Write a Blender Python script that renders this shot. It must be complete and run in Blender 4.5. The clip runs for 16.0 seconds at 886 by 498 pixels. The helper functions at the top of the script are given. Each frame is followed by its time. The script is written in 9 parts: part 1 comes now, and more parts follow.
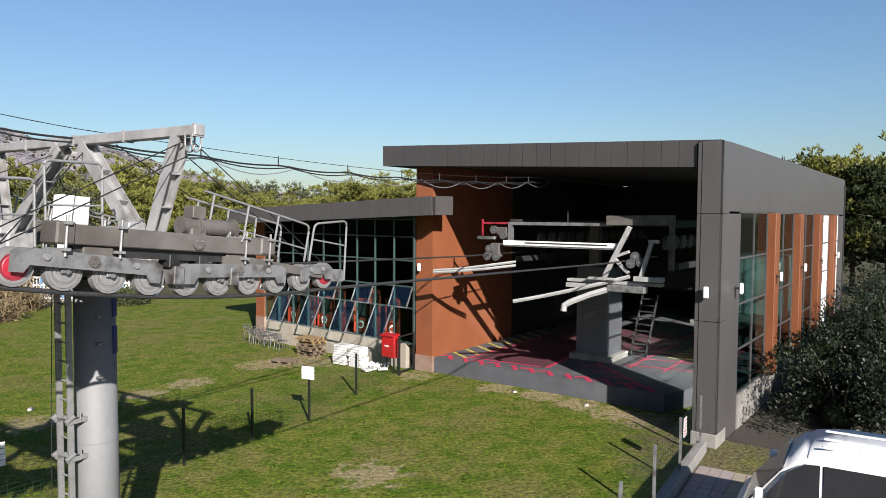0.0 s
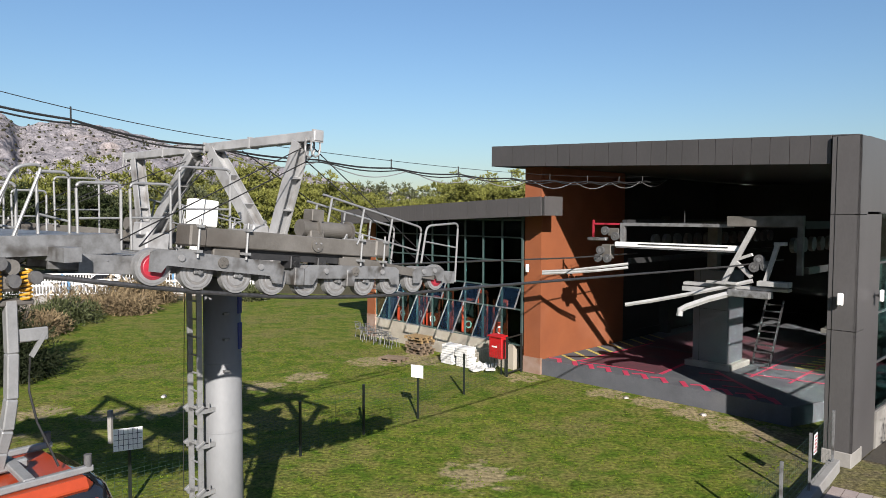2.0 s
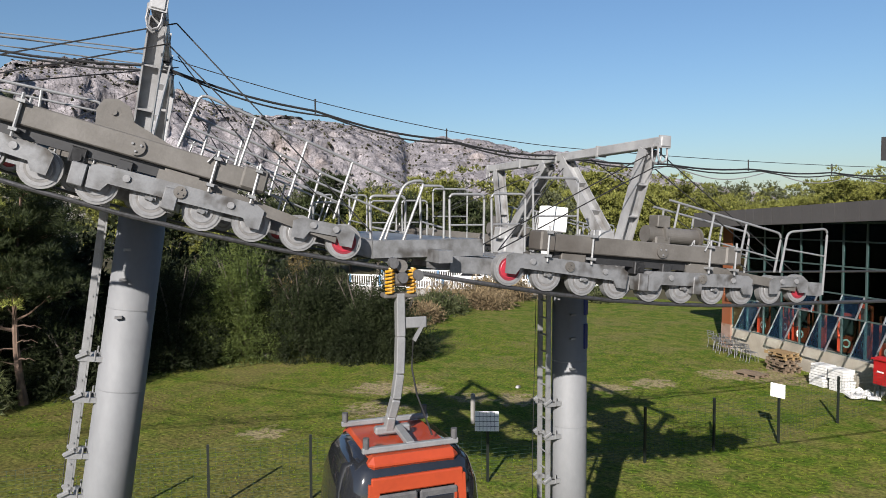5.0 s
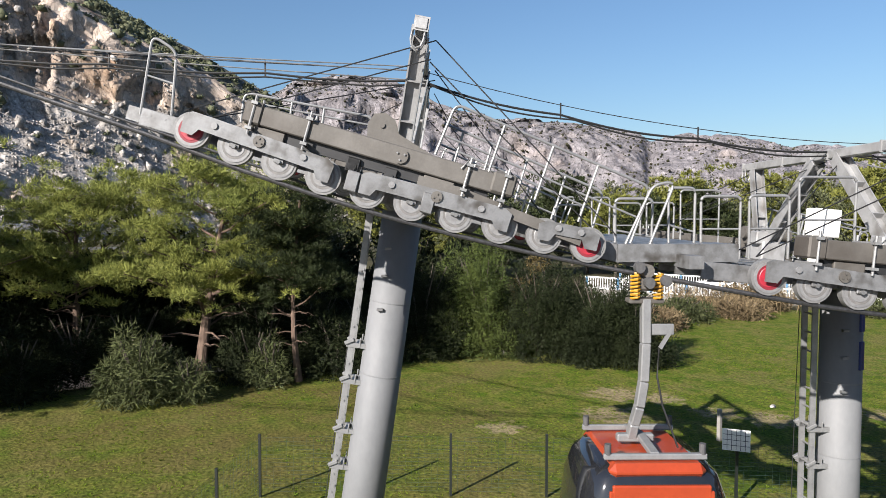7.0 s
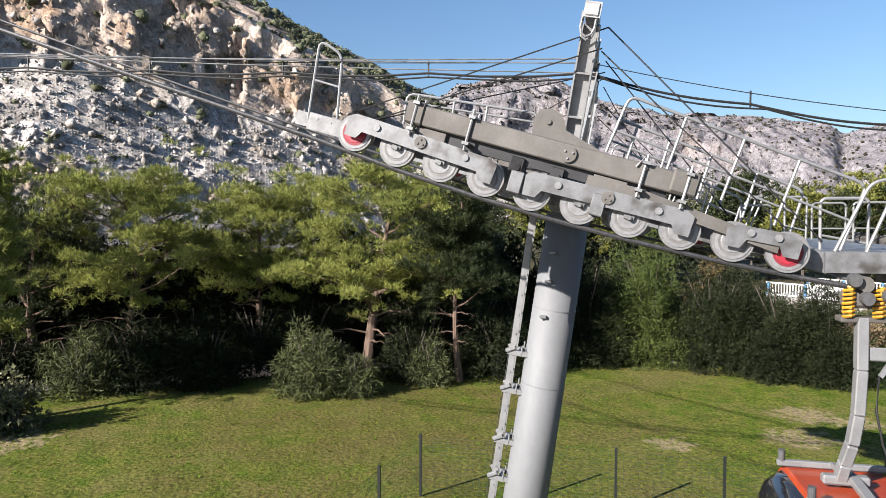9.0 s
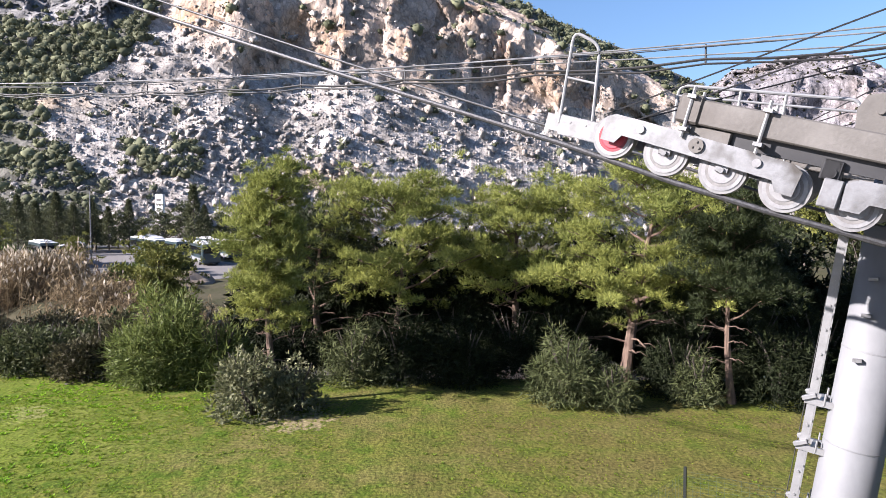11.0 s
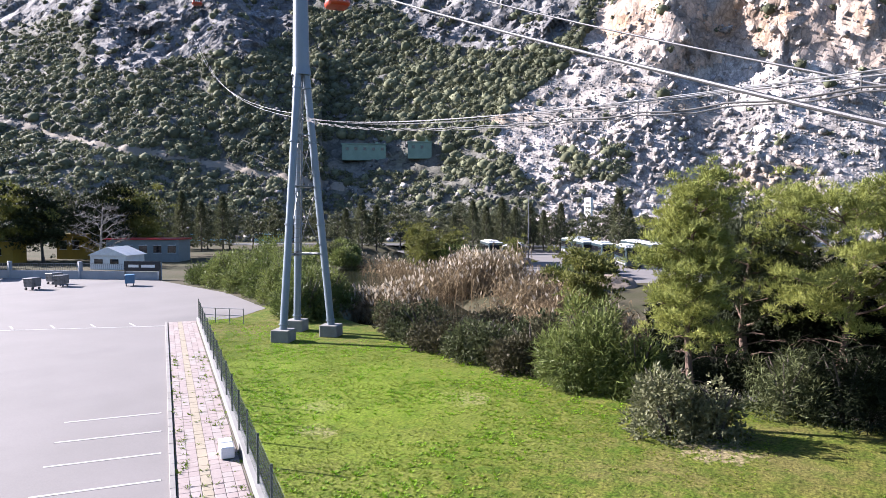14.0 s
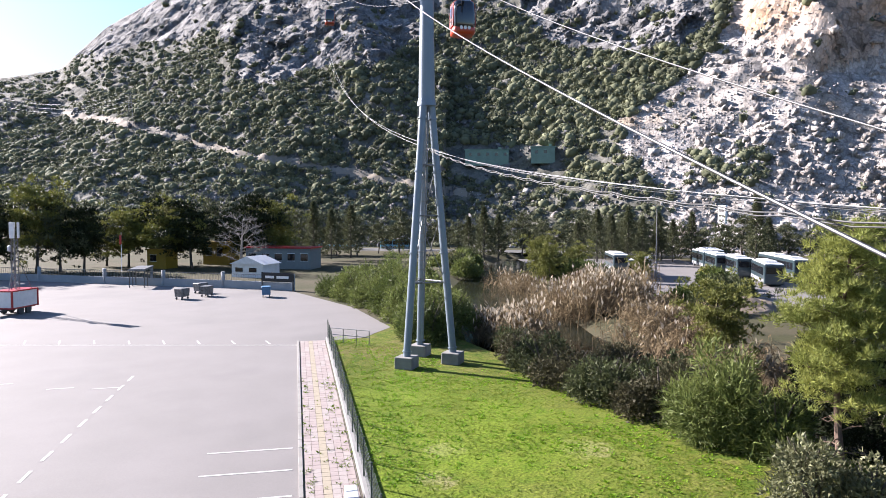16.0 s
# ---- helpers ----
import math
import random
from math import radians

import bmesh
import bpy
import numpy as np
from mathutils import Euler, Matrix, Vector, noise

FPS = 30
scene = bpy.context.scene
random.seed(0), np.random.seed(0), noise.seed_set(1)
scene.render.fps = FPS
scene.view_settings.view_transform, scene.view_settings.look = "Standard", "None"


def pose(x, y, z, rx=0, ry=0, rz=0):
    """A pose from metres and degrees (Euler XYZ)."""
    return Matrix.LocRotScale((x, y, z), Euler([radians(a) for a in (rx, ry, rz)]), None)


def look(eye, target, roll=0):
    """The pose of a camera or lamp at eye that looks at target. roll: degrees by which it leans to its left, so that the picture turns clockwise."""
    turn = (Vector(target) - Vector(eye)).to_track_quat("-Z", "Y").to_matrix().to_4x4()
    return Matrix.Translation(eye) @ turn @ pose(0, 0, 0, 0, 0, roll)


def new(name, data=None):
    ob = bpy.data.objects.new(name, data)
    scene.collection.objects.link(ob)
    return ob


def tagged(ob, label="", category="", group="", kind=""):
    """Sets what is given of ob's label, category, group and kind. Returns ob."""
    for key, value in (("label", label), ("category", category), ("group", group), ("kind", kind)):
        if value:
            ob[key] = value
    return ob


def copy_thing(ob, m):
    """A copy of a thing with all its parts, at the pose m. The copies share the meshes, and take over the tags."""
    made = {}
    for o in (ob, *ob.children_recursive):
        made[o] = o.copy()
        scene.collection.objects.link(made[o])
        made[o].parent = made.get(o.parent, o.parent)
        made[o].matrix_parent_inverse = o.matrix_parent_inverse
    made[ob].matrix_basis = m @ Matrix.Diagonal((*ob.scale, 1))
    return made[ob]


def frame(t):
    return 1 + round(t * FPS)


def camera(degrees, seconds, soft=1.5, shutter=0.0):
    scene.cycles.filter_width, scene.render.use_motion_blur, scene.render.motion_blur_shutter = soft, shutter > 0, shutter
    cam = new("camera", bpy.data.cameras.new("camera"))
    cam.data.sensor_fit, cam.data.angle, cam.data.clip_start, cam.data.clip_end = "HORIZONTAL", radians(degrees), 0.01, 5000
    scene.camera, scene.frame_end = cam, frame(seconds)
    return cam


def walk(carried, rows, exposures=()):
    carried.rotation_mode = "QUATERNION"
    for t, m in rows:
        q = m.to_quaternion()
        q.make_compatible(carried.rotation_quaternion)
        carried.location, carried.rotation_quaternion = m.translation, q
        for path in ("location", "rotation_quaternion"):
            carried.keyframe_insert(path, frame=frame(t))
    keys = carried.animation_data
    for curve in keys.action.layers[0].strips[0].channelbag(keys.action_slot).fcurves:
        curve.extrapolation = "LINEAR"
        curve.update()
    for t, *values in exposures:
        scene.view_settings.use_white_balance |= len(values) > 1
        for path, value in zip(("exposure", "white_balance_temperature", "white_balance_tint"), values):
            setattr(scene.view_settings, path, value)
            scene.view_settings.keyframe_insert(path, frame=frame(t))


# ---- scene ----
cam = camera(65.61, 16.0, soft=0.7)
# seconds, x, y, z, yaw, pitch, lean
ROWS = [
    (0.0, 0.000, 0.000, 6.800, 0.000, -2.805, -0.327),
    (0.5, -0.017, 0.028, 6.811, 2.135, -2.842, -0.320),
    (1.0, -0.049, 0.057, 6.822, 4.235, -2.868, -0.320),
    (1.5, -0.064, 0.060, 6.830, 6.435, -2.882, -0.303),
    (2.0, -0.079, 0.060, 6.839, 8.868, -2.879, -0.257),
    (2.5, -0.079, 0.039, 6.845, 11.894, -2.850, -0.210),
    (3.0, -0.056, 0.016, 6.838, 16.326, -2.797, -0.087),
    (3.5, -0.024, -0.020, 6.844, 21.442, -2.765, 0.012),
    (4.0, 0.011, -0.078, 6.841, 26.756, -2.725, 0.059),
    (4.5, 0.062, -0.116, 6.864, 32.117, -2.722, 0.107),
    (4.7, 0.079, -0.123, 6.882, 34.265, -2.715, 0.119),
    (6.8, 0.087, -0.270, 6.901, 55.355, -2.612, -0.065),
    (7.0, 0.085, -0.267, 6.910, 57.007, -2.600, -0.075),
    (7.5, 0.071, -0.269, 6.918, 60.637, -2.566, -0.110),
    (8.0, -0.033, -0.212, 6.929, 63.399, -2.544, -0.137),
    (8.2, -0.082, -0.181, 6.931, 64.475, -2.538, -0.125),
    (10.3, -0.967, 0.067, 7.031, 83.912, -2.784, -0.009),
    (10.5, -1.085, 0.098, 7.064, 86.183, -2.806, -0.022),
    (11.0, -1.319, 0.164, 7.139, 91.782, -2.845, -0.009),
    (11.5, -1.465, 0.203, 7.194, 97.404, -2.821, 0.024),
    (12.0, -1.613, 0.223, 7.261, 102.989, -2.816, 0.020),
    (12.5, -1.728, 0.228, 7.327, 108.729, -2.760, -0.001),
    (13.0, -1.758, 0.197, 7.401, 114.651, -2.787, -0.010),
    (13.5, -1.762, 0.168, 7.466, 120.630, -2.783, 0.023),
    (14.0, -1.779, 0.144, 7.595, 126.121, -2.788, 0.029),
    (14.5, -1.826, 0.105, 7.823, 129.365, -2.797, 0.005),
    (15.0, -1.880, 0.049, 8.201, 132.340, -2.798, -0.028),
    (15.5, -1.901, -0.018, 8.744, 134.722, -2.802, -0.044),
    (16.0, -1.942, -0.058, 9.420, 136.256, -2.802, -0.117),
]
# the film camera opens up as it turns towards the sunlit hill
EXPOSURES = [(0.0, 1.25, 6500, 12.5), (2.5, 1.25, 6500, 12.5), (4.0, 1.12, 6450, 12.5), (4.7, 1.12, 6450, 12.5), (6.8, 1.31, 6500, 12.5), (8.2, 1.44, 6500, 12.5), (10.3, 1.82, 6380, 18), (12.0, 2.09, 6120, 22.5), (13.5, 2.20, 6080, 22.5), (16.0, 2.17, 6300, 20)]
walk(cam, [(t, pose(x, y, z, 90 + pitch, lean, yaw)) for t, x, y, z, yaw, pitch, lean in ROWS], EXPOSURES)

# ---- light ----
SUN_YAW, SUN_UP = 198.2, 27.2
sun_way = Vector((-math.sin(radians(SUN_YAW)) * math.cos(radians(SUN_UP)), math.cos(radians(SUN_YAW)) * math.cos(radians(SUN_UP)), math.sin(radians(SUN_UP))))
world = bpy.data.worlds.new("world")
scene.world = world
world.use_nodes = True
wn = world.node_tree
sky = wn.nodes.new("ShaderNodeTexSky")
sky.sky_type, sky.sun_disc = "NISHITA", False
sky.sun_elevation, sky.sun_rotation = radians(SUN_UP), math.atan2(sun_way.x, sun_way.y)
sky.air_density, sky.dust_density, sky.ozone_density = 1.3, 0.8, 6.3
wn.links.new(sky.outputs["Color"], wn.nodes["Background"].inputs["Color"])
wn.nodes["Background"].inputs["Strength"].default_value = 0.052
sun = new("sun", bpy.data.lights.new("sun", "SUN"))
sun.data.energy, sun.data.angle, sun.data.color = 5.0, radians(0.5), (1.0, 0.95, 0.87)
sun.matrix_world = look(sun_way * 50, (0, 0, 0))
scene.view_settings.exposure = 0.0

# ---- materials ----
def shader(name, base, other=None, scale=1.0, rough=0.7, metal=0.0, bump=0.0, fine=None, detail=6.0, spread=(0.35, 0.65), third=None, stretch=None, leaf=0.0, island=0.0, coat=0.0, spec=0.5, third_scale=0.35, third_spread=(0.55, 0.72), grain=0.18):
    """A rough surface of two mixed colours at one scale, a third in patches, and a finer grain that also gives the relief."""
    m = bpy.data.materials.new(name)
    m.use_nodes = True
    nt = m.node_tree
    n, l = nt.nodes, nt.links
    p = n["Principled BSDF"]
    p.inputs["Roughness"].default_value, p.inputs["Metallic"].default_value = rough, metal
    p.inputs["Coat Weight"].default_value = coat
    p.inputs["Specular IOR Level"].default_value = spec
    co = n.new("ShaderNodeTexCoord")
    src = co.outputs["Object"]
    if stretch:
        mp = n.new("ShaderNodeMapping")
        mp.inputs["Scale"].default_value = stretch
        l.new(src, mp.inputs["Vector"])
        src = mp.outputs["Vector"]
    def noise_at(s, d=detail):
        t = n.new("ShaderNodeTexNoise")
        t.inputs["Scale"].default_value, t.inputs["Detail"].default_value, t.inputs["Roughness"].default_value = s, d, 0.6
        l.new(src, t.inputs["Vector"])
        return t.outputs["Fac"]
    def ramp(fac, a, b):
        r = n.new("ShaderNodeMapRange")
        r.inputs["From Min"].default_value, r.inputs["From Max"].default_value = a, b
        r.clamp = True
        l.new(fac, r.inputs["Value"])
        return r.outputs["Result"]
    def mixed(fac, a, b):
        x = n.new("ShaderNodeMix")
        x.data_type = "RGBA"
        l.new(fac, x.inputs["Factor"])
        for sock, v in ((x.inputs["A"], a), (x.inputs["B"], b)):
            if isinstance(v, tuple):
                sock.default_value = (*v, 1)
            else:
                l.new(v, sock)
        return x.outputs["Result"]
    other = other or tuple(c * 0.75 for c in base)
    col = mixed(ramp(noise_at(scale), *spread), base, other)
    if third:
        col = mixed(ramp(noise_at(scale * third_scale, 3.0), *third_spread), col, third)
    f = noise_at(fine or scale * 9)
    hv = n.new("ShaderNodeHueSaturation")
    l.new(col, hv.inputs["Color"])
    if island:
        g = n.new("ShaderNodeNewGeometry")
        r = n.new("ShaderNodeMapRange")
        r.inputs["To Min"].default_value, r.inputs["To Max"].default_value = 1 - island, 1 + island
        l.new(g.outputs["Random Per Island"], r.inputs["Value"])
        l.new(r.outputs["Result"], hv.inputs["Value"])
    else:
        r = n.new("ShaderNodeMapRange")
        r.inputs["To Min"].default_value, r.inputs["To Max"].default_value = 1 - grain, 1 + grain
        l.new(f, r.inputs["Value"])
        l.new(r.outputs["Result"], hv.inputs["Value"])
    l.new(hv.outputs["Color"], p.inputs["Base Color"])
    if bump:
        b = n.new("ShaderNodeBump")
        b.inputs["Distance"].default_value = bump
        b.inputs["Strength"].default_value = 0.8
        l.new(f, b.inputs["Height"])
        l.new(b.outputs["Normal"], p.inputs["Normal"])
    if leaf:
        tr = n.new("ShaderNodeBsdfTranslucent")
        l.new(hv.outputs["Color"], tr.inputs["Color"])
        ms = n.new("ShaderNodeMixShader")
        ms.inputs["Fac"].default_value = leaf
        l.new(p.outputs["BSDF"], ms.inputs[1])
        l.new(tr.outputs["BSDF"], ms.inputs[2])
        l.new(ms.outputs["Shader"], n["Material Output"].inputs["Surface"])
    return m

def plain_glass(name, tint, rough=0.03, ior=1.12):
    m = bpy.data.materials.new(name)
    m.use_nodes = True
    p = m.node_tree.nodes["Principled BSDF"]
    p.inputs["Base Color"].default_value = (*tint, 1)
    p.inputs["Roughness"].default_value = rough
    p.inputs["Transmission Weight"].default_value = 1.0
    p.inputs["IOR"].default_value = ior
    return m

galv = shader("galvanised_steel", (0.160, 0.163, 0.168), (0.090, 0.089, 0.088), 5.0, 0.48, 0.3, 0.002, 45, third=(0.045, 0.040, 0.035), third_scale=0.5, third_spread=(0.56, 0.70), spread=(0.42, 0.66))
rail_steel = shader("bright_galvanised_tube", (0.222, 0.2242, 0.2264), (0.1776, 0.1798, 0.182), 5.0, 0.45, 0.35, 0.001, 50)
galv_dull = shader("weathered_galvanised_steel", (0.111, 0.1036, 0.09472), (0.074, 0.06808, 0.06068), 2.2, 0.6, 0.2, 0.003, 30, third=(0.04588, 0.037, 0.0296))
pole_paint = shader("tower_grey_paint", (0.1539, 0.1584, 0.165), (0.1288, 0.1332, 0.1399), 1.1, 0.68, 0.05, 0.001, 14, stretch=(1, 1, 0.5), grain=0.12)
pole_blue = shader("tower_blue_grey_paint", (0.151, 0.1865, 0.222), (0.1288, 0.1643, 0.1998), 0.8, 0.4, 0.1, 0.001, 30, stretch=(2, 2, 0.25))
wheel_rim = shader("wheel_light_grey_metal", (0.2072, 0.2072, 0.2102), (0.148, 0.148, 0.151), 12, 0.45, 0.2, 0.001, 60)
wheel_red = shader("wheel_red_paint", (0.3056, 0.01665, 0.0333), (0.2331, 0.01665, 0.02775), 14, 0.45, 0.0, 0.001, 60)
rubber = shader("dark_rubber", (0.04144, 0.04144, 0.0444), (0.06512, 0.06512, 0.06512), 20, 0.7, 0, 0.001, 80)
rope_mat = shader("steel_wire_rope", (0.0663, 0.0663, 0.07045), (0.0373, 0.0373, 0.0373), 30, 0.5, 0.6, 0.003, 90)
cable_black = shader("black_cable", (0.00666, 0.00666, 0.0074), (0.01036, 0.01036, 0.01036), 10, 0.6)
white_paint = shader("white_paint", (0.64, 0.64, 0.632), (0.56, 0.56, 0.544), 2.0, 0.4, 0, 0.0005, 30)
panel_grey = shader("grey_composite_panel", (0.07252, 0.06882, 0.06956), (0.0629, 0.05994, 0.06068), 0.7, 0.42, 0.2, 0.0006, 20, stretch=(1, 1, 0.4))
seam_dark = shader("dark_joint", (0.0148, 0.0148, 0.0148), (0.0222, 0.0222, 0.0222), 5, 0.8)
orange_wall = shader("orange_brown_render", (0.1658, 0.04766, 0.0145), (0.1406, 0.03937, 0.01243), 0.9, 0.75, 0, 0.004, 45, third=(0.182, 0.06216, 0.02901))
pink_plaster = shader("washed_pink_plaster", (0.1998, 0.1406, 0.1147), (0.1628, 0.0999, 0.0703), 2.0, 0.85, 0, 0.004, 30, third=(0.148, 0.0629, 0.0296), third_scale=0.6)
wood_orange = shader("orange_stained_wood", (0.1495, 0.04973, 0.01865), (0.1117, 0.03522, 0.01243), 3, 0.5, 0, 0.002, 30, stretch=(1, 1, 0.15))
concrete = shader("pale_concrete", (0.1991, 0.1909, 0.1783), (0.1576, 0.1495, 0.1369), 1.5, 0.85, 0, 0.004, 30, third=(0.1243, 0.1162, 0.108))
concrete_dark = shader("dark_grey_screed", (0.06512, 0.06808, 0.07696), (0.04884, 0.0518, 0.0592), 1.2, 0.75, 0, 0.003, 25, third=(0.0851, 0.0851, 0.08732))
plinth_white = shader("cream_painted_plinth", (0.2738, 0.2486, 0.2072), (0.2279, 0.1991, 0.1576), 1.2, 0.8, 0, 0.004, 25, third=(0.1865, 0.1658, 0.1369))
# near-black inner walls: the indoor shade is put into their colour
indoor_shade = shader("shade_black_interior_wall", (0.009102, 0.009102, 0.009916), (0.00663, 0.00663, 0.007474), 1.0, 0.8)
floor_red = shader("red_floor_paint", (0.08288, 0.02072, 0.03108), (0.05387, 0.02072, 0.02694), 2.0, 0.65, 0, 0.002, 30, third=(0.04144, 0.0373, 0.04144), third_spread=(0.5, 0.65))
mark_pink = shader("worn_pink_floor_paint", (0.373, 0.0259, 0.06734), (0.3004, 0.0259, 0.05698), 5, 0.6)
mark_yellow = shader("yellow_floor_paint", (0.3885, 0.3315, 0.08288), (0.3108, 0.259, 0.07252), 4, 0.6)
glass_green = plain_glass("green_tinted_glass", (0.13, 0.27, 0.26))
asphalt = shader("pale_worn_asphalt", (0.132, 0.122, 0.118), (0.117, 0.109, 0.104), 0.25, 0.85, 0, 0.004, 18, third=(0.0966, 0.0907, 0.0882), third_scale=0.3)
road_line = shader("white_road_paint", (0.3663, 0.3611, 0.3441), (0.2886, 0.2775, 0.2664), 3, 0.7)
grass_ground = shader("short_grass", (0.049, 0.082, 0.0075), (0.106, 0.112, 0.021), 1.4, 0.9, 0, 0.07, 8.0, detail=12.0, spread=(0.40, 0.62), grain=1.6, third_scale=0.12, third=(0.1258, 0.1073, 0.037), third_spread=(0.55, 0.74), spec=0.08)
def add_dry(m, middle, near, far, colour, scale=0.35, edge=(0.22, 0.62)):
    """A drier, straw-coloured area of the meadow, frayed at its edge."""
    nt = m.node_tree
    n, l = nt.nodes, nt.links
    co = n.new("ShaderNodeTexCoord")
    dist = n.new("ShaderNodeVectorMath")
    dist.operation = "DISTANCE"
    dist.inputs[1].default_value = middle
    l.new(co.outputs["Object"], dist.inputs[0])
    tx = n.new("ShaderNodeTexNoise")
    tx.inputs["Scale"].default_value, tx.inputs["Detail"].default_value = scale, 8.0
    l.new(co.outputs["Object"], tx.inputs["Vector"])
    mr = n.new("ShaderNodeMapRange")
    mr.inputs["From Min"].default_value, mr.inputs["From Max"].default_value = far, near
    mr.inputs["To Max"].default_value = 1.0
    l.new(dist.outputs["Value"], mr.inputs["Value"])
    mu = n.new("ShaderNodeMath")
    mu.operation = "MULTIPLY"
    l.new(mr.outputs["Result"], mu.inputs[0])
    l.new(tx.outputs["Fac"], mu.inputs[1])
    mr2 = n.new("ShaderNodeMapRange")
    mr2.inputs["From Min"].default_value, mr2.inputs["From Max"].default_value = edge
    mr2.inputs["To Max"].default_value = 0.75
    l.new(mu.outputs["Value"], mr2.inputs["Value"])
    mx = n.new("ShaderNodeMix")
    mx.data_type = "RGBA"
    hs = next(k for k in n if k.type == "HUE_SAT")
    old = hs.inputs["Color"].links[0].from_socket
    l.new(mr2.outputs["Result"], mx.inputs["Factor"])
    l.new(old, mx.inputs["A"])
    mx.inputs["B"].default_value = (*colour, 1)
    l.new(mx.outputs["Result"], hs.inputs["Color"])
def fleck(m, colour, scale, spread, most=0.8):
    """Small flecks of another colour strewn over the whole surface."""
    nt = m.node_tree
    n, l = nt.nodes, nt.links
    co = n.new("ShaderNodeTexCoord")
    tx = n.new("ShaderNodeTexNoise")
    tx.inputs["Scale"].default_value, tx.inputs["Detail"].default_value, tx.inputs["Roughness"].default_value = scale, 5.0, 0.65
    l.new(co.outputs["Object"], tx.inputs["Vector"])
    mr = n.new("ShaderNodeMapRange")
    mr.inputs["From Min"].default_value, mr.inputs["From Max"].default_value = spread
    mr.inputs["To Max"].default_value = most
    l.new(tx.outputs["Fac"], mr.inputs["Value"])
    mx = n.new("ShaderNodeMix")
    mx.data_type = "RGBA"
    hs = next(k for k in n if k.type == "HUE_SAT")
    old = hs.inputs["Color"].links[0].from_socket
    l.new(mr.outputs["Result"], mx.inputs["Factor"])
    l.new(old, mx.inputs["A"])
    mx.inputs["B"].default_value = (*colour, 1)
    l.new(mx.outputs["Result"], hs.inputs["Color"])
fleck(grass_ground, (0.03108, 0.04884, 0.00444), 0.9, (0.54, 0.70), 0.4)
fleck(grass_ground, (0.1221, 0.1021, 0.0407), 0.35, (0.48, 0.64), 0.6)
fleck(grass_ground, (0.1406, 0.1369, 0.0296), 3.4, (0.56, 0.68), 0.6)
fleck(grass_ground, (0.01924, 0.03404, 0.00222), 5.0, (0.55, 0.68), 0.5)
add_dry(grass_ground, (-23.0, 6.0, 0.0), 4.0, 24.0, (0.082, 0.066, 0.022), 0.6)
for x, y, r in ((-18.6, 20.0, 2.0), (-17.2, 20.9, 1.6), (-14.8, 21.0, 1.5), (-13.2, 21.9, 1.7), (-10.1, 27.4, 1.6), (-11.2, 25.6, 1.5), (-16.7, 17.7, 1.9), (-17.6, 13.5, 1.3), (-6.2, 31.6, 2.6), (-8.2, 30.8, 2.0),
                (2.2, 26.8, 1.4), (3.8, 25.8, 1.5), (4.9, 24.6, 1.6), (6.0, 23.4, 1.7), (6.9, 22.6, 1.8), (-1.2, 28.9, 1.5), (-20.7, -19.6, 1.5), (-18.4, -17.6, 1.4), (-1.9, 17.7, 1.8), (-25.1, -15.9, 2.0), (-24.6, -5.6, 2.2)):
    add_dry(grass_ground, (x, y, 0.0), 0.0, r * 1.3, (0.2153, 0.1702, 0.1036), 2.4, (0.27, 0.36))
add_dry(grass_ground, (11.0, 19.0, 0.0), 5.0, 7.5, (0.08288, 0.0663, 0.04766), 1.2)
add_dry(grass_ground, (14.0, 23.0, 0.0), 5.0, 7.5, (0.07045, 0.05802, 0.04144), 1.2)
add_dry(grass_ground, (-20.0, -23.0, 0.0), 7.0, 20.0, (0.104, 0.160, 0.009))
rock_pale = shader("pale_limestone", (0.485, 0.45, 0.422), (0.375, 0.343, 0.314), 0.14, 0.9, 0, 0.10, 3.0, grain=0.5, third=(0.359, 0.287, 0.218), third_scale=0.3, third_spread=(0.56, 0.72), spec=0.15)
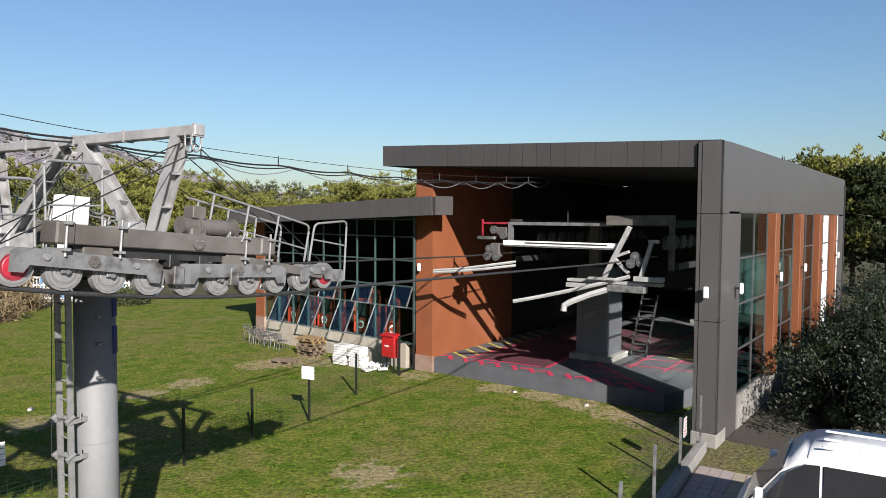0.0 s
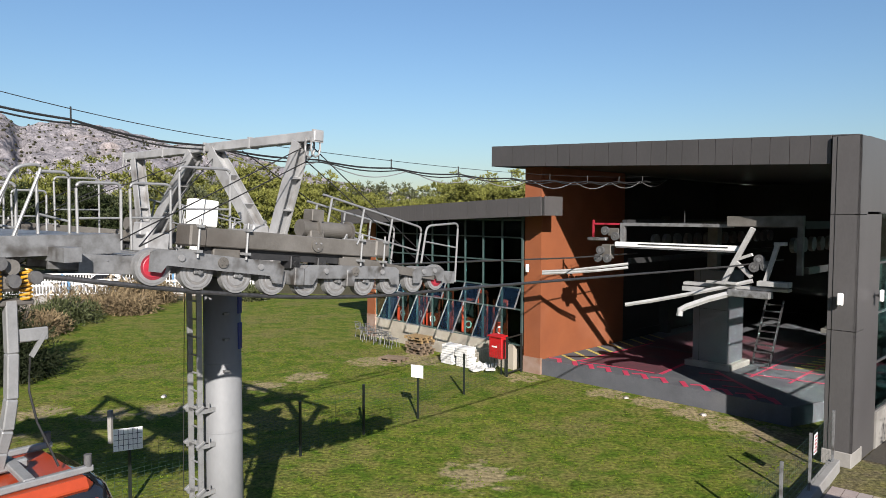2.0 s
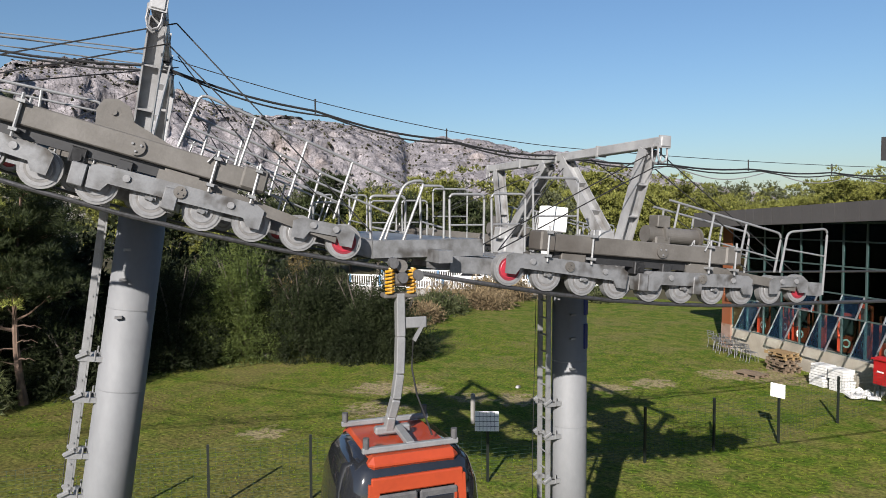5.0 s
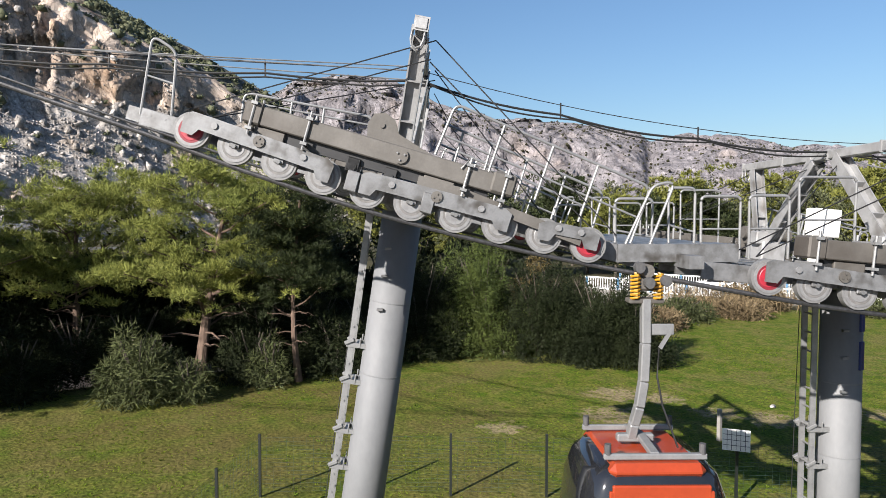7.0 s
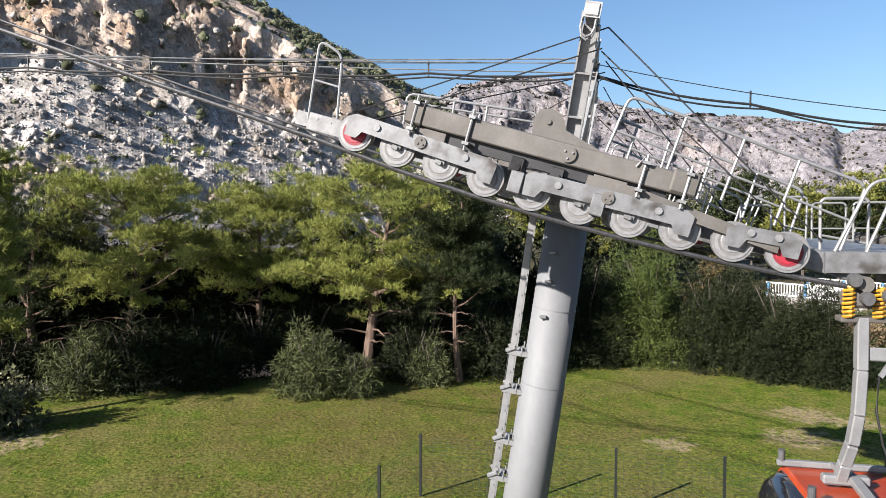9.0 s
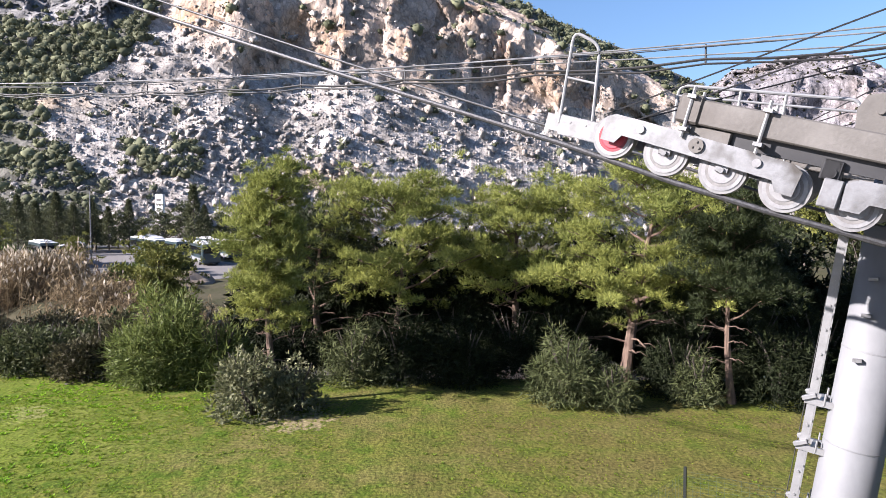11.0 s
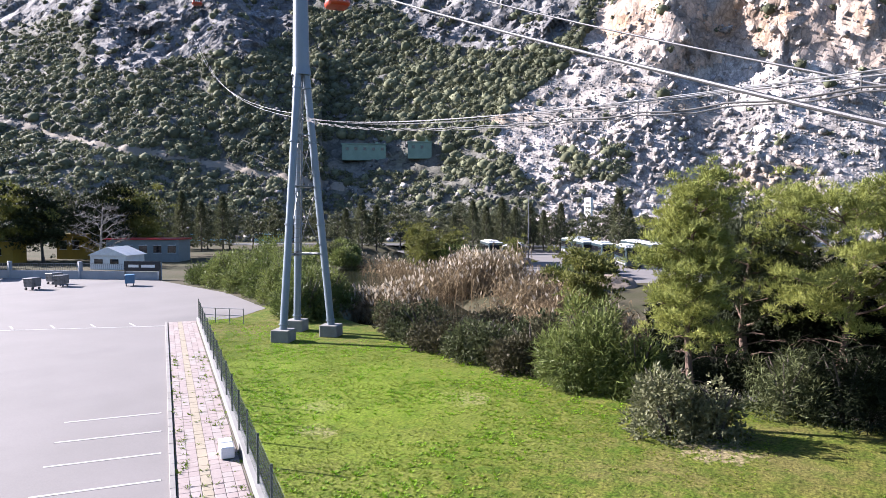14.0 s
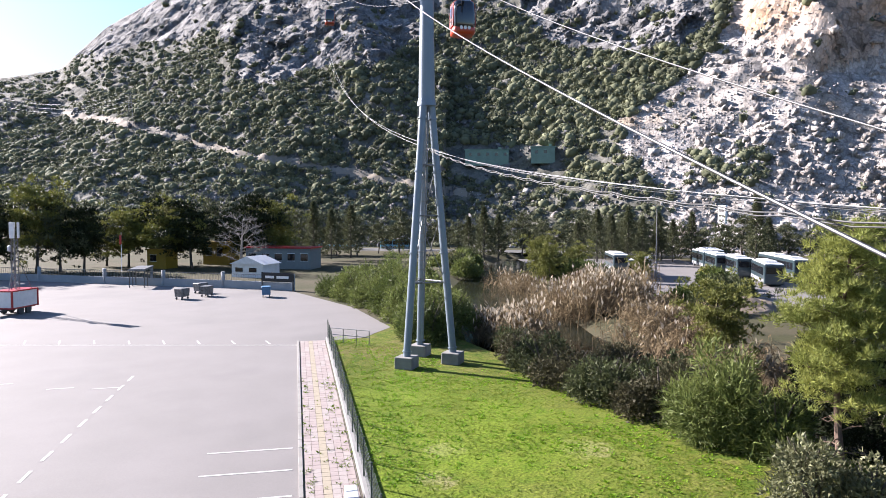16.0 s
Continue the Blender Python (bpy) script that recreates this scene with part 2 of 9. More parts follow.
def chip(m, scales, depth, dark=0.6, crack=0.86):
    """Broken faces: each cell of the rock has its own tone and edge, at several sizes."""
    nt = m.node_tree
    n, l = nt.nodes, nt.links
    co = n.new("ShaderNodeTexCoord")
    hs = next(k for k in n if k.type == "HUE_SAT")
    p = n["Principled BSDF"]
    col = hs.outputs["Color"]
    nrm = p.inputs["Normal"].links[0].from_socket if p.inputs["Normal"].links else None
    for i, s in enumerate(scales):
        mp = n.new("ShaderNodeMapping")
        mp.inputs["Scale"].default_value = (1.0, 1.0, 0.62)
        mp.inputs["Rotation"].default_value = (0.3 * i, 0.25, 0.9 * i)
        l.new(co.outputs["Object"], mp.inputs["Vector"])
        vo = n.new("ShaderNodeTexVoronoi")
        vo.inputs["Scale"].default_value = s
        vo.inputs["Randomness"].default_value = 1.0
        l.new(mp.outputs["Vector"], vo.inputs["Vector"])
        mr = n.new("ShaderNodeMapRange")
        mr.inputs["To Min"].default_value, mr.inputs["To Max"].default_value = dark, 1.12
        sp = n.new("ShaderNodeSeparateColor")
        l.new(vo.outputs["Color"], sp.inputs["Color"])
        l.new(sp.outputs["Red"], mr.inputs["Value"])
        h2 = n.new("ShaderNodeHueSaturation")
        l.new(col, h2.inputs["Color"])
        l.new(mr.outputs["Result"], h2.inputs["Value"])
        col = h2.outputs["Color"]
        ed = n.new("ShaderNodeTexVoronoi")
        ed.feature = "DISTANCE_TO_EDGE"
        ed.inputs["Scale"].default_value = s
        l.new(mp.outputs["Vector"], ed.inputs["Vector"])
        cr = n.new("ShaderNodeMapRange")
        cr.inputs["From Max"].default_value, cr.inputs["To Min"].default_value = 0.09, crack
        l.new(ed.outputs["Distance"], cr.inputs["Value"])
        h3 = n.new("ShaderNodeHueSaturation")
        l.new(col, h3.inputs["Color"])
        l.new(cr.outputs["Result"], h3.inputs["Value"])
        col = h3.outputs["Color"]
        b = n.new("ShaderNodeBump")
        b.inputs["Distance"].default_value, b.inputs["Strength"].default_value = depth / s, 1.0
        def vec(op, u, w):
            k = n.new("ShaderNodeVectorMath")
            k.operation = op
            for sock, v in zip(k.inputs, (u, w)):
                if isinstance(v, tuple):
                    sock.default_value = v
                else:
                    l.new(v, sock)
            return k
        gap = vec("SUBTRACT", mp.outputs["Vector"], vo.outputs["Position"])
        way = vec("SUBTRACT", vo.outputs["Color"], (0.5, 0.5, 0.5))
        big = vec("SCALE", gap.outputs["Vector"], (0.0, 0.0, 0.0))
        big.inputs["Scale"].default_value = s
        l.new(vec("DOT_PRODUCT", big.outputs["Vector"], way.outputs["Vector"]).outputs["Value"], b.inputs["Height"])
        if nrm:
            l.new(nrm, b.inputs["Normal"])
        nrm = b.outputs["Normal"]
    l.new(col, p.inputs["Base Color"])
    l.new(nrm, p.inputs["Normal"])
chip(rock_pale, (0.12, 0.5, 1.6), 0.5, 0.74, 0.70)
rock_cliff = shader("tan_weathered_cliff", (0.549, 0.462, 0.399), (0.438, 0.351, 0.288), 0.10, 0.9, 0, 0.15, 3.0, grain=0.5, third=(0.403, 0.273, 0.183), third_scale=0.4, third_spread=(0.48, 0.66), spec=0.15)
chip(rock_cliff, (0.09, 0.28, 0.9), 0.7, 0.76, 0.76)
rock_far = shader("grey_limestone", (0.2553, 0.2383, 0.2501), (0.185, 0.1717, 0.182), 0.020, 0.95, 0, 0.5, 0.16, third=(0.2664, 0.222, 0.2035), third_scale=0.4, third_spread=(0.60, 0.75), stretch=(1, 1, 0.45), grain=0.35, spec=0.15)
chip(rock_far, (0.045, 0.11, 0.28), 0.5, 0.80, 0.74)
scrub_soil = shader("stony_scrub_soil", (0.11, 0.108, 0.09), (0.20, 0.192, 0.175), 0.09, 0.95, 0, 0.3, 0.6, spread=(0.45, 0.7), spec=0.15)
chip(scrub_soil, (0.3, 1.1), 0.35, 0.78, 0.82)
bark = shader("pine_bark", (0.148, 0.1036, 0.07992), (0.0814, 0.05698, 0.0444), 6, 0.9, 0, 0.02, 14, stretch=(1, 1, 0.3), spec=0.15)
bark_grey = shader("grey_bark", (0.09102, 0.07844, 0.0663), (0.05802, 0.04973, 0.04144), 6, 0.9, 0, 0.02, 14, stretch=(1, 1, 0.3), spec=0.15)
needles = shader("pine_needles", (0.226, 0.24, 0.0622), (0.142, 0.164, 0.0426), 0.35, 0.6, leaf=0.3, island=0.45, spec=0.12)
# darker copy of the needles, with shade among the trees in its colour
needles_shaded = shader("shade_dark_pine_needles", (0.02664, 0.03552, 0.01184), (0.01628, 0.0222, 0.00888), 0.35, 0.6, leaf=0.05, island=0.4, spec=0.15)
leaf_olive = shader("olive_green_leaves", (0.04973, 0.06009, 0.02486), (0.0663, 0.07474, 0.03315), 0.5, 0.55, leaf=0.25, island=0.45, spec=0.12)
leaf_tamarisk = shader("feathery_tamarisk_leaves", (0.127, 0.15, 0.0451), (0.0841, 0.108, 0.03), 0.5, 0.5, leaf=0.3, island=0.4, spec=0.12)
leaf_sapling = shader("drooping_sapling_leaves", (0.0777, 0.0888, 0.037), (0.0518, 0.0629, 0.02516), 0.6, 0.6, leaf=0.2, island=0.5, spec=0.12)
leaf_fresh = shader("fresh_green_leaves", (0.0829, 0.104, 0.0285), (0.0518, 0.0725, 0.0207), 0.5, 0.5, leaf=0.3, island=0.4, spec=0.12)
leaf_silver = shader("silvery_green_leaves", (0.145, 0.148, 0.0803), (0.0907, 0.0962, 0.0492), 0.8, 0.5, leaf=0.2, island=0.4, spec=0.12)
leaf_scrub = shader("scrub_leaves", (0.137, 0.144, 0.0868), (0.0868, 0.0952, 0.0588), 0.03, 0.8, leaf=0.15, island=0.4, spec=0.1)
reed_tan = shader("dry_reed", (0.1998, 0.1517, 0.0888), (0.1147, 0.0851, 0.05032), 0.4, 0.8, leaf=0.25, island=0.4, spec=0.1)

# ---- building helpers ----
def link_mesh(name, bm, mats, parent=None, smooth=False):
    me = bpy.data.meshes.new(name)
    bm.normal_update()
    bm.to_mesh(me)
    bm.free()
    for m in mats if isinstance(mats, (list, tuple)) else [mats]:
        me.materials.append(m)
    if smooth:
        for p in me.polygons:
            p.use_smooth = True
    ob = new(name, me)
    if parent:
        ob.parent = parent
    return ob

def part(name, bm, material, parent, label="", smooth=False):
    ob = link_mesh(name, bm, material, parent, smooth)
    if label:
        tagged(ob, label)
    return ob

def thing(name, m, label, category, group="", kind=""):
    ob = new(name)
    ob.empty_display_size = 0.2
    ob.matrix_world = m
    return tagged(ob, label, category, group, kind)

def box(bm, c, s, m=None, bevel=0.0):
    r = bmesh.ops.create_cube(bm, size=1)
    mm = Matrix.Translation(c) @ (m or Matrix()) @ Matrix.Diagonal((*s, 1))
    bmesh.ops.transform(bm, matrix=mm, verts=r["verts"])
    if bevel:
        es = list({e for v in r["verts"] for e in v.link_edges})
        bmesh.ops.bevel(bm, geom=es, offset=bevel, segments=1, affect="EDGES", clamp_overlap=True)
    return bm

def boxes(*items):
    bm = bmesh.new()
    for it in items:
        box(bm, *it)
    return bm

def rod(bm, a, b, r0, r1=None, seg=10, caps=True):
    a, b = Vector(a), Vector(b)
    r1 = r0 if r1 is None else r1
    d = b - a
    if d.length < 1e-6:
        return bm
    mm = Matrix.Translation((a + b) / 2) @ d.to_track_quat("Z", "Y").to_matrix().to_4x4()
    bmesh.ops.create_cone(bm, cap_ends=caps, segments=seg, radius1=r0, radius2=r1, depth=d.length, matrix=mm)
    return bm

def beam(bm, a, b, w, h, up=(0, 0, 1), bevel=0.0):
    """A square bar from a to b, w across and h along up."""
    a, b = Vector(a), Vector(b)
    x = (b - a).normalized()
    y = Vector(up).cross(x).normalized()
    z = x.cross(y)
    rot3 = Matrix((x, y, z)).transposed().to_4x4()
    return box(bm, (a + b) / 2, ((b - a).length, w, h), rot3, bevel)

def tube_path(bm, pts, r, seg=8):
    pts = [Vector(p) for p in pts]
    rings = []
    for i, p in enumerate(pts):
        d = (pts[min(i + 1, len(pts) - 1)] - pts[max(i - 1, 0)]).normalized()
        q = d.to_track_quat("Z", "Y").to_matrix()
        rr = r[i] if isinstance(r, (list, tuple)) else r
        rings.append([bm.verts.new(p + q @ Vector((math.cos(k * 2 * math.pi / seg) * rr, math.sin(k * 2 * math.pi / seg) * rr, 0))) for k in range(seg)])
    for r0, r1 in zip(rings, rings[1:]):
        for k in range(seg):
            bm.faces.new((r0[k], r0[(k + 1) % seg], r1[(k + 1) % seg], r1[k]))
    bm.faces.new(rings[0][::-1])
    bm.faces.new(rings[-1])
    return bm

def prism(bm, outline, depth, m=None):
    """An outline in x, z drawn out along y, centred."""
    mm = m or Matrix()
    f = [bm.verts.new(mm @ Vector((x, -depth / 2, z))) for x, z in outline]
    k = [bm.verts.new(mm @ Vector((x, depth / 2, z))) for x, z in outline]
    n = len(outline)
    bm.faces.new(f)
    bm.faces.new(k[::-1])
    for i in range(n):
        bm.faces.new((f[i], k[i], k[(i + 1) % n], f[(i + 1) % n]))
    bmesh.ops.recalc_face_normals(bm, faces=bm.faces[:])
    return bm

def sag(a, b, drop, n=16):
    a, b = Vector(a), Vector(b)
    return [a.lerp(b, i / n) - Vector((0, 0, drop * 4 * (i / n) * (1 - i / n))) for i in range(n + 1)]

def bulk(name, verts, quads, mats, index=None, smooth=False):
    """A mesh from arrays: verts n x 3, quads m x 4 (or triangles m x 3)."""
    me = bpy.data.meshes.new(name)
    k = quads.shape[1]
    me.vertices.add(len(verts))
    me.vertices.foreach_set("co", np.ascontiguousarray(verts, np.float32).ravel())
    me.loops.add(quads.size)
    me.loops.foreach_set("vertex_index", np.ascontiguousarray(quads, np.int32).ravel())
    me.polygons.add(len(quads))
    me.polygons.foreach_set("loop_start", np.arange(0, quads.size, k, dtype=np.int32))
    for m in mats if isinstance(mats, (list, tuple)) else [mats]:
        me.materials.append(m)
    if index is not None:
        me.polygons.foreach_set("material_index", np.ascontiguousarray(index, np.int32))
    me.update(calc_edges=True)
    me.validate()
    if smooth:
        me.polygons.foreach_set("use_smooth", np.ones(len(quads), bool))
    return me

def leaf_quads(rng, centres, length, width, droop=0.0, outward=None):
    """Small four-cornered leaves, one at each centre, turned at random (or outwards)."""
    n = len(centres)
    d = rng.normal(size=(n, 3))
    if outward is not None:
        d = d * 0.7 + outward
    d[:, 2] -= droop
    d /= np.linalg.norm(d, axis=1, keepdims=True) + 1e-9
    e = np.cross(d, rng.normal(size=(n, 3)))
    e /= np.linalg.norm(e, axis=1, keepdims=True) + 1e-9
    s = rng.uniform(0.6, 1.3, (n, 1))
    L, Wd = d * length * s / 2, e * width * s / 2
    v = np.stack([centres - L, centres + Wd, centres + L, centres - Wd], 1).reshape(-1, 3)
    return v, np.arange(4 * n).reshape(n, 4)

def clumps(rng, blobs, per):
    """Points in the outer shells of ellipsoids (x, y, z, rx, ry, rz), with their outward ways."""
    pts, outs = [], []
    for b in blobs:
        n = max(8, int(per * (b[3] * b[4] * b[5]) ** (2 / 3)))
        d = rng.normal(size=(n, 3))
        d /= np.linalg.norm(d, axis=1, keepdims=True)
        r = rng.uniform(0.35, 1.0, (n, 1)) ** 0.6
        wob = 1 + 0.25 * np.sin(d[:, :1] * 5 + b[0] * 3) * np.cos(d[:, 1:2] * 6 + b[1])
        pts.append(np.array(b[:3]) + d * r * wob * np.array(b[3:6]))
        outs.append(d)
    return np.concatenate(pts), np.concatenate(outs)

def needle_tris(rng, centres, outs, per, length, width, lift=0.35, loose=0.55):
    """Brushes of thin pointed needles: per triangles at each centre, fanned about its outward way."""
    n = len(centres)
    c = np.repeat(centres, per, 0)
    d = np.repeat(outs, per, 0) + rng.normal(size=(n * per, 3)) * loose
    d[:, 2] += lift
    d /= np.linalg.norm(d, axis=1, keepdims=True) + 1e-9
    e = np.cross(d, rng.normal(size=d.shape))
    e /= np.linalg.norm(e, axis=1, keepdims=True) + 1e-9
    s = rng.uniform(0.6, 1.25, (n * per, 1))
    c = c + rng.normal(size=c.shape) * length * 0.22
    v = np.stack([c - e * width / 2, c + e * width / 2, c + d * length * s], 1).reshape(-1, 3)
    return v, np.arange(3 * n * per).reshape(-1, 3)

def facet(v, size, seed):
    """A broken, flat-sided relief, about -1 to 1: each cell of rock has its own height and tilt."""
    w = v / size + Vector((seed, seed * 0.7, seed * 1.3))
    at = noise.voronoi(w)[1][0]
    k = noise.cell_vector(at * 7.31 + Vector((0.5, 0.5, 0.5)))
    g = w - at
    return (k.x - 0.5) * 1.1 + 1.5 * ((k.y - 0.5) * g.z + (k.z - 0.5) * g.x + (k.x + k.y - 1) * 0.8 * g.y)

# ---- land ----
HUB = (-1.0, 0.0)

def spot(yaw, r, z=0.0):
    return Vector((HUB[0] - math.sin(radians(yaw)) * r, HUB[1] + math.cos(radians(yaw)) * r, z))

STREAM = [(-130, -105), (-95, -82), (-74, -66), (-56, -46), (-47, -36), (-42, -18), (-40, 0), (-40, 25), (-41, 50), (-46, 90), (-60, 140)]

def stream_gap(x, y):
    best = 1e9
    for (ax, ay), (bx, by) in zip(STREAM, STREAM[1:]):
        dx, dy = bx - ax, by - ay
        k = min(1, max(0, ((x - ax) * dx + (y - ay) * dy) / (dx * dx + dy * dy)))
        best = min(best, math.hypot(x - ax - k * dx, y - ay - k * dy))
    return best

def ground_z(x, y):
    g = stream_gap(x, y)
    k = min(1, max(0, (8.5 - g) / 4.5))
    z = -1.7 * k * k * (3 - 2 * k)
    if x > -31 or y < -40:
        return z if g < 8.5 else 0.0
    return z

# one sheet of ground to the horizon, finer near the middle
axis = [-4500, -3000, -2000, -1200, -800, -500, -350, -260, -200, -160] + list(range(-130, 101, 3)) + [120, 150, 200, 300, 500, 900, 1600, 3000, 4500]
gv = np.array([(x, y, ground_z(x, y)) for y in axis for x in axis])
na = len(axis)
gq = np.array([(j * na + i, j * na + i + 1, (j + 1) * na + i + 1, (j + 1) * na + i) for j in range(na - 1) for i in range(na - 1)])
gmid = gv[gq].mean(1)
def rough_land(x, y):
    """Unmown land: beyond the stream, in the woods and past the car park."""
    w = 3.0 * noise.noise(Vector((x * 0.07, y * 0.07, 4)))
    west = x < float(np.interp(y, [b for a, b in STREAM], [a for a, b in STREAM])) - 1 and y > -110
    return west or math.hypot(x - HUB[0], y - HUB[1]) > 60 + w
rough_ground = shader("rough_scrub_ground", (0.037, 0.03848, 0.01628), (0.0629, 0.05328, 0.03256), 0.12, 0.95, 0, 0.08, 2.0, third=(0.0373, 0.04144, 0.0145), third_scale=0.3, spec=0.15)
gidx = np.array([1 if rough_land(x, y) else 0 for x, y, z in gmid])
ground = tagged(new("ground", bulk("ground", gv, gq, [grass_ground, rough_ground], gidx, smooth=True)), "green mown meadow with dry straw-coloured patches", "ground", kind="structure")

# the quarried hill and the scrub slope beyond the road
SKY = [(56, 0.2), (62, 1.5), (66, 5), (69, 8.0), (71, 9.8), (72.2, 10.4), (76.7, 12.9), (80, 14.1), (82.5, 15.3), (84, 16.2), (90, 18.5), (100, 22), (130, 23.5), (146, 23), (153, 19.5), (159, 15.8), (162, 13.8), (165, 10.6), (170, 9.3), (180, 8), (200, 5)]
FOOT = [(56, 265), (75, 235), (85, 205), (95, 190), (112, 182), (120, 188), (130, 198), (140, 204), (150, 206), (160, 215), (200, 240)]
TOP = [(56, 300), (75, 300), (100, 300), (115, 320), (130, 400), (150, 480), (160, 560), (200, 700)]

def along(tab, x):
    return float(np.interp(x, [a for a, b in tab], [b for a, b in tab]))

def quarry(yaw):
    return max(0.0, min(1.0, (127 - yaw) / 8.0)) * max(0.0, min(1.0, (yaw - 60) / 8.0))

# elevations, in degrees, at which the crags begin, and how far round the bare quarry face reaches at each elevation
CRAG_FOOT = [(115, 15), (117, 13.2), (121, 12.9), (126, 13.8), (129, 15.5), (131, 19), (136, 18), (138, 13.2), (140, 12.4), (145, 12.0), (148, 11.2), (150.5, 9.4), (152.5, 11), (154, 14.2), (157, 13.4), (160, 12.0), (164, 11.0)]
QUARRY_EDGE = [(-5, 117), (2, 118), (4, 120.5), (6, 122.3), (8, 121.8), (9.4, 119.8), (11.5, 117.0), (13, 115.2), (15, 114.6), (17, 111), (19, 106), (24, 98)]
CLIFF_FOOT = [(60, 7), (76, 8.0), (85, 8.2), (93, 10.4), (100, 11.0), (104, 11.6), (108, 10.8), (111, 13.5), (125, 16)]

def crag_mask(yaw, elev, v):
    """Where bare grey crags break through the scrub of the slope."""
    k = elev - along(CRAG_FOOT, yaw) - 1.3 * noise.noise(v * 0.03)
    return max(0.0, min(1.0, k * 0.9)) if 115 < yaw < 164 else 0.0

def track_gap(yaw, elev):
    """How far, in degrees, a place is from the earth track across the slope."""
    return abs(elev - float(np.interp(yaw, [134, 139, 146, 152, 160, 166], [2.2, 3.0, 4.3, 5.1, 6.9, 7.6])))

def hill_point(yaw, s):
    r0, r1, top = along(FOOT, yaw), along(TOP, yaw), 6.8 + along(TOP, yaw) * math.tan(radians(along(SKY, yaw)))
    r = r0 + (r1 - r0) * s
    p = spot(yaw, r)
    q = quarry(yaw + 5 * noise.noise(Vector((s * 6, yaw * 0.1, 3))))
    edge = 0.09 * noise.noise(Vector((yaw * 0.13, 0, 7)))
    s1, s2 = 0.42 + edge, 0.55 + edge
    if s < s1:
        fq = 0.40 * s / s1
    elif s < s2:
        fq = 0.40 + 0.38 * (s - s1) / (s2 - s1)
    else:
        fq = 0.78 + 0.22 * (s - s2) / (1 - s2)
    walled = max(0.0, min(1.0, (113 - yaw) / 6))
    fq = walled * fq + (1 - walled) * s ** 1.05
    crag = 0.12 * max(0.0, noise.noise(Vector((yaw * 0.13, s * 2.2, 21))))
    fs = s ** 1.12 + crag * math.sin(math.pi * min(1, s)) * (1 if yaw > 136 else 0)
    f = q * fq + (1 - q) * fs
    v = Vector((p.x, p.y, (top + 1.5) * f))
    rough = noise.ridged_multi_fractal(v * 0.022, 0.9, 2.1, 4, 1.0, 2.0) - 1.1
    tall = Vector((v.x, v.y, v.z * 0.6))
    blocks = 5.0 * facet(tall, 17.0, 1.0) + 1.5 * facet(tall, 6.5, 2.0) + 0.25 * facet(v, 2.6, 3.0)
    flute = 4.0 * facet(Vector((v.x, v.y, v.z * 0.22)), 13.0, 8.0) + 1.5 * facet(Vector((v.x, v.y, v.z * 0.3)), 5.0, 9.0)
    on_cliff = q * walled * max(0.0, min(1.0, (s - s1 + 0.04) * 14)) * max(0.0, min(1.0, (s2 + 0.10 - s) * 9))
    crag_on = crag_mask(yaw, math.degrees(math.atan2((top + 1.5) * f - 8, r)), v)
    fade = min(1, s * 8) * min(1.0, (1.02 - s) * 6 + 0.25)
    hard = max(on_cliff, crag_on)
    soft = 1 - hard
    small = noise.noise(v * 0.16) + 0.5 * noise.noise(v * 0.4)
    z = -1.5 + (top + 1.5) * f + fade * (rough * (1.6 * soft + 0.8 * crag_on) + small * (0.25 + 0.65 * (1 - q)) + soft * q * (0.28 * facet(v, 1.9, 4.0) + 0.25 * facet(v, 6.0, 6.0)))
    push = fade * (rough * (1.0 - 0.8 * on_cliff) + on_cliff * blocks + crag_on * flute + soft * small * (0.3 + 0.5 * (1 - q)) + soft * q * 0.25 * facet(v, 3.0, 5.0))
    d = Vector((p.x - HUB[0], p.y - HUB[1], 0)).normalized()
    return p.x - d.x * push, p.y - d.y * push, z

YAWS = np.arange(56, 200.01, 0.22)
STEPS = np.concatenate([np.linspace(0, 0.6, 120)[:-1], np.linspace(0.6, 1.0, 36)])
hv = np.array([hill_point(y, s) for s in STEPS for y in YAWS])
nb, ns = len(YAWS), len(STEPS)
back = hv[-nb:].copy()
away = back[:, :2] - np.array(HUB)
back[:, :2] += 60 * away / np.linalg.norm(away, axis=1, keepdims=True)
back[:, 2] = -5
hv = np.concatenate([hv, back])
ii, jj = np.meshgrid(np.arange(nb - 1), np.arange(ns), indexing="xy")
hq = np.stack([jj * nb + ii + 1, jj * nb + ii, (jj + 1) * nb + ii, (jj + 1) * nb + ii + 1], -1).reshape(-1, 4)
mid = hv[hq].mean(1)
e1, e2 = hv[hq[:, 1]] - hv[hq[:, 0]], hv[hq[:, 3]] - hv[hq[:, 0]]
nrm = np.cross(e1, e2)
steep = 1 - np.abs(nrm[:, 2]) / (np.linalg.norm(nrm, axis=1) + 1e-9)
myaw = np.degrees(np.arctan2(-(mid[:, 0] - HUB[0]), mid[:, 1] - HUB[1])) % 360
frac = np.repeat(STEPS, nb - 1)[: len(hq)]

def elevation(p):
    return math.degrees(math.atan2(p[2] - 7.5, math.hypot(p[0] - HUB[0], p[1] - HUB[1])))

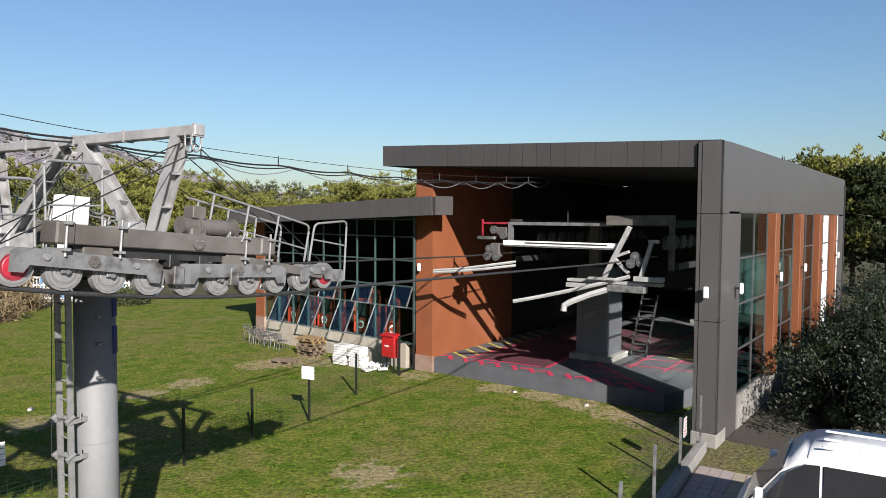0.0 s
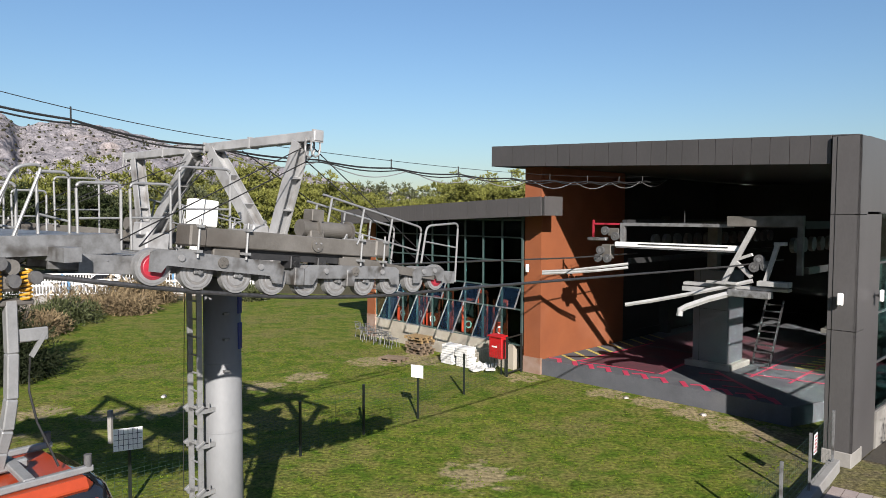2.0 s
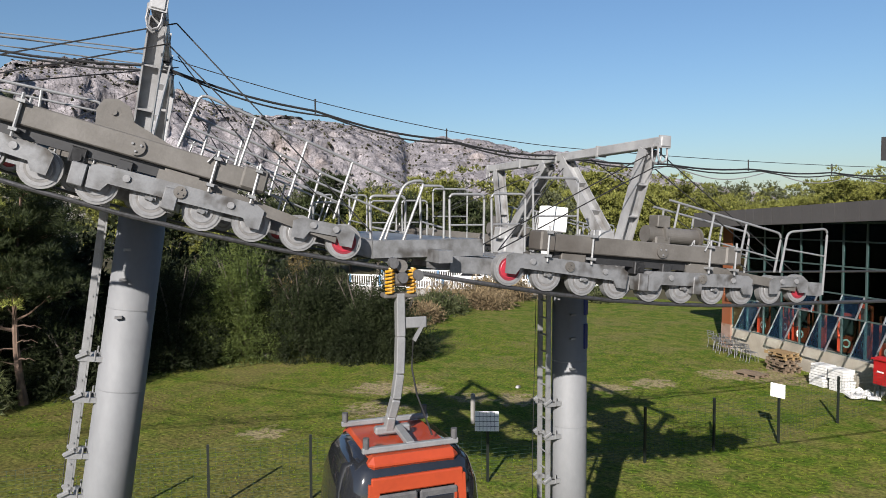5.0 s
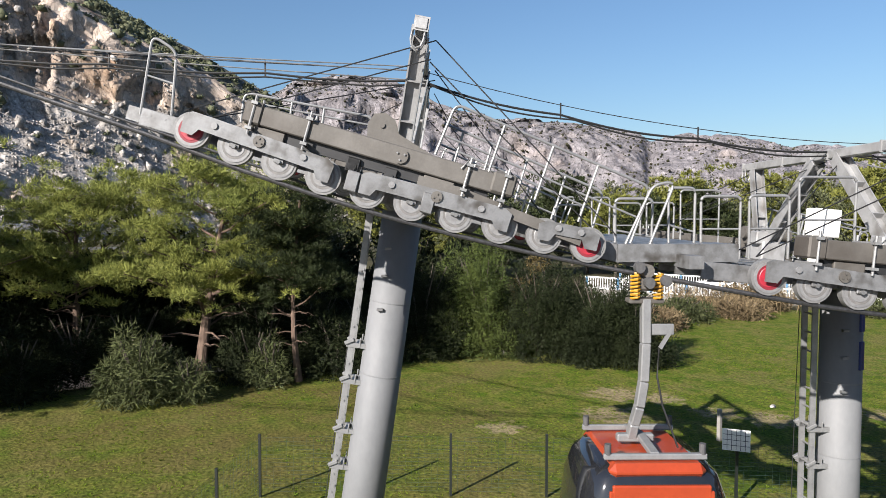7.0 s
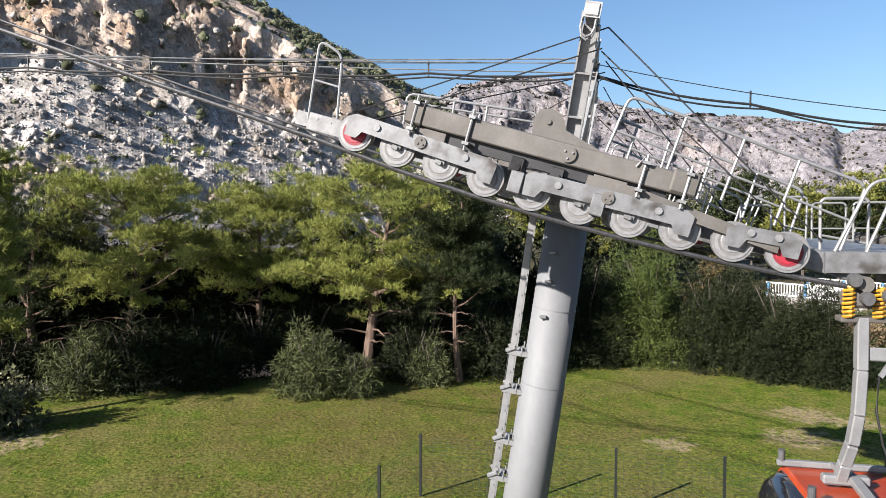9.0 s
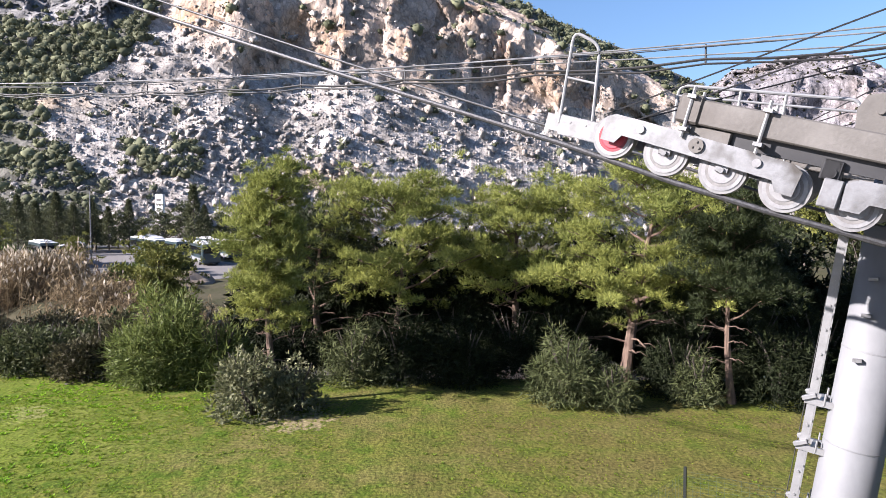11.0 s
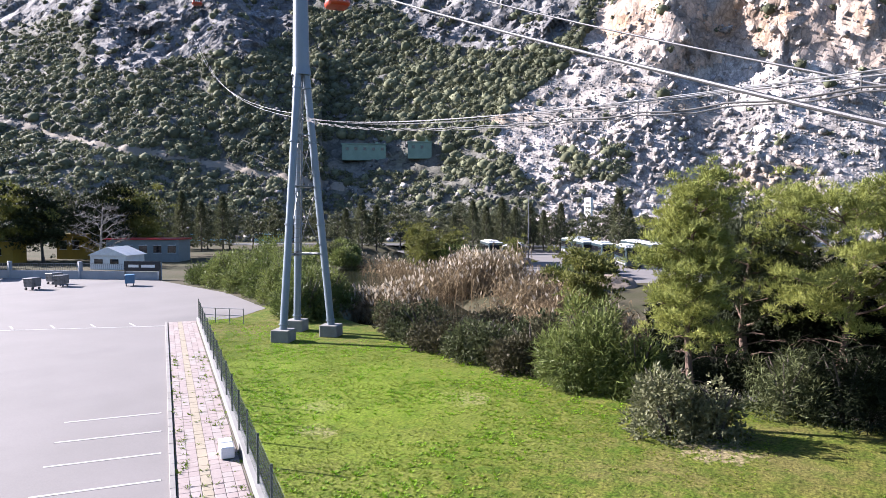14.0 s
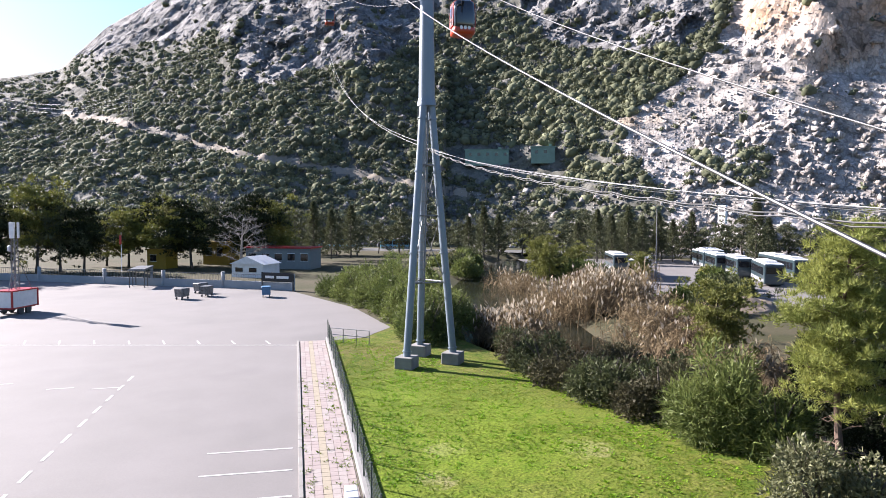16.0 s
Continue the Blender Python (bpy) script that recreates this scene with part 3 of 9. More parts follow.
def bare(yaw, s, p):
    """How bare of scrub the hill is: 1 quarry face, 0 bush-grown slope."""
    e = elevation(p)
    edge = along(QUARRY_EDGE, e) + 2.6 * noise.noise(Vector((p[0] * 0.03, p[1] * 0.03, 1.5))) + 1.2 * noise.noise(Vector((p[0] * 0.1, p[1] * 0.1, e)))
    q = max(0.0, min(1.0, (edge - yaw) * 0.8 + 0.5)) * max(0.0, min(1.0, (yaw - 62) / 5))
    if s > 0.80 + 0.12 * noise.noise(Vector((p[0] * 0.03, p[1] * 0.03, 8))) - (0.10 if yaw < 84 else 0):
        q *= 0.3
    return q

bareness = np.array([bare(a, s, p) for a, s, p in zip(myaw, frac, mid)])
melev = np.degrees(np.arctan2(mid[:, 2] - 8, np.hypot(mid[:, 0] - HUB[0], mid[:, 1] - HUB[1])))
mcrag = np.array([crag_mask(a, e, Vector(p)) for a, e, p in zip(myaw, melev, mid)])
mtrack = np.array([134 < a < 166 and track_gap(a, e) < 0.3 for a, e in zip(myaw, melev)])
on_wall = np.array([e > along(CLIFF_FOOT, a) + 1.3 * noise.noise(Vector(p) * 0.04) for a, e, p in zip(myaw, melev, mid)])
hidx = np.where(bareness > 0.5, np.where(on_wall, 4, 0), np.where(mcrag > 0.45, 2, np.where(mtrack, 3, 1)))
rock_crag = shader("grey_crag_limestone", (0.2442, 0.2383, 0.2353), (0.1665, 0.1628, 0.1628), 0.06, 0.95, 0, 0.4, 0.6, stretch=(1, 1, 0.3), spec=0.15)
track_earth = shader("pale_track_earth", (0.2072, 0.1739, 0.1369), (0.1739, 0.1495, 0.1162), 0.2, 0.95, 0, 0.1, 1.5)
chip(rock_crag, (0.08, 0.25, 0.7), 0.8, 0.74, 0.72)
hillside = tagged(new("hillside", bulk("hillside", hv, hq, [rock_pale, scrub_soil, rock_crag, track_earth, rock_cliff], hidx)), "steep limestone hill with a white quarried face and scrub", "hill", kind="structure")

# distant range
RIDGE = [(-10, 0.4), (8, 1.2), (20, 3.2), (26, 4.8), (28.5, 5.1), (30.3, 5.1), (32.7, 5.8), (35, 6.1), (38.5, 6.3), (40, 6.0), (40.6, 6.1), (41.2, 6.6), (47, 7.6), (52.5, 7.9), (57, 8.8), (61.4, 10.8), (63.7, 11.4), (66, 11.1), (69.2, 10.6), (71, 9.6), (75, 8.5), (84, 7), (95, 5), (110, 0.5)]

def range_point(yaw, s):
    r = 1150 + 650 * s
    p = spot(yaw, r)
    top = 1800 * math.tan(radians(along(RIDGE, yaw)))
    v = Vector((p.x, p.y, 0)) * 0.004
    top += 1800 * math.tan(radians(0.45)) * max(0.0, min(1.0, (yaw - 15) / 12, (75 - yaw) / 6))
    ridges = noise.ridged_multi_fractal(v + Vector((0, 0, s)), 0.9, 2.0, 6, 1.0, 2.0) - 1.2
    cliff = 0.25 * s / 0.42 if s < 0.42 else (0.25 + 0.5 * (s - 0.42) / 0.16 if s < 0.58 else 0.75 + 0.25 * (s - 0.58) / 0.42)
    far = max(0.0, min(1.0, (yaw - 40) / 6))
    f = s * (1 - far) + cliff * far
    z = -8 + (top + 8) * f + ridges * 22 * min(1, s * 4) * (1.04 - s) + 5 * noise.noise(v * 12) * min(1, s * 5)
    w3 = Vector((p.x, p.y, z * 0.55))
    hard = min(1.0, s * 3) * (0.35 + 0.65 * far)
    push = hard * (30 * facet(w3, 130.0, 1.0) + 15 * facet(w3, 52.0, 2.0) + 7 * facet(w3, 21.0, 3.0))
    z += min(1, s * 4) * 7 * facet(w3, 34.0, 6.0) * (1.02 - 0.6 * s)
    push += 24 * noise.noise(v * 5) + (40 * max(0, 1 - abs(yaw - 40.3) / 0.5) * -1 if s > 0.3 else 0)
    q = spot(yaw, r - push)
    return q.x, q.y, z

RY = np.arange(-10, 110.01, 0.2)
RS = np.linspace(0, 1, 70)
rv = np.array([range_point(y, s) for s in RS for y in RY])
nr = len(RY)
ii, jj = np.meshgrid(np.arange(nr - 1), np.arange(len(RS) - 1), indexing="xy")
rq = np.stack([jj * nr + ii + 1, jj * nr + ii, (jj + 1) * nr + ii, (jj + 1) * nr + ii + 1], -1).reshape(-1, 4)
mountain_range = tagged(new("mountain_range", bulk("mountain_range", rv, rq, rock_far, smooth=False)), "distant grey limestone mountain range with sheer walls", "mountain", kind="structure")

# scrub on the hill and on the range: far too many to count
def scrub(name, rng, n, size, leaves, label, place, mat):
    cs = []
    while len(cs) < n:
        p = place(rng)
        if p is not None:
            cs.append(p)
    ico = bmesh.new()
    bmesh.ops.create_icosphere(ico, subdivisions=1, radius=1.0)
    dv = np.array([v.co for v in ico.verts])
    df = np.array([[v.index for v in f.verts] for f in ico.faces])
    ico.free()
    pts, outs, vs, fs = [], [], [], []
    for i, p in enumerate(cs):
        h = size * (0.38 + 1.0 * rng.uniform() ** 2.2) * min(1.0, 0.6 + p[2] * 0.012)
        shape = np.array((h * rng.uniform(0.75, 1.25), h * rng.uniform(0.75, 1.25), h * rng.uniform(0.7, 1.05)))
        vs.append(np.array(p) + dv * rng.uniform(0.45, 0.9, (len(dv), 1)) * shape)
        fs.append(df + i * len(dv))
        d = rng.normal(size=(leaves, 3))
        d /= np.linalg.norm(d, axis=1, keepdims=True)
        d[:, 2] = np.abs(d[:, 2]) * 0.9 - 0.1
        pts.append(np.array(p) + d * rng.uniform(0.65, 0.95, (leaves, 1)) * shape)
        outs.append(d)
    lv, lq = needle_tris(rng, np.concatenate(pts), np.concatenate(outs), 1, size * 0.27, size * 0.27, 0.1, 0.5)
    nv = len(cs) * len(dv)
    v, q = np.concatenate(vs + [lv]), np.concatenate(fs + [lq + nv])
    return tagged(new(name, bulk(name, v, q, mat)), label, "scrub", kind="stuff")

def on_hill(rng):
    i = rng.integers(0, nb * (ns - 4))
    y, s = YAWS[i % nb], STEPS[i // nb]
    if y > 178:
        return None
    p = hv[i]
    b, e = bare(y, s, p), elevation(p)
    dens = 0.62 + 0.4 * noise.noise(Vector((p[0] * 0.035, p[1] * 0.035, 2)))
    thicket = 111 < y < 126 and 3.0 < e < 5.2 + 1.2 * noise.noise(Vector((y * 0.4, 3, 0))) and noise.noise(Vector((p[0] * 0.05, p[1] * 0.05, 6))) > -0.12
    if 126.0 < y < 135.5 and 3.6 < e < 6.2:
        return None
    if 118 < y < 136 and e < 3.2:
        dens *= 0.3
    if thicket:
        dens = 0.6
    elif b > 0.5:
        dens = 0.012 if s < 0.45 else 0.03
    elif y < 104 and s > 0.66:
        dens *= 0.6
    else:
        f = hidx[min(len(hidx) - 1, (i // nb) * (nb - 1) + min(i % nb, nb - 2))]
        dens = 0.06 if f == 2 else 0.12 if f == 4 else (0.0 if f == 3 else dens * 1.1 + 0.18)
    return tuple(p) if rng.uniform() < dens else None

hill_scrub = scrub("hill_scrub", np.random.default_rng(5), 15000, 2.7, 20, "dense dark green maquis bushes on the hill", on_hill, leaf_scrub)

def on_range(rng):
    i = rng.integers(nr * 2, nr * 68)
    return tuple(rv[i] + rng.uniform(-6, 6, 3) * (1, 1, 0.2)) if noise.noise(Vector(rv[i]) * 0.012) > rng.uniform(-0.75, 0.45) else None

far_scrub = shader("distant_scrub_leaves", (0.03848, 0.037, 0.0222), (0.02812, 0.02812, 0.01776), 0.01, 0.9, island=0.4, spec=0.05)

range_scrub = scrub("range_scrub", np.random.default_rng(6), 14000, 3.8, 1, "scattered dark scrub on the distant range", on_range, far_scrub)

# broken rock on the quarry slope and below it
def boulders(name, seed, n, label, span=(66, 142), reach=104, least=0.14, spread=(0.30, 1.5)):
    rng = np.random.default_rng(seed)
    bv = np.array([(i, j, k) for i in (-1.0, 1.0) for j in (-1.0, 1.0) for k in (-1.0, 1.0)]) * 0.62
    bf = np.array([(0, 1, 3, 2), (4, 6, 7, 5), (0, 4, 5, 1), (2, 3, 7, 6), (0, 2, 6, 4), (1, 5, 7, 3)])
    vs, fs, k = [], [], 0
    while k < n:
        i = rng.integers(0, nb * reach)
        y, s = YAWS[i % nb], STEPS[i // nb]
        if y < span[0] or y > span[1]:
            continue
        p = hv[i]
        b = bare(y, s, p)
        if b < 0.5 and (s > 0.14 or rng.uniform() < 0.6):
            continue
        sz = least + spread[0] * rng.uniform() ** 2 + spread[1] * rng.uniform() ** 22
        turn3, _ = np.linalg.qr(rng.normal(size=(3, 3)))
        sh = ((bv + rng.uniform(-0.34, 0.34, bv.shape)) * rng.uniform(0.6, 1.3, 3)) @ turn3 * sz
        vs.append(sh + p + np.array((0, 0, 0.2 * sz)))
        fs.append(bf + k * len(bv))
        k += 1
    return tagged(new(name, bulk(name, np.concatenate(vs), np.concatenate(fs), rock_pale)), label, "rubble", kind="stuff")
quarry_rubble = boulders("quarry_rubble", 8, 14000, "pale broken limestone rubble on the quarry slope")
block_rubble = boulders("fallen_blocks", 18, 620, "large fallen limestone blocks at the foot of the quarry", (100, 117), 60, 0.5, (0.9, 1.0))

rng_s = np.random.default_rng(28)
sv, sf = [], []
cube_v = np.array([(i, j, k) for i in (-1.0, 1.0) for j in (-1.0, 1.0) for k in (-1.0, 1.0)]) * 0.6
cube_f = np.array([(0, 1, 3, 2), (4, 6, 7, 5), (0, 4, 5, 1), (2, 3, 7, 6), (0, 2, 6, 4), (1, 5, 7, 3)])
while len(sv) < 3600:
    i = rng_s.integers(0, nb * 130)
    y, p = YAWS[i % nb], hv[i]
    if not 112 < y < 172 or bare(y, STEPS[i // nb], p) > 0.5 or noise.noise(Vector((p[0] * 0.06, p[1] * 0.06, 4))) < rng_s.uniform(-0.2, 0.4):
        continue
    turn3, _ = np.linalg.qr(rng_s.normal(size=(3, 3)))
    sz = rng_s.uniform(0.4, 0.9) + 1.1 * rng_s.uniform() ** 8
    sf.append(cube_f + len(sv) * 8)
    sv.append(((cube_v + rng_s.uniform(-0.32, 0.32, cube_v.shape)) * rng_s.uniform(0.6, 1.3, 3)) @ turn3 * sz + p)
tagged(new("slope_rocks", bulk("slope_rocks", np.concatenate(sv), np.concatenate(sf), rock_crag)), "grey limestone outcrops among the hillside scrub", "rocks", kind="stuff")

# ---- lift station ----
STATION = pose(8.0, 19.9, 0, 0, 0, -36.87)

def roof_z(x):
    return 9.0 - 0.041 * x

def wedge(bm, x0, x1, y0, y1, drop_top, drop_bottom):
    """A slab under the sloping roof line, between two depths below it."""
    vs = [bm.verts.new((x, y, roof_z(x) - d)) for d in (drop_bottom, drop_top) for x, y in ((x0, y0), (x1, y0), (x1, y1), (x0, y1))]
    for f in ((0, 3, 2, 1), (4, 5, 6, 7), (0, 1, 5, 4), (1, 2, 6, 5), (2, 3, 7, 6), (3, 0, 4, 7)):
        bm.faces.new([vs[i] for i in f])
    return bm

def skew(bm):
    """The front of the roof runs back from the corner column to the orange wall: the front edge is drawn back and the far side moved out with it."""
    for v in bm.verts:
        if v.co.y < 0.1:
            k = 19.88 / (20.7 + 0.15 * (v.co.x - 5.45))
            v.co = Vector((5.45, -20.7, 6.84)).lerp(v.co, k)
        elif v.co.x < -12.9:
            v.co = Vector((v.co.x - 2.03, v.co.y, 6.84 + (v.co.z - 6.84) * 1.109))
    return bm

station = thing("station_building", STATION, "cable car station with grey panel cladding and orange walls", "building")
part("roof", skew(wedge(bmesh.new(), -13.0, -0.04, 0.04, 26.5, 0.0, 0.74)), seam_dark, station)
part("roof_sheet", skew(wedge(bmesh.new(), -13.02, 0.0, 0.02, 26.52, -0.03, 0.002)), panel_grey, station)
n_pan = 23
w_pan = 12.36 / n_pan
for i in range(n_pan):
    x0 = -13.03 + i * w_pan
    part("fascia_panel", skew(wedge(bmesh.new(), x0 + 0.007, x0 + w_pan - 0.007, -0.01, 0.035, -0.025, 0.765)), panel_grey, station)
for i in range(40):
    part("fascia_panel", skew(wedge(bmesh.new(), -13.04, -12.995, 2.28 + i * 0.6 + 0.006, 2.28 + (i + 1) * 0.6 - 0.006, -0.025, 0.765)), panel_grey, station)
# corner column, in three courses of panels
part("column_core", boxes(((-0.32, 0.5, 4.2), (0.56, 0.94, 8.1))), seam_dark, station)
for z0, z1 in ((0.42, 3.72), (3.74, 6.88), (6.9, 9.0)):
    zc, h = (z0 + z1) / 2, z1 - z0
    part("column_panel", boxes(((-0.58, 0.02, zc), (0.11, 0.06, h)), ((-0.625, 0.5, zc), (0.05, 0.98, h))), panel_grey, station)
    part("column_panel", boxes(((-0.215, 0.0, zc), (0.59, 0.06, h))), panel_grey, station)
    part("column_panel", boxes(((0.05, 0.35, zc), (0.06, 0.76, h))), panel_grey, station)
part("column_base", boxes(((-0.3, 0.45, 0.2), (0.76, 1.0, 0.42), None, 0.02)), concrete, station)
# the long glazed side
side = boxes(((0.0, 13.6, 8.0), (0.10, 25.7, 2.06)), ((0.0, 1.5, 3.45), (0.10, 1.5, 6.9)), ((0.0, 25.5, 3.45), (0.12, 2.0, 6.9)))
part("side_cladding", side, panel_grey, station)
part("side_plinth", boxes(((0.0, 13.4, 0.55), (0.18, 22.2, 1.1))), concrete, station)
side_posts = (6.1, 11.0, 15.9, 20.8)
for y in side_posts:
    part("side_post", boxes(((0.14, y + 0.55, 4.0), (0.30, 0.75, 5.9), None, 0.02)), wood_orange, station)
edges = [2.25] + [v for y in side_posts for v in (y + 0.1, y + 1.0)] + [24.5]
for k in range(5):
    y0, y1 = edges[2 * k], edges[2 * k + 1]
    for r in range(4):
        z0 = 1.1 + r * 1.4625
        pane = part("side_window", boxes(((-0.02, (y0 + y1) / 2, z0 + 0.73), (0.02, y1 - y0, 1.43))), white_paint if k > 2 else glass_green, station)
        pane.visible_shadow = k > 2
    part("side_window_frame", boxes(*[((0.0, (y0 + y1) / 2, 1.1 + r * 1.4625), (0.06, y1 - y0, 0.05)) for r in range(5)], *[((0.0, y, 4.0), (0.06, 0.05, 5.8)) for y in (y0, y1, (y0 + y1) / 2)]), panel_grey, station)
# posters in the two last bays: blurred shapes on white sheets
for y, z, w, h in ((18.4, 5.0, 0.9, 1.6), (18.9, 3.9, 0.7, 0.8), (23.4, 3.6, 1.0, 0.7)):
    part("poster_print", boxes(((0.002, y, z), (0.006, w, h))), mark_pink if z > 3.7 else panel_grey, station)
# orange side wall, with its return towards the annex, and the back, painted near-black for its shade
part("orange_wall", boxes(((-12.95, 5.9, 4.4), (0.9, 6.6, 8.95))), orange_wall, station)
part("inner_side_wall", boxes(((-12.95, 17.9, 4.4), (0.8, 17.4, 8.8))), indoor_shade, station)
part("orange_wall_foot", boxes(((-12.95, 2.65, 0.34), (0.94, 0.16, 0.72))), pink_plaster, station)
part("back_wall", boxes(((-6.2, 26.3, 4.4), (12.6, 0.3, 8.6))), indoor_shade, station)
part("inner_wall", boxes(((-0.3, 20.5, 4.4), (0.1, 11.0, 8.4)), ((-6.5, 19.5, 5.6), (12.0, 0.2, 6.0))), indoor_shade, station)
pale_room = shader("pale_green_room_wall", (0.1739, 0.1946, 0.1909), (0.1495, 0.1702, 0.1658), 1.5, 0.7)
part("control_room", boxes(((-1.2, 12.3, 3.9), (1.7, 4.0, 2.4))), pale_room, station)
part("control_room_deck", boxes(((-1.6, 11.0, 2.6), (2.6, 8.0, 0.15))), galv_dull, station)
def wall_lamp(x, y, z, out):
    lamp = thing("wall_lamp", STATION @ pose(x, y, z, 0, 0, out), "white box wall lamp on a short bracket", "lamp", "outside wall lamps")
    part("housing", boxes(((0, -0.16, 0), (0.15, 0.10, 0.34), None, 0.025)), white_paint, lamp)
    part("bracket", boxes(((0, -0.055, 0), (0.05, 0.11, 0.06))), cable_black, lamp)
for x, y, z, out in ((-0.28, -0.03, 4.6, 0), (0.1, 1.65, 4.6, 90), (0.3, 6.5, 4.65, 90), (0.3, 11.4, 4.7, 90), (0.3, 16.3, 4.75, 90), (0.3, 21.2, 4.8, 90), (-13.1, 2.58, 4.55, 0)):
    wall_lamp(x, y, z, out)

# boarding platform
dock = thing("boarding_platform", STATION, "dark concrete boarding platform with red and yellow floor paint", "platform", kind="structure")
slab = bmesh.new()
outline = [(-12.48, 2.7), (-2.4, 2.7), (-1.6, 5.2), (-0.5, 5.2), (-0.5, 26), (-12.48, 26)]
lo, hi = [slab.verts.new((x, y, 0)) for x, y in outline], [slab.verts.new((x, y, 0.65)) for x, y in outline]
slab.faces.new(hi)
for i in range(6):
    j = (i + 1) % 6
    slab.faces.new((lo[i], lo[j], hi[j], hi[i]))
bmesh.ops.recalc_face_normals(slab, faces=slab.faces[:])
part("slab", slab, concrete_dark, dock)
part("painted_floor", boxes(((-9.45, 6.2, 0.655), (3.4, 5.0, 0.006)), ((-8.5, 12.0, 0.655), (6.0, 6.0, 0.006))), floor_red, dock)
marks = bmesh.new()
# worn ticks along the front edge, the border of the queue lane and its arrows
for i in range(12):
    x = -12.1 + i * 0.80
    beam(marks, (x, 3.40, 0.662), (x + 0.50, 2.76, 0.662), 0.20, 0.006)
    if i % 3 != 1:
        beam(marks, (x + 0.02, 3.36, 0.664), (x - 0.34, 3.16, 0.664), 0.16, 0.006)
beam(marks, (-11.3, 3.6, 0.661), (-7.9, 3.9, 0.661), 0.10, 0.006)
beam(marks, (-7.62, 3.9, 0.663), (-7.85, 6.3, 0.663), 0.16, 0.006)
beam(marks, (-11.2, 3.5, 0.663), (-11.1, 9.6, 0.663), 0.12, 0.006)
beam(marks, (-6.3, 5.9, 0.663), (-3.0, 2.95, 0.663), 0.16, 0.006)
for k in range(4):
    x, y = -5.9 + k * 0.75, 5.5 - k * 0.67
    beam(marks, (x, y, 0.665), (x - 0.75, y - 0.35, 0.665), 0.16, 0.006)
for y in (6.4, 8.0, 9.8, 11.8, 14.0, 16.4):
    beam(marks, (-5.4, y, 0.663), (-1.0, y + 0.8, 0.663), 0.12, 0.006)
for x in (-5.0, -3.6, -2.0):
    beam(marks, (x, 6.0, 0.664), (x - 0.4, 17.0, 0.664), 0.10, 0.006)
part("pink_mark", marks, mark_pink, dock)
stripes = bmesh.new()
for i in range(9):
    beam(stripes, (-12.42, 4.1 + i * 0.95, 0.662), (-11.28, 3.42 + i * 0.95, 0.662), 0.16, 0.006)
for i in range(12):
    beam(stripes, (-4.4 + i * 0.03, 9.0 + i * 0.6, 0.664), (-3.2, 9.2 + i * 0.6, 0.664), 0.2, 0.006)
part("yellow_stripe", stripes, mark_yellow, dock)

# pillar that carries the drive frame
pillar = thing("machine_pillar", STATION @ pose(-6.85, 7.2, 0.65), "dark grey clad square pillar on a pale concrete foot", "pillar")
dark_panel = shader("dark_blue_grey_panel", (0.0925, 0.09768, 0.111), (0.07844, 0.08362, 0.0962), 0.8, 0.45, 0.2, 0.001, 20)
part("shaft", boxes(((0, 0, 2.0), (1.45, 1.5, 4.0), None, 0.02)), dark_panel, pillar)
part("seam", boxes(((-0.45, -0.752, 2.0), (0.012, 0.006, 3.9)), ((0, -0.752, 2.4), (1.4, 0.006, 0.012))), seam_dark, pillar)
part("foot", boxes(((0, 0, 0.12), (1.9, 1.95, 0.24), None, 0.02)), concrete, pillar)

white_steel = shader("pale_galvanised_steel", (0.3108, 0.3108, 0.3078), (0.2442, 0.2442, 0.2412), 4, 0.5, 0.15, 0.001, 40)
# terminal machinery: overhead frame, rails, entry guides and braces
machine = thing("terminal_machinery", STATION, "galvanised terminal frame with guide rails and tyre wheels", "machinery")
part("top_beam", beam(bmesh.new(), (-8.3, 2.2, 6.50), (-4.2, 2.2, 6.50), 0.14, 0.12, bevel=0.01), galv, machine)
part("top_beam", beam(bmesh.new(), (-4.3, 2.0, 6.65), (-1.95, 2.0, 6.68), 0.24, 0.34, bevel=0.01), galv_dull, machine)
# inner frame steel coloured near-black to stand in for shade under the roof
shaded_steel = shader("shade_dark_steel", (0.0333, 0.0333, 0.03552), (0.0222, 0.0222, 0.02368), 2.0, 0.6, 0.3, 0.002, 20)
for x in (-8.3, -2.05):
    part("side_beam", beam(bmesh.new(), (x, 2.2, 6.55), (x, 17.5, 6.55), 0.18, 0.24), shaded_steel, machine)
    part("lower_beam", beam(bmesh.new(), (x, 2.6, 5.1), (x, 17.5, 5.1), 0.16, 0.2), shaded_steel, machine)
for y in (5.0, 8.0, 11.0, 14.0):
    part("cross_beam", beam(bmesh.new(), (-8.3, y, 6.5), (-2.05, y, 6.5), 0.14, 0.18), shaded_steel, machine)
part("white_rail", boxes(((-6.2, 2.0, 5.76), (4.66, 0.22, 0.18), None, 0.02)), white_paint, machine)
part("rail_slot", boxes(((-5.9, 1.885, 5.78), (3.3, 0.012, 0.045))), seam_dark, machine)
part("rail_flange", boxes(((-6.2, 1.9, 5.645), (4.5, 0.1, 0.03))), galv, machine)
part("frame_post", beam(bmesh.new(), (-2.03, 2.0, 5.0), (-2.03, 2.0, 6.6), 0.16, 0.16, (1, 0, 0)), galv_dull, machine)
part("frame_post", beam(bmesh.new(), (-8.35, 2.2, 5.75), (-8.35, 2.2, 6.55), 0.18, 0.16, (1, 0, 0)), galv, machine)
part("frame_post", beam(bmesh.new(), (-6.85, 6.7, 4.6), (-6.85, 6.7, 6.5), 0.4, 0.4, (1, 0, 0)), galv_dull, machine)
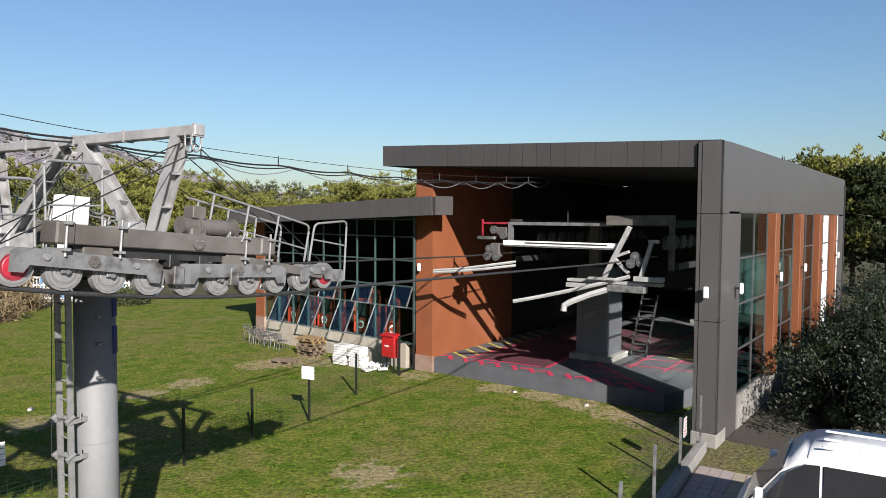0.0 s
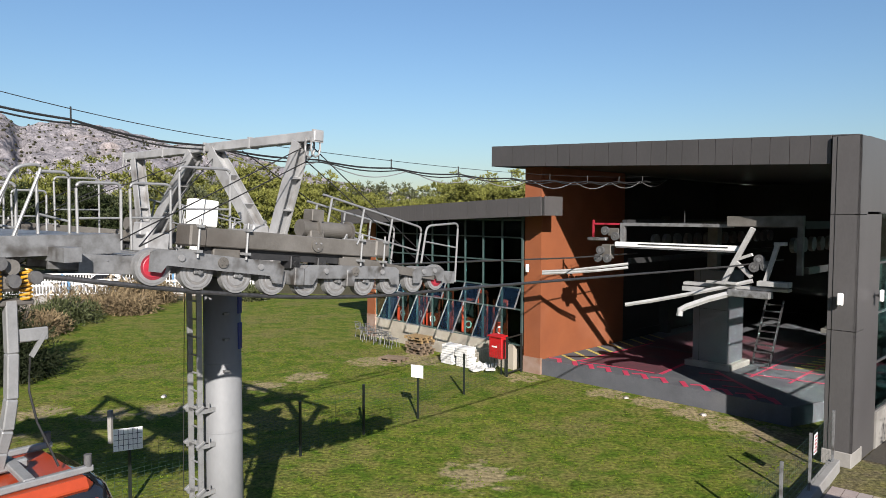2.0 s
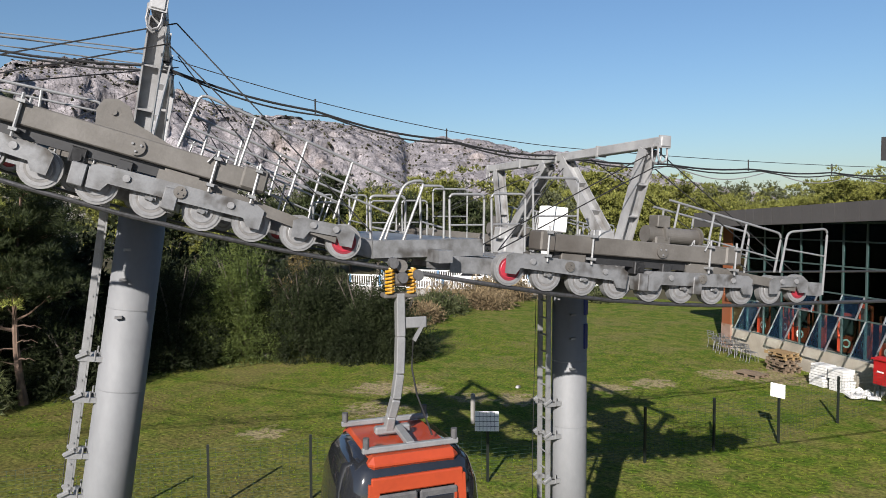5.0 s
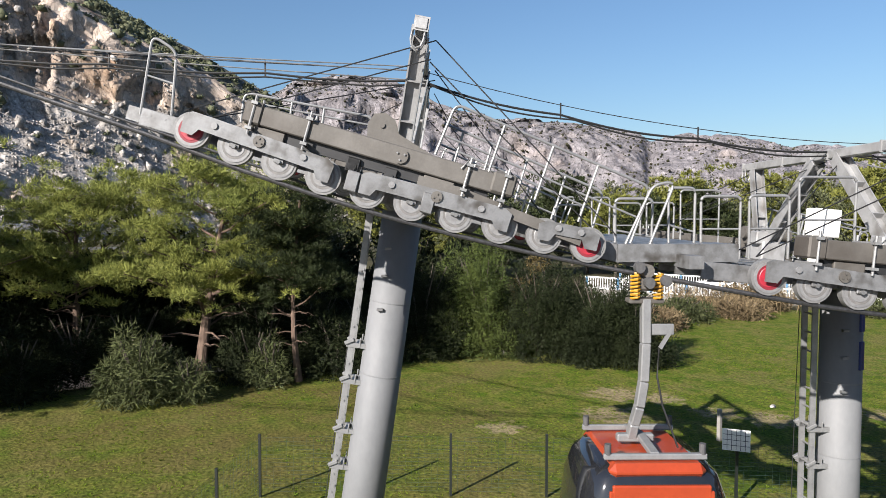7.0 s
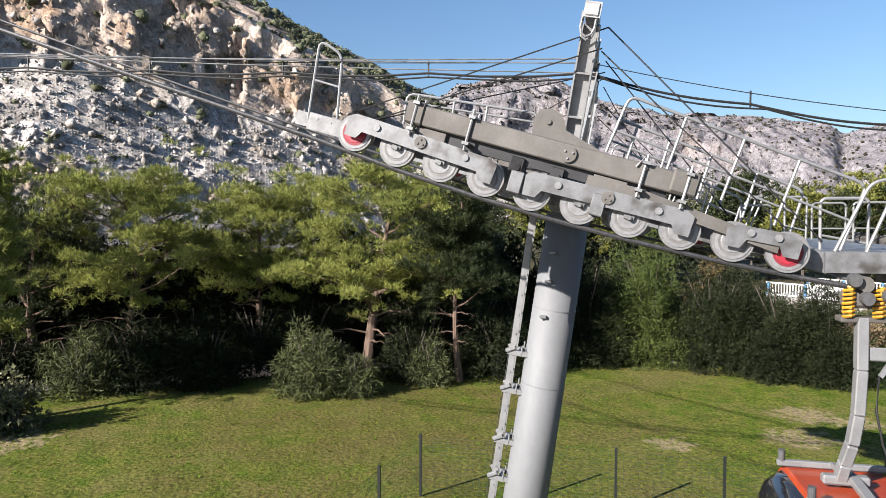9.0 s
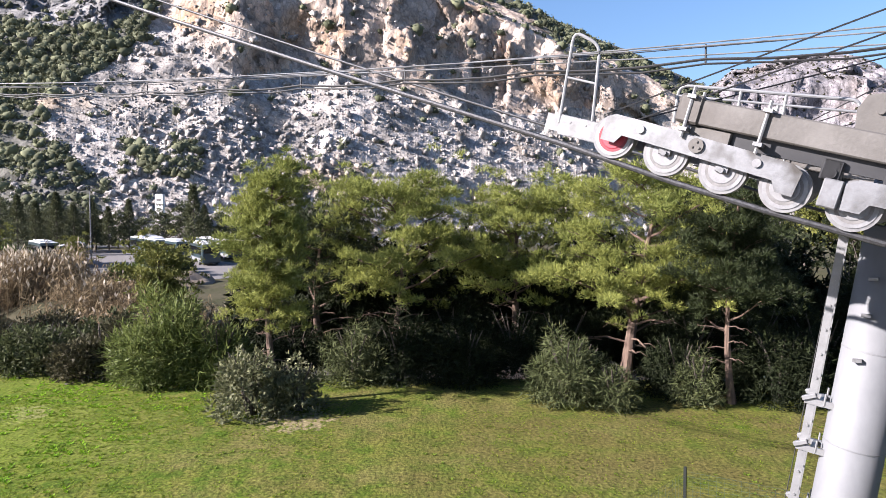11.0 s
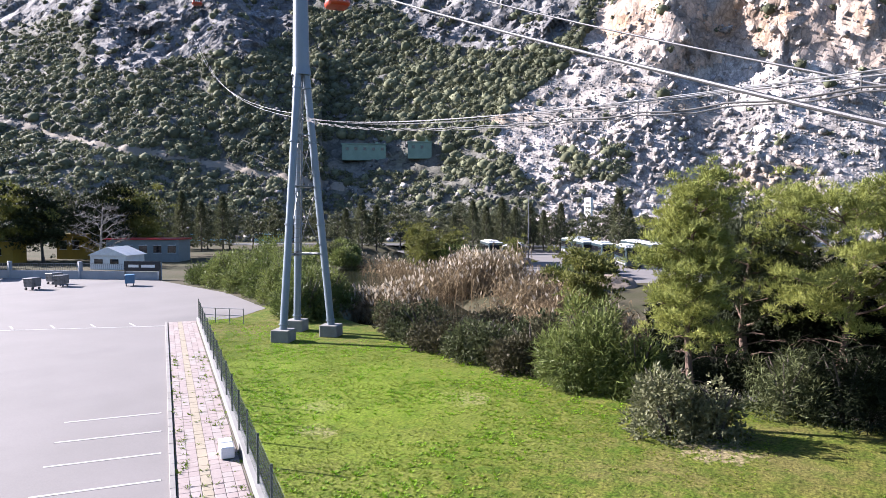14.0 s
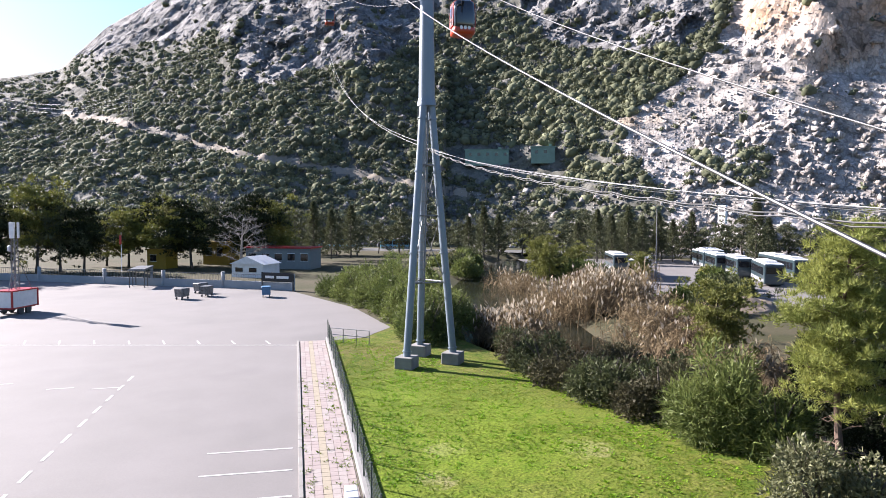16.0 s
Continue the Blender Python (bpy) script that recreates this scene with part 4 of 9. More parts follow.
for pts, w in ((((-4.34, 1.8, 4.6), (-3.40, 1.8, 6.45)), 0.15), (((-3.38, 1.8, 5.65), (-3.38, 1.8, 6.5)), 0.15), (((-4.02, 1.8, 5.42), (-3.42, 1.8, 4.86)), 0.12), (((-3.98, 1.8, 5.38), (-3.40, 1.8, 5.60)), 0.10),
               (((-2.96, 1.6, 4.6), (-2.56, 1.6, 5.95)), 0.13), (((-2.50, 1.6, 4.7), (-2.50, 1.6, 5.98)), 0.13)):
    part("brace", beam(bmesh.new(), *pts, w, w, bevel=0.01), white_steel, machine, "pale galvanised brace")
part("brace_head", boxes(((-2.48, 1.6, 5.97), (0.34, 0.2, 0.11), None, 0.01)), white_steel, machine)
part("guide_bed", boxes(((-3.9, 1.7, 4.53), (3.4, 0.34, 0.10), None, 0.01)), white_steel, machine)
part("guide_bed", boxes(((-5.2, 1.6, 4.36), (0.8, 0.30, 0.16), None, 0.01)), white_steel, machine)
part("guide_bed", boxes(((-2.6, 1.5, 4.72), (0.95, 0.34, 0.16), None, 0.01)), white_steel, machine)
part("guide_bed", boxes(((-3.3, 1.4, 4.36), (1.3, 0.40, 0.22), None, 0.02)), galv, machine)
part("guide_bed", boxes(((-4.2, 1.4, 4.66), (1.0, 0.2, 0.08), None, 0.01)), white_steel, machine)
part("entry_guide", tube_path(bmesh.new(), [(-3.3, 1.6, 4.77), (-4.2, 1.45, 4.5), (-5.19, 1.2, 4.22), (-6.3, 0.9, 3.93), (-7.25, 0.6, 3.71)], 0.075, 6), white_steel, machine, "curved pale entry guide")
part("entry_guide", tube_path(bmesh.new(), [(-3.7, 1.4, 4.40), (-4.5, 1.1, 4.12), (-5.1, 0.8, 3.84), (-5.27, 0.7, 3.72), (-5.28, 0.68, 3.52)], 0.11, 6), white_steel, machine, "curved pale entry guide")
for z in (0.0, 0.14):
    part("entry_guide", tube_path(bmesh.new(), [(-8.0, 2.0, 4.90 + z), (-9.0, 1.5, 4.75 + z * 0.9), (-10.1, 1.2, 4.62 + z * 0.6), (-11.2, 1.0, 4.52 + z * 0.6)], 0.055, 6), white_steel, machine, "curved pale entry guide")
part("red_arm", beam(bmesh.new(), (-9.66, 2.2, 6.51), (-8.35, 2.2, 6.51), 0.07, 0.07), wheel_red, machine, "red painted arm")
part("red_arm", beam(bmesh.new(), (-9.66, 2.2, 6.0), (-9.66, 2.2, 6.66), 0.06, 0.06, (1, 0, 0)), wheel_red, machine, "red painted arm")
part("trolley", boxes(((-9.45, 2.2, 5.92), (0.85, 0.25, 0.13), None, 0.03)), galv, machine)
part("trolley", boxes(((-9.0, 2.2, 5.45), (0.42, 0.3, 0.55), None, 0.03)), galv_dull, machine)
part("trolley", boxes(((-8.75, 2.3, 6.2), (0.5, 0.3, 0.3), None, 0.03)), galv_dull, machine)
for x, y, z in ((-9.2, 2.0, 5.5), (-8.9, 2.0, 5.2), (-9.3, 2.0, 5.2), (-3.15, 1.7, 5.45), (-2.95, 1.7, 5.25), (-3.3, 1.7, 5.2), (-8.6, 2.05, 6.05), (-9.0, 2.0, 6.25)):
    w = part("guide_wheel", rod(bmesh.new(), (x, y - 0.06, z), (x, y + 0.06, z), 0.16, seg=18), rubber, machine)
    part("hub", rod(bmesh.new(), (x, y - 0.075, z), (x, y + 0.075, z), 0.07, seg=12), galv, w)
for i in range(14):
    for x in (-8.0, -2.9):
        part("tyre_wheel", rod(bmesh.new(), (x - 0.07, 4.0 + i * 0.9, 5.85), (x + 0.07, 4.0 + i * 0.9, 5.85), 0.26, seg=16), rubber, machine)
part("mast", rod(bmesh.new(), (-5.93, 2.2, 6.55), (-5.93, 2.2, 7.0), 0.025), cable_black, machine)
# scaffold stair and a low rail in the shade behind the pillar
stair = thing("access_stair", STATION @ pose(-5.55, 9.0, 0.65), "narrow dark steel access stair", "stair")
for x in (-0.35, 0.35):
    part("stringer", beam(bmesh.new(), (x, -0.6, 0), (x, 0.8, 2.6), 0.05, 0.12), shaded_steel, stair)
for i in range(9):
    part("tread", boxes(((0, -0.5 + i * 0.15, 0.25 + i * 0.27), (0.66, 0.22, 0.03))), shaded_steel, stair)
rail = thing("guard_rail", STATION @ pose(-2.4, 12.0, 0.65), "low grey steel guard rail", "railing")
for i in range(5):
    part("post", boxes(((0, i * 1.4, 0.45), (0.10, 0.10, 0.9))), galv_dull, rail)
part("bar", boxes(((0, 2.8, 0.95), (0.12, 6.0, 0.10))), galv_dull, rail)

# ---- annex with the awning windows ----
ANNEX = pose(-1.26, 29.94, 0, 0, 0, -40.5)
annex = thing("station_annex", ANNEX, "low glazed annex with flat grey roof edge and tilted windows", "building")
def annex_z(x):
    return 7.20 + 0.036 * (x - 2.1)
tilt = Matrix.Rotation(-math.atan(0.036), 4, "Y")
part("roof", boxes(((-6.45, 4.9, annex_z(-6.45)), (12.8, 11.7, 0.70), tilt)), seam_dark, annex)
part("roof_nose", boxes(((1.0, -0.42, annex_z(1.0)), (2.05, 1.08, 0.70), tilt)), seam_dark, annex)
part("roof_soffit", boxes(((-5.4, -0.45, annex_z(-5.4) - 0.365), (14.8, 1.0, 0.02), tilt)), panel_grey, annex)
for i in range(24):
    part("fascia_panel", boxes(((-12.96 + (i + 0.5) * 0.62, -0.99, annex_z(-12.96 + (i + 0.5) * 0.62)), (0.606, 0.05, 0.77), tilt)), panel_grey, annex)
for i in range(12):
    part("fascia_panel", boxes(((-12.9, -0.7 + i * 0.6, annex_z(-12.9)), (0.05, 0.59, 0.77))), panel_grey, annex)
part("fascia_panel", boxes(((2.06, -0.42, 7.20), (0.05, 1.1, 0.77))), panel_grey, annex)
part("plinth", boxes(((-5.7, 0.15, 0.55), (10.5, 0.36, 1.14))), plinth_white, annex)
part("end_pillar", boxes(((-11.3, 0.3, 3.8), (0.75, 0.8, 6.1))), orange_wall, annex, "orange rendered pillar")
part("end_pillar_foot", boxes(((-11.3, 0.3, 0.62), (0.79, 0.84, 1.3))), pink_plaster, annex)
# walls and floor behind the glass, painted near-black for indoor shade
part("back_wall", boxes(((-5.5, 10.6, 3.4), (12.5, 0.3, 6.8)), ((-11.5, 5.6, 3.4), (0.3, 9.8, 6.8))), indoor_shade, annex)
part("inner_floor", boxes(((-5.5, 5.3, 1.0), (11.8, 10.2, 0.1))), indoor_shade, annex)
awning_glass = plain_glass("blue_green_awning_glass", (0.36, 0.52, 0.56), 0.02, 1.5)
frame_green = shader("grey_green_window_frame", (0.0555, 0.08732, 0.0851), (0.0444, 0.07104, 0.06956), 4, 0.4, 0.3)
rows_z = (1.14, 2.7, 3.65, 4.8, 5.84, 6.6)
n_col = 9
w_col = 10.95 / n_col
for i in range(n_col + 1):
    part("mullion", boxes(((-10.95 + i * w_col, 0.02, 3.95), (0.07, 0.10, 5.65))), frame_green, annex)
for z in rows_z:
    part("transom", boxes(((-5.47, 0.02, z), (10.9, 0.09, 0.06))), frame_green, annex)
for r in range(5):
    for c in range(n_col):
        h = rows_z[r + 1] - rows_z[r]
        opened = (r == 0 and c % 2 == 1) or (r == 1 and c % 2 == 0)
        x = -10.95 + (c + 0.5) * w_col
        if opened:
            m4 = pose(x, -0.03, rows_z[r + 1], -24 if r else -27)
            bm = boxes(((0, 0, -h / 2), (w_col - 0.1, 0.02, h - 0.06)))
            bmesh.ops.transform(bm, matrix=m4, verts=bm.verts[:])
            part("awning_pane", bm, awning_glass, annex).visible_shadow = False
            bm = boxes(((-w_col / 2 + 0.05, 0, -h / 2), (0.05, 0.05, h)), ((w_col / 2 - 0.05, 0, -h / 2), (0.05, 0.05, h)), ((0, 0, -h), (w_col - 0.05, 0.05, 0.05)))
            bmesh.ops.transform(bm, matrix=m4, verts=bm.verts[:])
            part("awning_frame", bm, galv, annex)
        else:
            part("pane", boxes(((x, 0.03, rows_z[r] + h / 2), (w_col - 0.06, 0.02, h - 0.05))), glass_green, annex).visible_shadow = False
# cabin doors stored upright close behind the glass
cabin_red = shader("red_orange_cabin_lacquer", (0.222, 0.02812, 0.01184), (0.1776, 0.0222, 0.00888), 2.0, 0.35, 0, 0.001, 20)
for i, (x, h, w) in enumerate(((-1.9, 1.9, 0.85), (-3.2, 2.2, 1.0), (-4.3, 1.7, 0.8), (-5.6, 2.1, 1.0), (-6.9, 1.6, 0.9), (-8.0, 2.2, 0.8), (-9.3, 1.8, 0.9))):
    cab = thing("stored_cabin_door", ANNEX @ pose(x, 0.62 + 0.12 * (i % 3), 1.05, 0, 0, (9, -14, 22, -6, 15, -20, 5)[i]), "red-orange cabin door with a dark window stored behind glass", "door panel", "stored door panels")
    part("panel", boxes(((0, 0, h * 0.22), (w, 0.07, h * 0.44), None, 0.03), ((-w * 0.44, 0, h * 0.70), (w * 0.12, 0.07, h * 0.56), None, 0.02), ((w * 0.44, 0, h * 0.70), (w * 0.12, 0.07, h * 0.56), None, 0.02), ((0, 0, h * 0.96), (w * 0.8, 0.07, h * 0.08), None, 0.02)), cabin_red, cab)
    part("window", boxes(((0, 0.01, h * 0.68), (w * 0.76, 0.02, h * 0.48))), seam_dark, cab)
    part("roundel", rod(bmesh.new(), (0, -0.037, h * 0.24), (0, -0.046, h * 0.24), 0.19, seg=24), white_paint, cab)
    part("roundel_mark", rod(bmesh.new(), (0, -0.046, h * 0.24), (0, -0.050, h * 0.24), 0.12, seg=20), cabin_red, cab)

# ---- towers, rope and cables ----
LINE = -121.92
HALF = 2.83
ROPE_N = HALF
PITCH = 0.495
WHEEL = 0.195

def sheave(bm_parent, x, y, z, red, name="wheel"):
    w = part(name, rod(bmesh.new(), (x, y - 0.045, z), (x, y + 0.045, z), WHEEL, seg=32), tyre_grey, bm_parent)
    f = bmesh.new()
    for s in (-1, 1):
        rod(f, (x, y + s * 0.046, z), (x, y + s * 0.052, z), WHEEL * 0.86, seg=32)
    part("flange", f, wheel_rim, w)
    # a flat darker ring stands in for the shade of the wheel's recess
    g = bmesh.new()
    for s in (-1, 1):
        rod(g, (x, y + s * 0.050, z), (x, y + s * 0.0535, z), WHEEL * 0.70, seg=28)
    part("groove_shade", g, wheel_shade_red if red else wheel_shade, w)
    d = bmesh.new()
    for s in (-1, 1):
        rod(d, (x, y + s * 0.053, z), (x, y + s * 0.058, z), WHEEL * 0.58, WHEEL * 0.54, seg=28)
    part("disc", d, wheel_red if red else wheel_rim, w)
    hb = bmesh.new()
    for s in (-1, 1):
        box(hb, (x, y + s * 0.075, z + 0.02), (0.11, 0.035, 0.075), None, 0.006)
        rod(hb, (x, y + s * 0.05, z), (x, y + s * 0.115, z), 0.024, seg=8)
    part("hub", hb, galv, w)
    return w

tyre_grey = shader("worn_grey_tyre", (0.112, 0.112, 0.113), (0.152, 0.152, 0.152), 16, 0.6, 0.1, 0.001, 70)
# recess shade as colour: darker copies of the wheel's grey and red
wheel_shade = shader("wheel_recess_shade", (0.1036, 0.1006, 0.09842), (0.1554, 0.1502, 0.145), 16, 0.7, 0.2)
wheel_shade_red = shader("red_recess_shade", (0.1295, 0.00777, 0.01554), (0.1709, 0.01036, 0.02072), 16, 0.6)

gantry_steel = shader("zinc_grey_gantry_steel", (0.296, 0.298, 0.301), (0.204, 0.204, 0.206), 2.5, 0.5, 0.2, 0.002, 40, third=(0.12, 0.113, 0.106), third_scale=0.7)

def plate(bm, pts, y, t=0.03):
    prism(bm, pts, t, Matrix.Translation((0, y, 0)))

def lift(x):
    """The rope bends upwards under the sheaves: the height of the arc over its middle."""
    return 0.02 * x * x

def train(tower, m, side, mid):
    """Ten sheaves in rocking beams; x runs uphill, z is square to the rope, the near side is y = side, mid the beam's middle."""
    head = new("sheave_assembly")
    head.parent, head.matrix_local = tower, m @ pose(0, side * HALF, 0)
    xs = [(i - 4.5) * PITCH for i in range(10)]
    for i, x in enumerate(xs):
        sheave(head, x, 0, lift(x), i in (0, 9))
    def rocker(x0, x1, top, thick, y_out):
        """A pair of side plates from wheel to wheel, hooked down over the outer two axles, with their pins."""
        n0, n1, t0 = x0 - 0.06, x1 + 0.06, top - thick
        bm = bmesh.new()
        for y in (-y_out, y_out):
            plate(bm, [(n0 - 0.02, -0.05), (n0 - 0.03, top - 0.05), (n0 + 0.05, top - 0.005), (n0 + 0.3, top), (n1 - 0.3, top), (n1 - 0.05, top - 0.005), (n1 + 0.03, top - 0.05), (n1 + 0.02, -0.05), (n1 - 0.11, -0.05), (n1 - 0.16, t0), (n0 + 0.16, t0), (n0 + 0.11, -0.05)], y, 0.022)
        c = (x0 + x1) / 2
        onto = pose(c, 0, (lift(x0) + lift(x1)) / 2, 0, -math.degrees(math.atan(0.04 * c)), 0) @ pose(-c, 0, 0)
        bmesh.ops.transform(bm, matrix=onto, verts=bm.verts[:])
        r = part("rocker_plate", bm, galv, head)
        n = max(2, round((x1 - x0) / PITCH))
        for i in range(n):
            x = x0 + (i + 0.5) * (x1 - x0) / n
            big = n == 3 and i == 1
            pin = rod(bmesh.new(), (x, -y_out - 0.03, top - thick * 0.45), (x, y_out + 0.03, top - thick * 0.45), 0.062 if big else 0.035, seg=16)
            if big:
                for k in range(3):
                    a = k * 2.1 + x
                    rod(pin, (x + 0.032 * math.cos(a), -y_out - 0.042, top - thick * 0.45 + 0.032 * math.sin(a)), (x + 0.032 * math.cos(a), y_out + 0.042, top - thick * 0.45 + 0.032 * math.sin(a)), 0.011, seg=6)
            bmesh.ops.transform(pin, matrix=onto, verts=pin.verts[:])
            part("pin", pin, galv_dull if big else wheel_rim, r)
    rocker(xs[6], xs[9], 0.20, 0.17, 0.125)
    rocker(xs[2], xs[5], 0.20, 0.17, 0.125)
    rocker(xs[0], xs[1], 0.17, 0.13, 0.115)
    for x0, x1 in ((xs[7] - 0.1, xs[8] - 0.05), (xs[3] - 0.05, xs[4] + 0.1)):
        part("spacer_block", boxes((((x0 + x1) / 2, 0, 0.25), (0.34, 0.20, 0.18), None, 0.01)), galv_dull, head)
    tail = bmesh.new()
    for y in (-0.09, 0.09):
        plate(tail, [(xs[0] + 0.1, 0.06), (xs[0] + 0.1, 0.17), (xs[3], 0.31), (xs[4], 0.31), (xs[4], 0.16), (xs[2], 0.14)], y)
    part("link_beam", tail, galv_dull, head)
    under = bmesh.new()
    for x in (xs[6] - 0.28, xs[5] + 0.22, 0.05):
        box(under, (x, 0, 0.22), (0.14, 0.22, 0.16), None, 0.01)
        rod(under, (x, -0.13, 0.2), (x, 0.13, 0.2), 0.04, seg=10)
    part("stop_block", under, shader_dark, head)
    main = bmesh.new()
    box(main, (mid, 0, 0.45), (2.95, 0.28, 0.21), None, 0.012)
    part("main_beam", main, galv_dull, head, "weathered box beam")
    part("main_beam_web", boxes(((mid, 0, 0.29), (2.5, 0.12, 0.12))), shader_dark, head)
    px = mid - 0.24
    boss = part("pin", rod(bmesh.new(), (px, -0.165, 0.45), (px, 0.165, 0.45), 0.082, seg=24), galv_dull, head)
    bo = bmesh.new()
    for k in range(3):
        a = k * 2.1 + 0.5
        rod(bo, (px + 0.045 * math.cos(a), -0.18, 0.45 + 0.045 * math.sin(a)), (px + 0.045 * math.cos(a), 0.18, 0.45 + 0.045 * math.sin(a)), 0.012, seg=6)
    part("bolt", bo, wheel_rim, boss)
    for x in (mid - 1.4, mid - 0.98, mid + 0.78, mid + 1.38):
        cl = bmesh.new()
        for y in (-0.16, 0.16):
            rod(cl, (x, y, 0.22), (x, y, 0.64), 0.015, seg=6)
        box(cl, (x, 0, 0.56), (0.07, 0.40, 0.03))
        box(cl, (x, 0, 0.29), (0.07, 0.40, 0.03))
        part("clamp", cl, rail_steel, head)
    part("end_box", boxes(((mid - 1.38, 0, 0.47), (0.26, 0.32, 0.23), None, 0.02)), galv_dull, head)
    part("end_box", boxes(((mid + 1.38, 0, 0.46), (0.20, 0.32, 0.24), None, 0.02)), galv_dull, head)
    for y in (-0.15, 0.15):
        part("lifting_lug", tube_path(bmesh.new(), [(mid - 1.0, y, 0.50), (mid - 0.96, y, 0.62), (mid - 0.90, y, 0.50)], 0.014, 6), galv, head)
    for x0, x1 in ((xs[9] + 0.1, xs[9] + 0.65), (xs[0] - 0.70, xs[0] - 0.1)):
        ch = boxes((((x0 + x1) / 2, -side * 0.17, 0.10), (x1 - x0, 0.02, 0.19), None, 0.004))
        for z in (0.01, 0.19):
            box(ch, ((x0 + x1) / 2, -side * 0.20, z), (x1 - x0, 0.07, 0.014))
        for x in (x0 + 0.12, x0 + 0.28, x0 + 0.44):
            rod(ch, (x, -side * 0.155, 0.14), (x, -side * 0.19, 0.14), 0.012, seg=6)
        part("end_channel", ch, galv, head)
    return head

# darkened copy of the steel: shade beneath the beams put into the colour
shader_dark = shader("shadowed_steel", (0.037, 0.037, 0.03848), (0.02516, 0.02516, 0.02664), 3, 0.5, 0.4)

def ladder(tower, m, z0, z1, out):
    """Two flat stiles with rungs through them, held off the tube by paired clamps."""
    bm = bmesh.new()
    for y in (-0.14, 0.14):
        beam(bm, (out, y, z0), (out, y, z1), 0.03, 0.085, (1, 0, 0))
    n = int((z1 - z0) / 0.28)
    for i in range(n):
        z = z0 + 0.15 + i * 0.28
        rod(bm, (out, -0.17, z), (out, 0.17, z), 0.015, seg=6)
    bmesh.ops.transform(bm, matrix=m, verts=bm.verts[:])
    lad = part("ladder", bm, rail_steel, tower, "pale galvanised access ladder")
    z = z1 - 2.1
    k = 0
    while z > z0:
        br = bmesh.new()
        for y in (-0.15, 0.15):
            beam(br, (0.22, y, z), (out + 0.07, y, z), 0.05, 0.07)
            box(br, (out + 0.03, y * 1.18, z + 0.05), (0.15, 0.06, 0.05), Matrix.Rotation(0.5, 4, "Y"), 0.006)
            rod(br, (out - 0.13, y * 1.15, z - 0.02), (out - 0.13, y * 1.15, z + 0.12), 0.012, seg=6)
        box(br, (out - 0.10, 0, z), (0.05, 0.36, 0.07))
        bmesh.ops.transform(br, matrix=m, verts=br.verts[:])
        part("ladder_bracket", br, rail_steel, lad)
        z -= 0.55 if k % 2 == 0 else 0.75
        k += 1
    guide = tube_path(bmesh.new(), [(out + 0.11, -0.2, z0), (out + 0.10, -0.2, (z0 + z1) / 2), (out + 0.05, -0.18, z1)], 0.006, 5)
    bmesh.ops.transform(guide, matrix=m, verts=guide.verts[:])
    part("guide_wire", guide, cable_black, lad)

def bent(pts, c=0.10):
    """A tube's line through these corners, with each inner corner rounded."""
    pts = [Vector(p) for p in pts]
    out = [pts[0]]
    for a, b, d in zip(pts, pts[1:], pts[2:]):
        u, w = (a - b), (d - b)
        k = min(c, u.length * 0.45, w.length * 0.45)
        p, q = b + u.normalized() * k, b + w.normalized() * k
        out += [p.lerp(b, f).lerp(b.lerp(q, f), f) for f in (0.0, 0.25, 0.5, 0.75, 1.0)]
    return out + [pts[-1]]

def slant_rail(tower, y, top0, top1, foot, posts, mid=0.5, start=None, r=0.017):
    """A handrail along a slope: the ends of its top bar in x, z, its posts' way down, and the shares of the bar at which they stand."""
    bm = bmesh.new()
    a, b, d = Vector((top0[0], y, top0[1])), Vector((top1[0], y, top1[1])), Vector((foot[0], 0, foot[1]))
    line = ([Vector((start[0], y, start[1]))] if start else []) + [a, b, b + d]
    tube_path(bm, bent(line), r, 8)
    for f in posts:
        p = a.lerp(b, f)
        rod(bm, p, p + d, r * 0.95, seg=8)
    rod(bm, a + d * mid, b + d * mid, r * 0.75, seg=8)
    return part("handrail", bm, rail_steel, tower)

def frame_hoop(tower, y, foot0, top0, top1, foot1, mid=0.55, y1=None, c=0.10, r=0.017):
    """A closed hoop of tube by its four corners in x, z, with a bar across."""
    y1 = y if y1 is None else y1
    p = [Vector((foot0[0], y, foot0[1])), Vector((top0[0], y, top0[1])), Vector((top1[0], y1, top1[1])), Vector((foot1[0], y1, foot1[1]))]
    bm = tube_path(bmesh.new(), bent(p, c), r, 8)
    if mid:
        rod(bm, p[1].lerp(p[0], mid), p[2].lerp(p[3], mid), r * 0.75, seg=8)
    return part("end_hoop", bm, rail_steel, tower)

def gusset_plate(x0, x1, y0, y1, holed, thick=0.012):
    """A flat plate, with a row of three-cornered holes if holed."""
    bm = bmesh.new()
    loops = [[(x0, y0), (x1, y0), (x1, y1), (x0, y1)]]
    if holed:
        w, h = x1 - x0, y1 - y0
        for f in (0.05, 0.30, 0.55, 0.80):
            a, b = x0 + w * f, x0 + w * (f + 0.15)
            loops.append([(a, y0 + 0.2 * h), (b, y0 + 0.2 * h), ((a + b) / 2, y0 + 0.85 * h)])
    edges = []
    for lp in loops:
        vs = [bm.verts.new((x, y, 0)) for x, y in lp]
        edges += [bm.edges.new((vs[k], vs[(k + 1) % len(vs)])) for k in range(len(vs))]
    bmesh.ops.triangle_fill(bm, edges=edges, use_beauty=True)
    bmesh.ops.solidify(bm, geom=bm.faces[:], thickness=thick)
    return bm

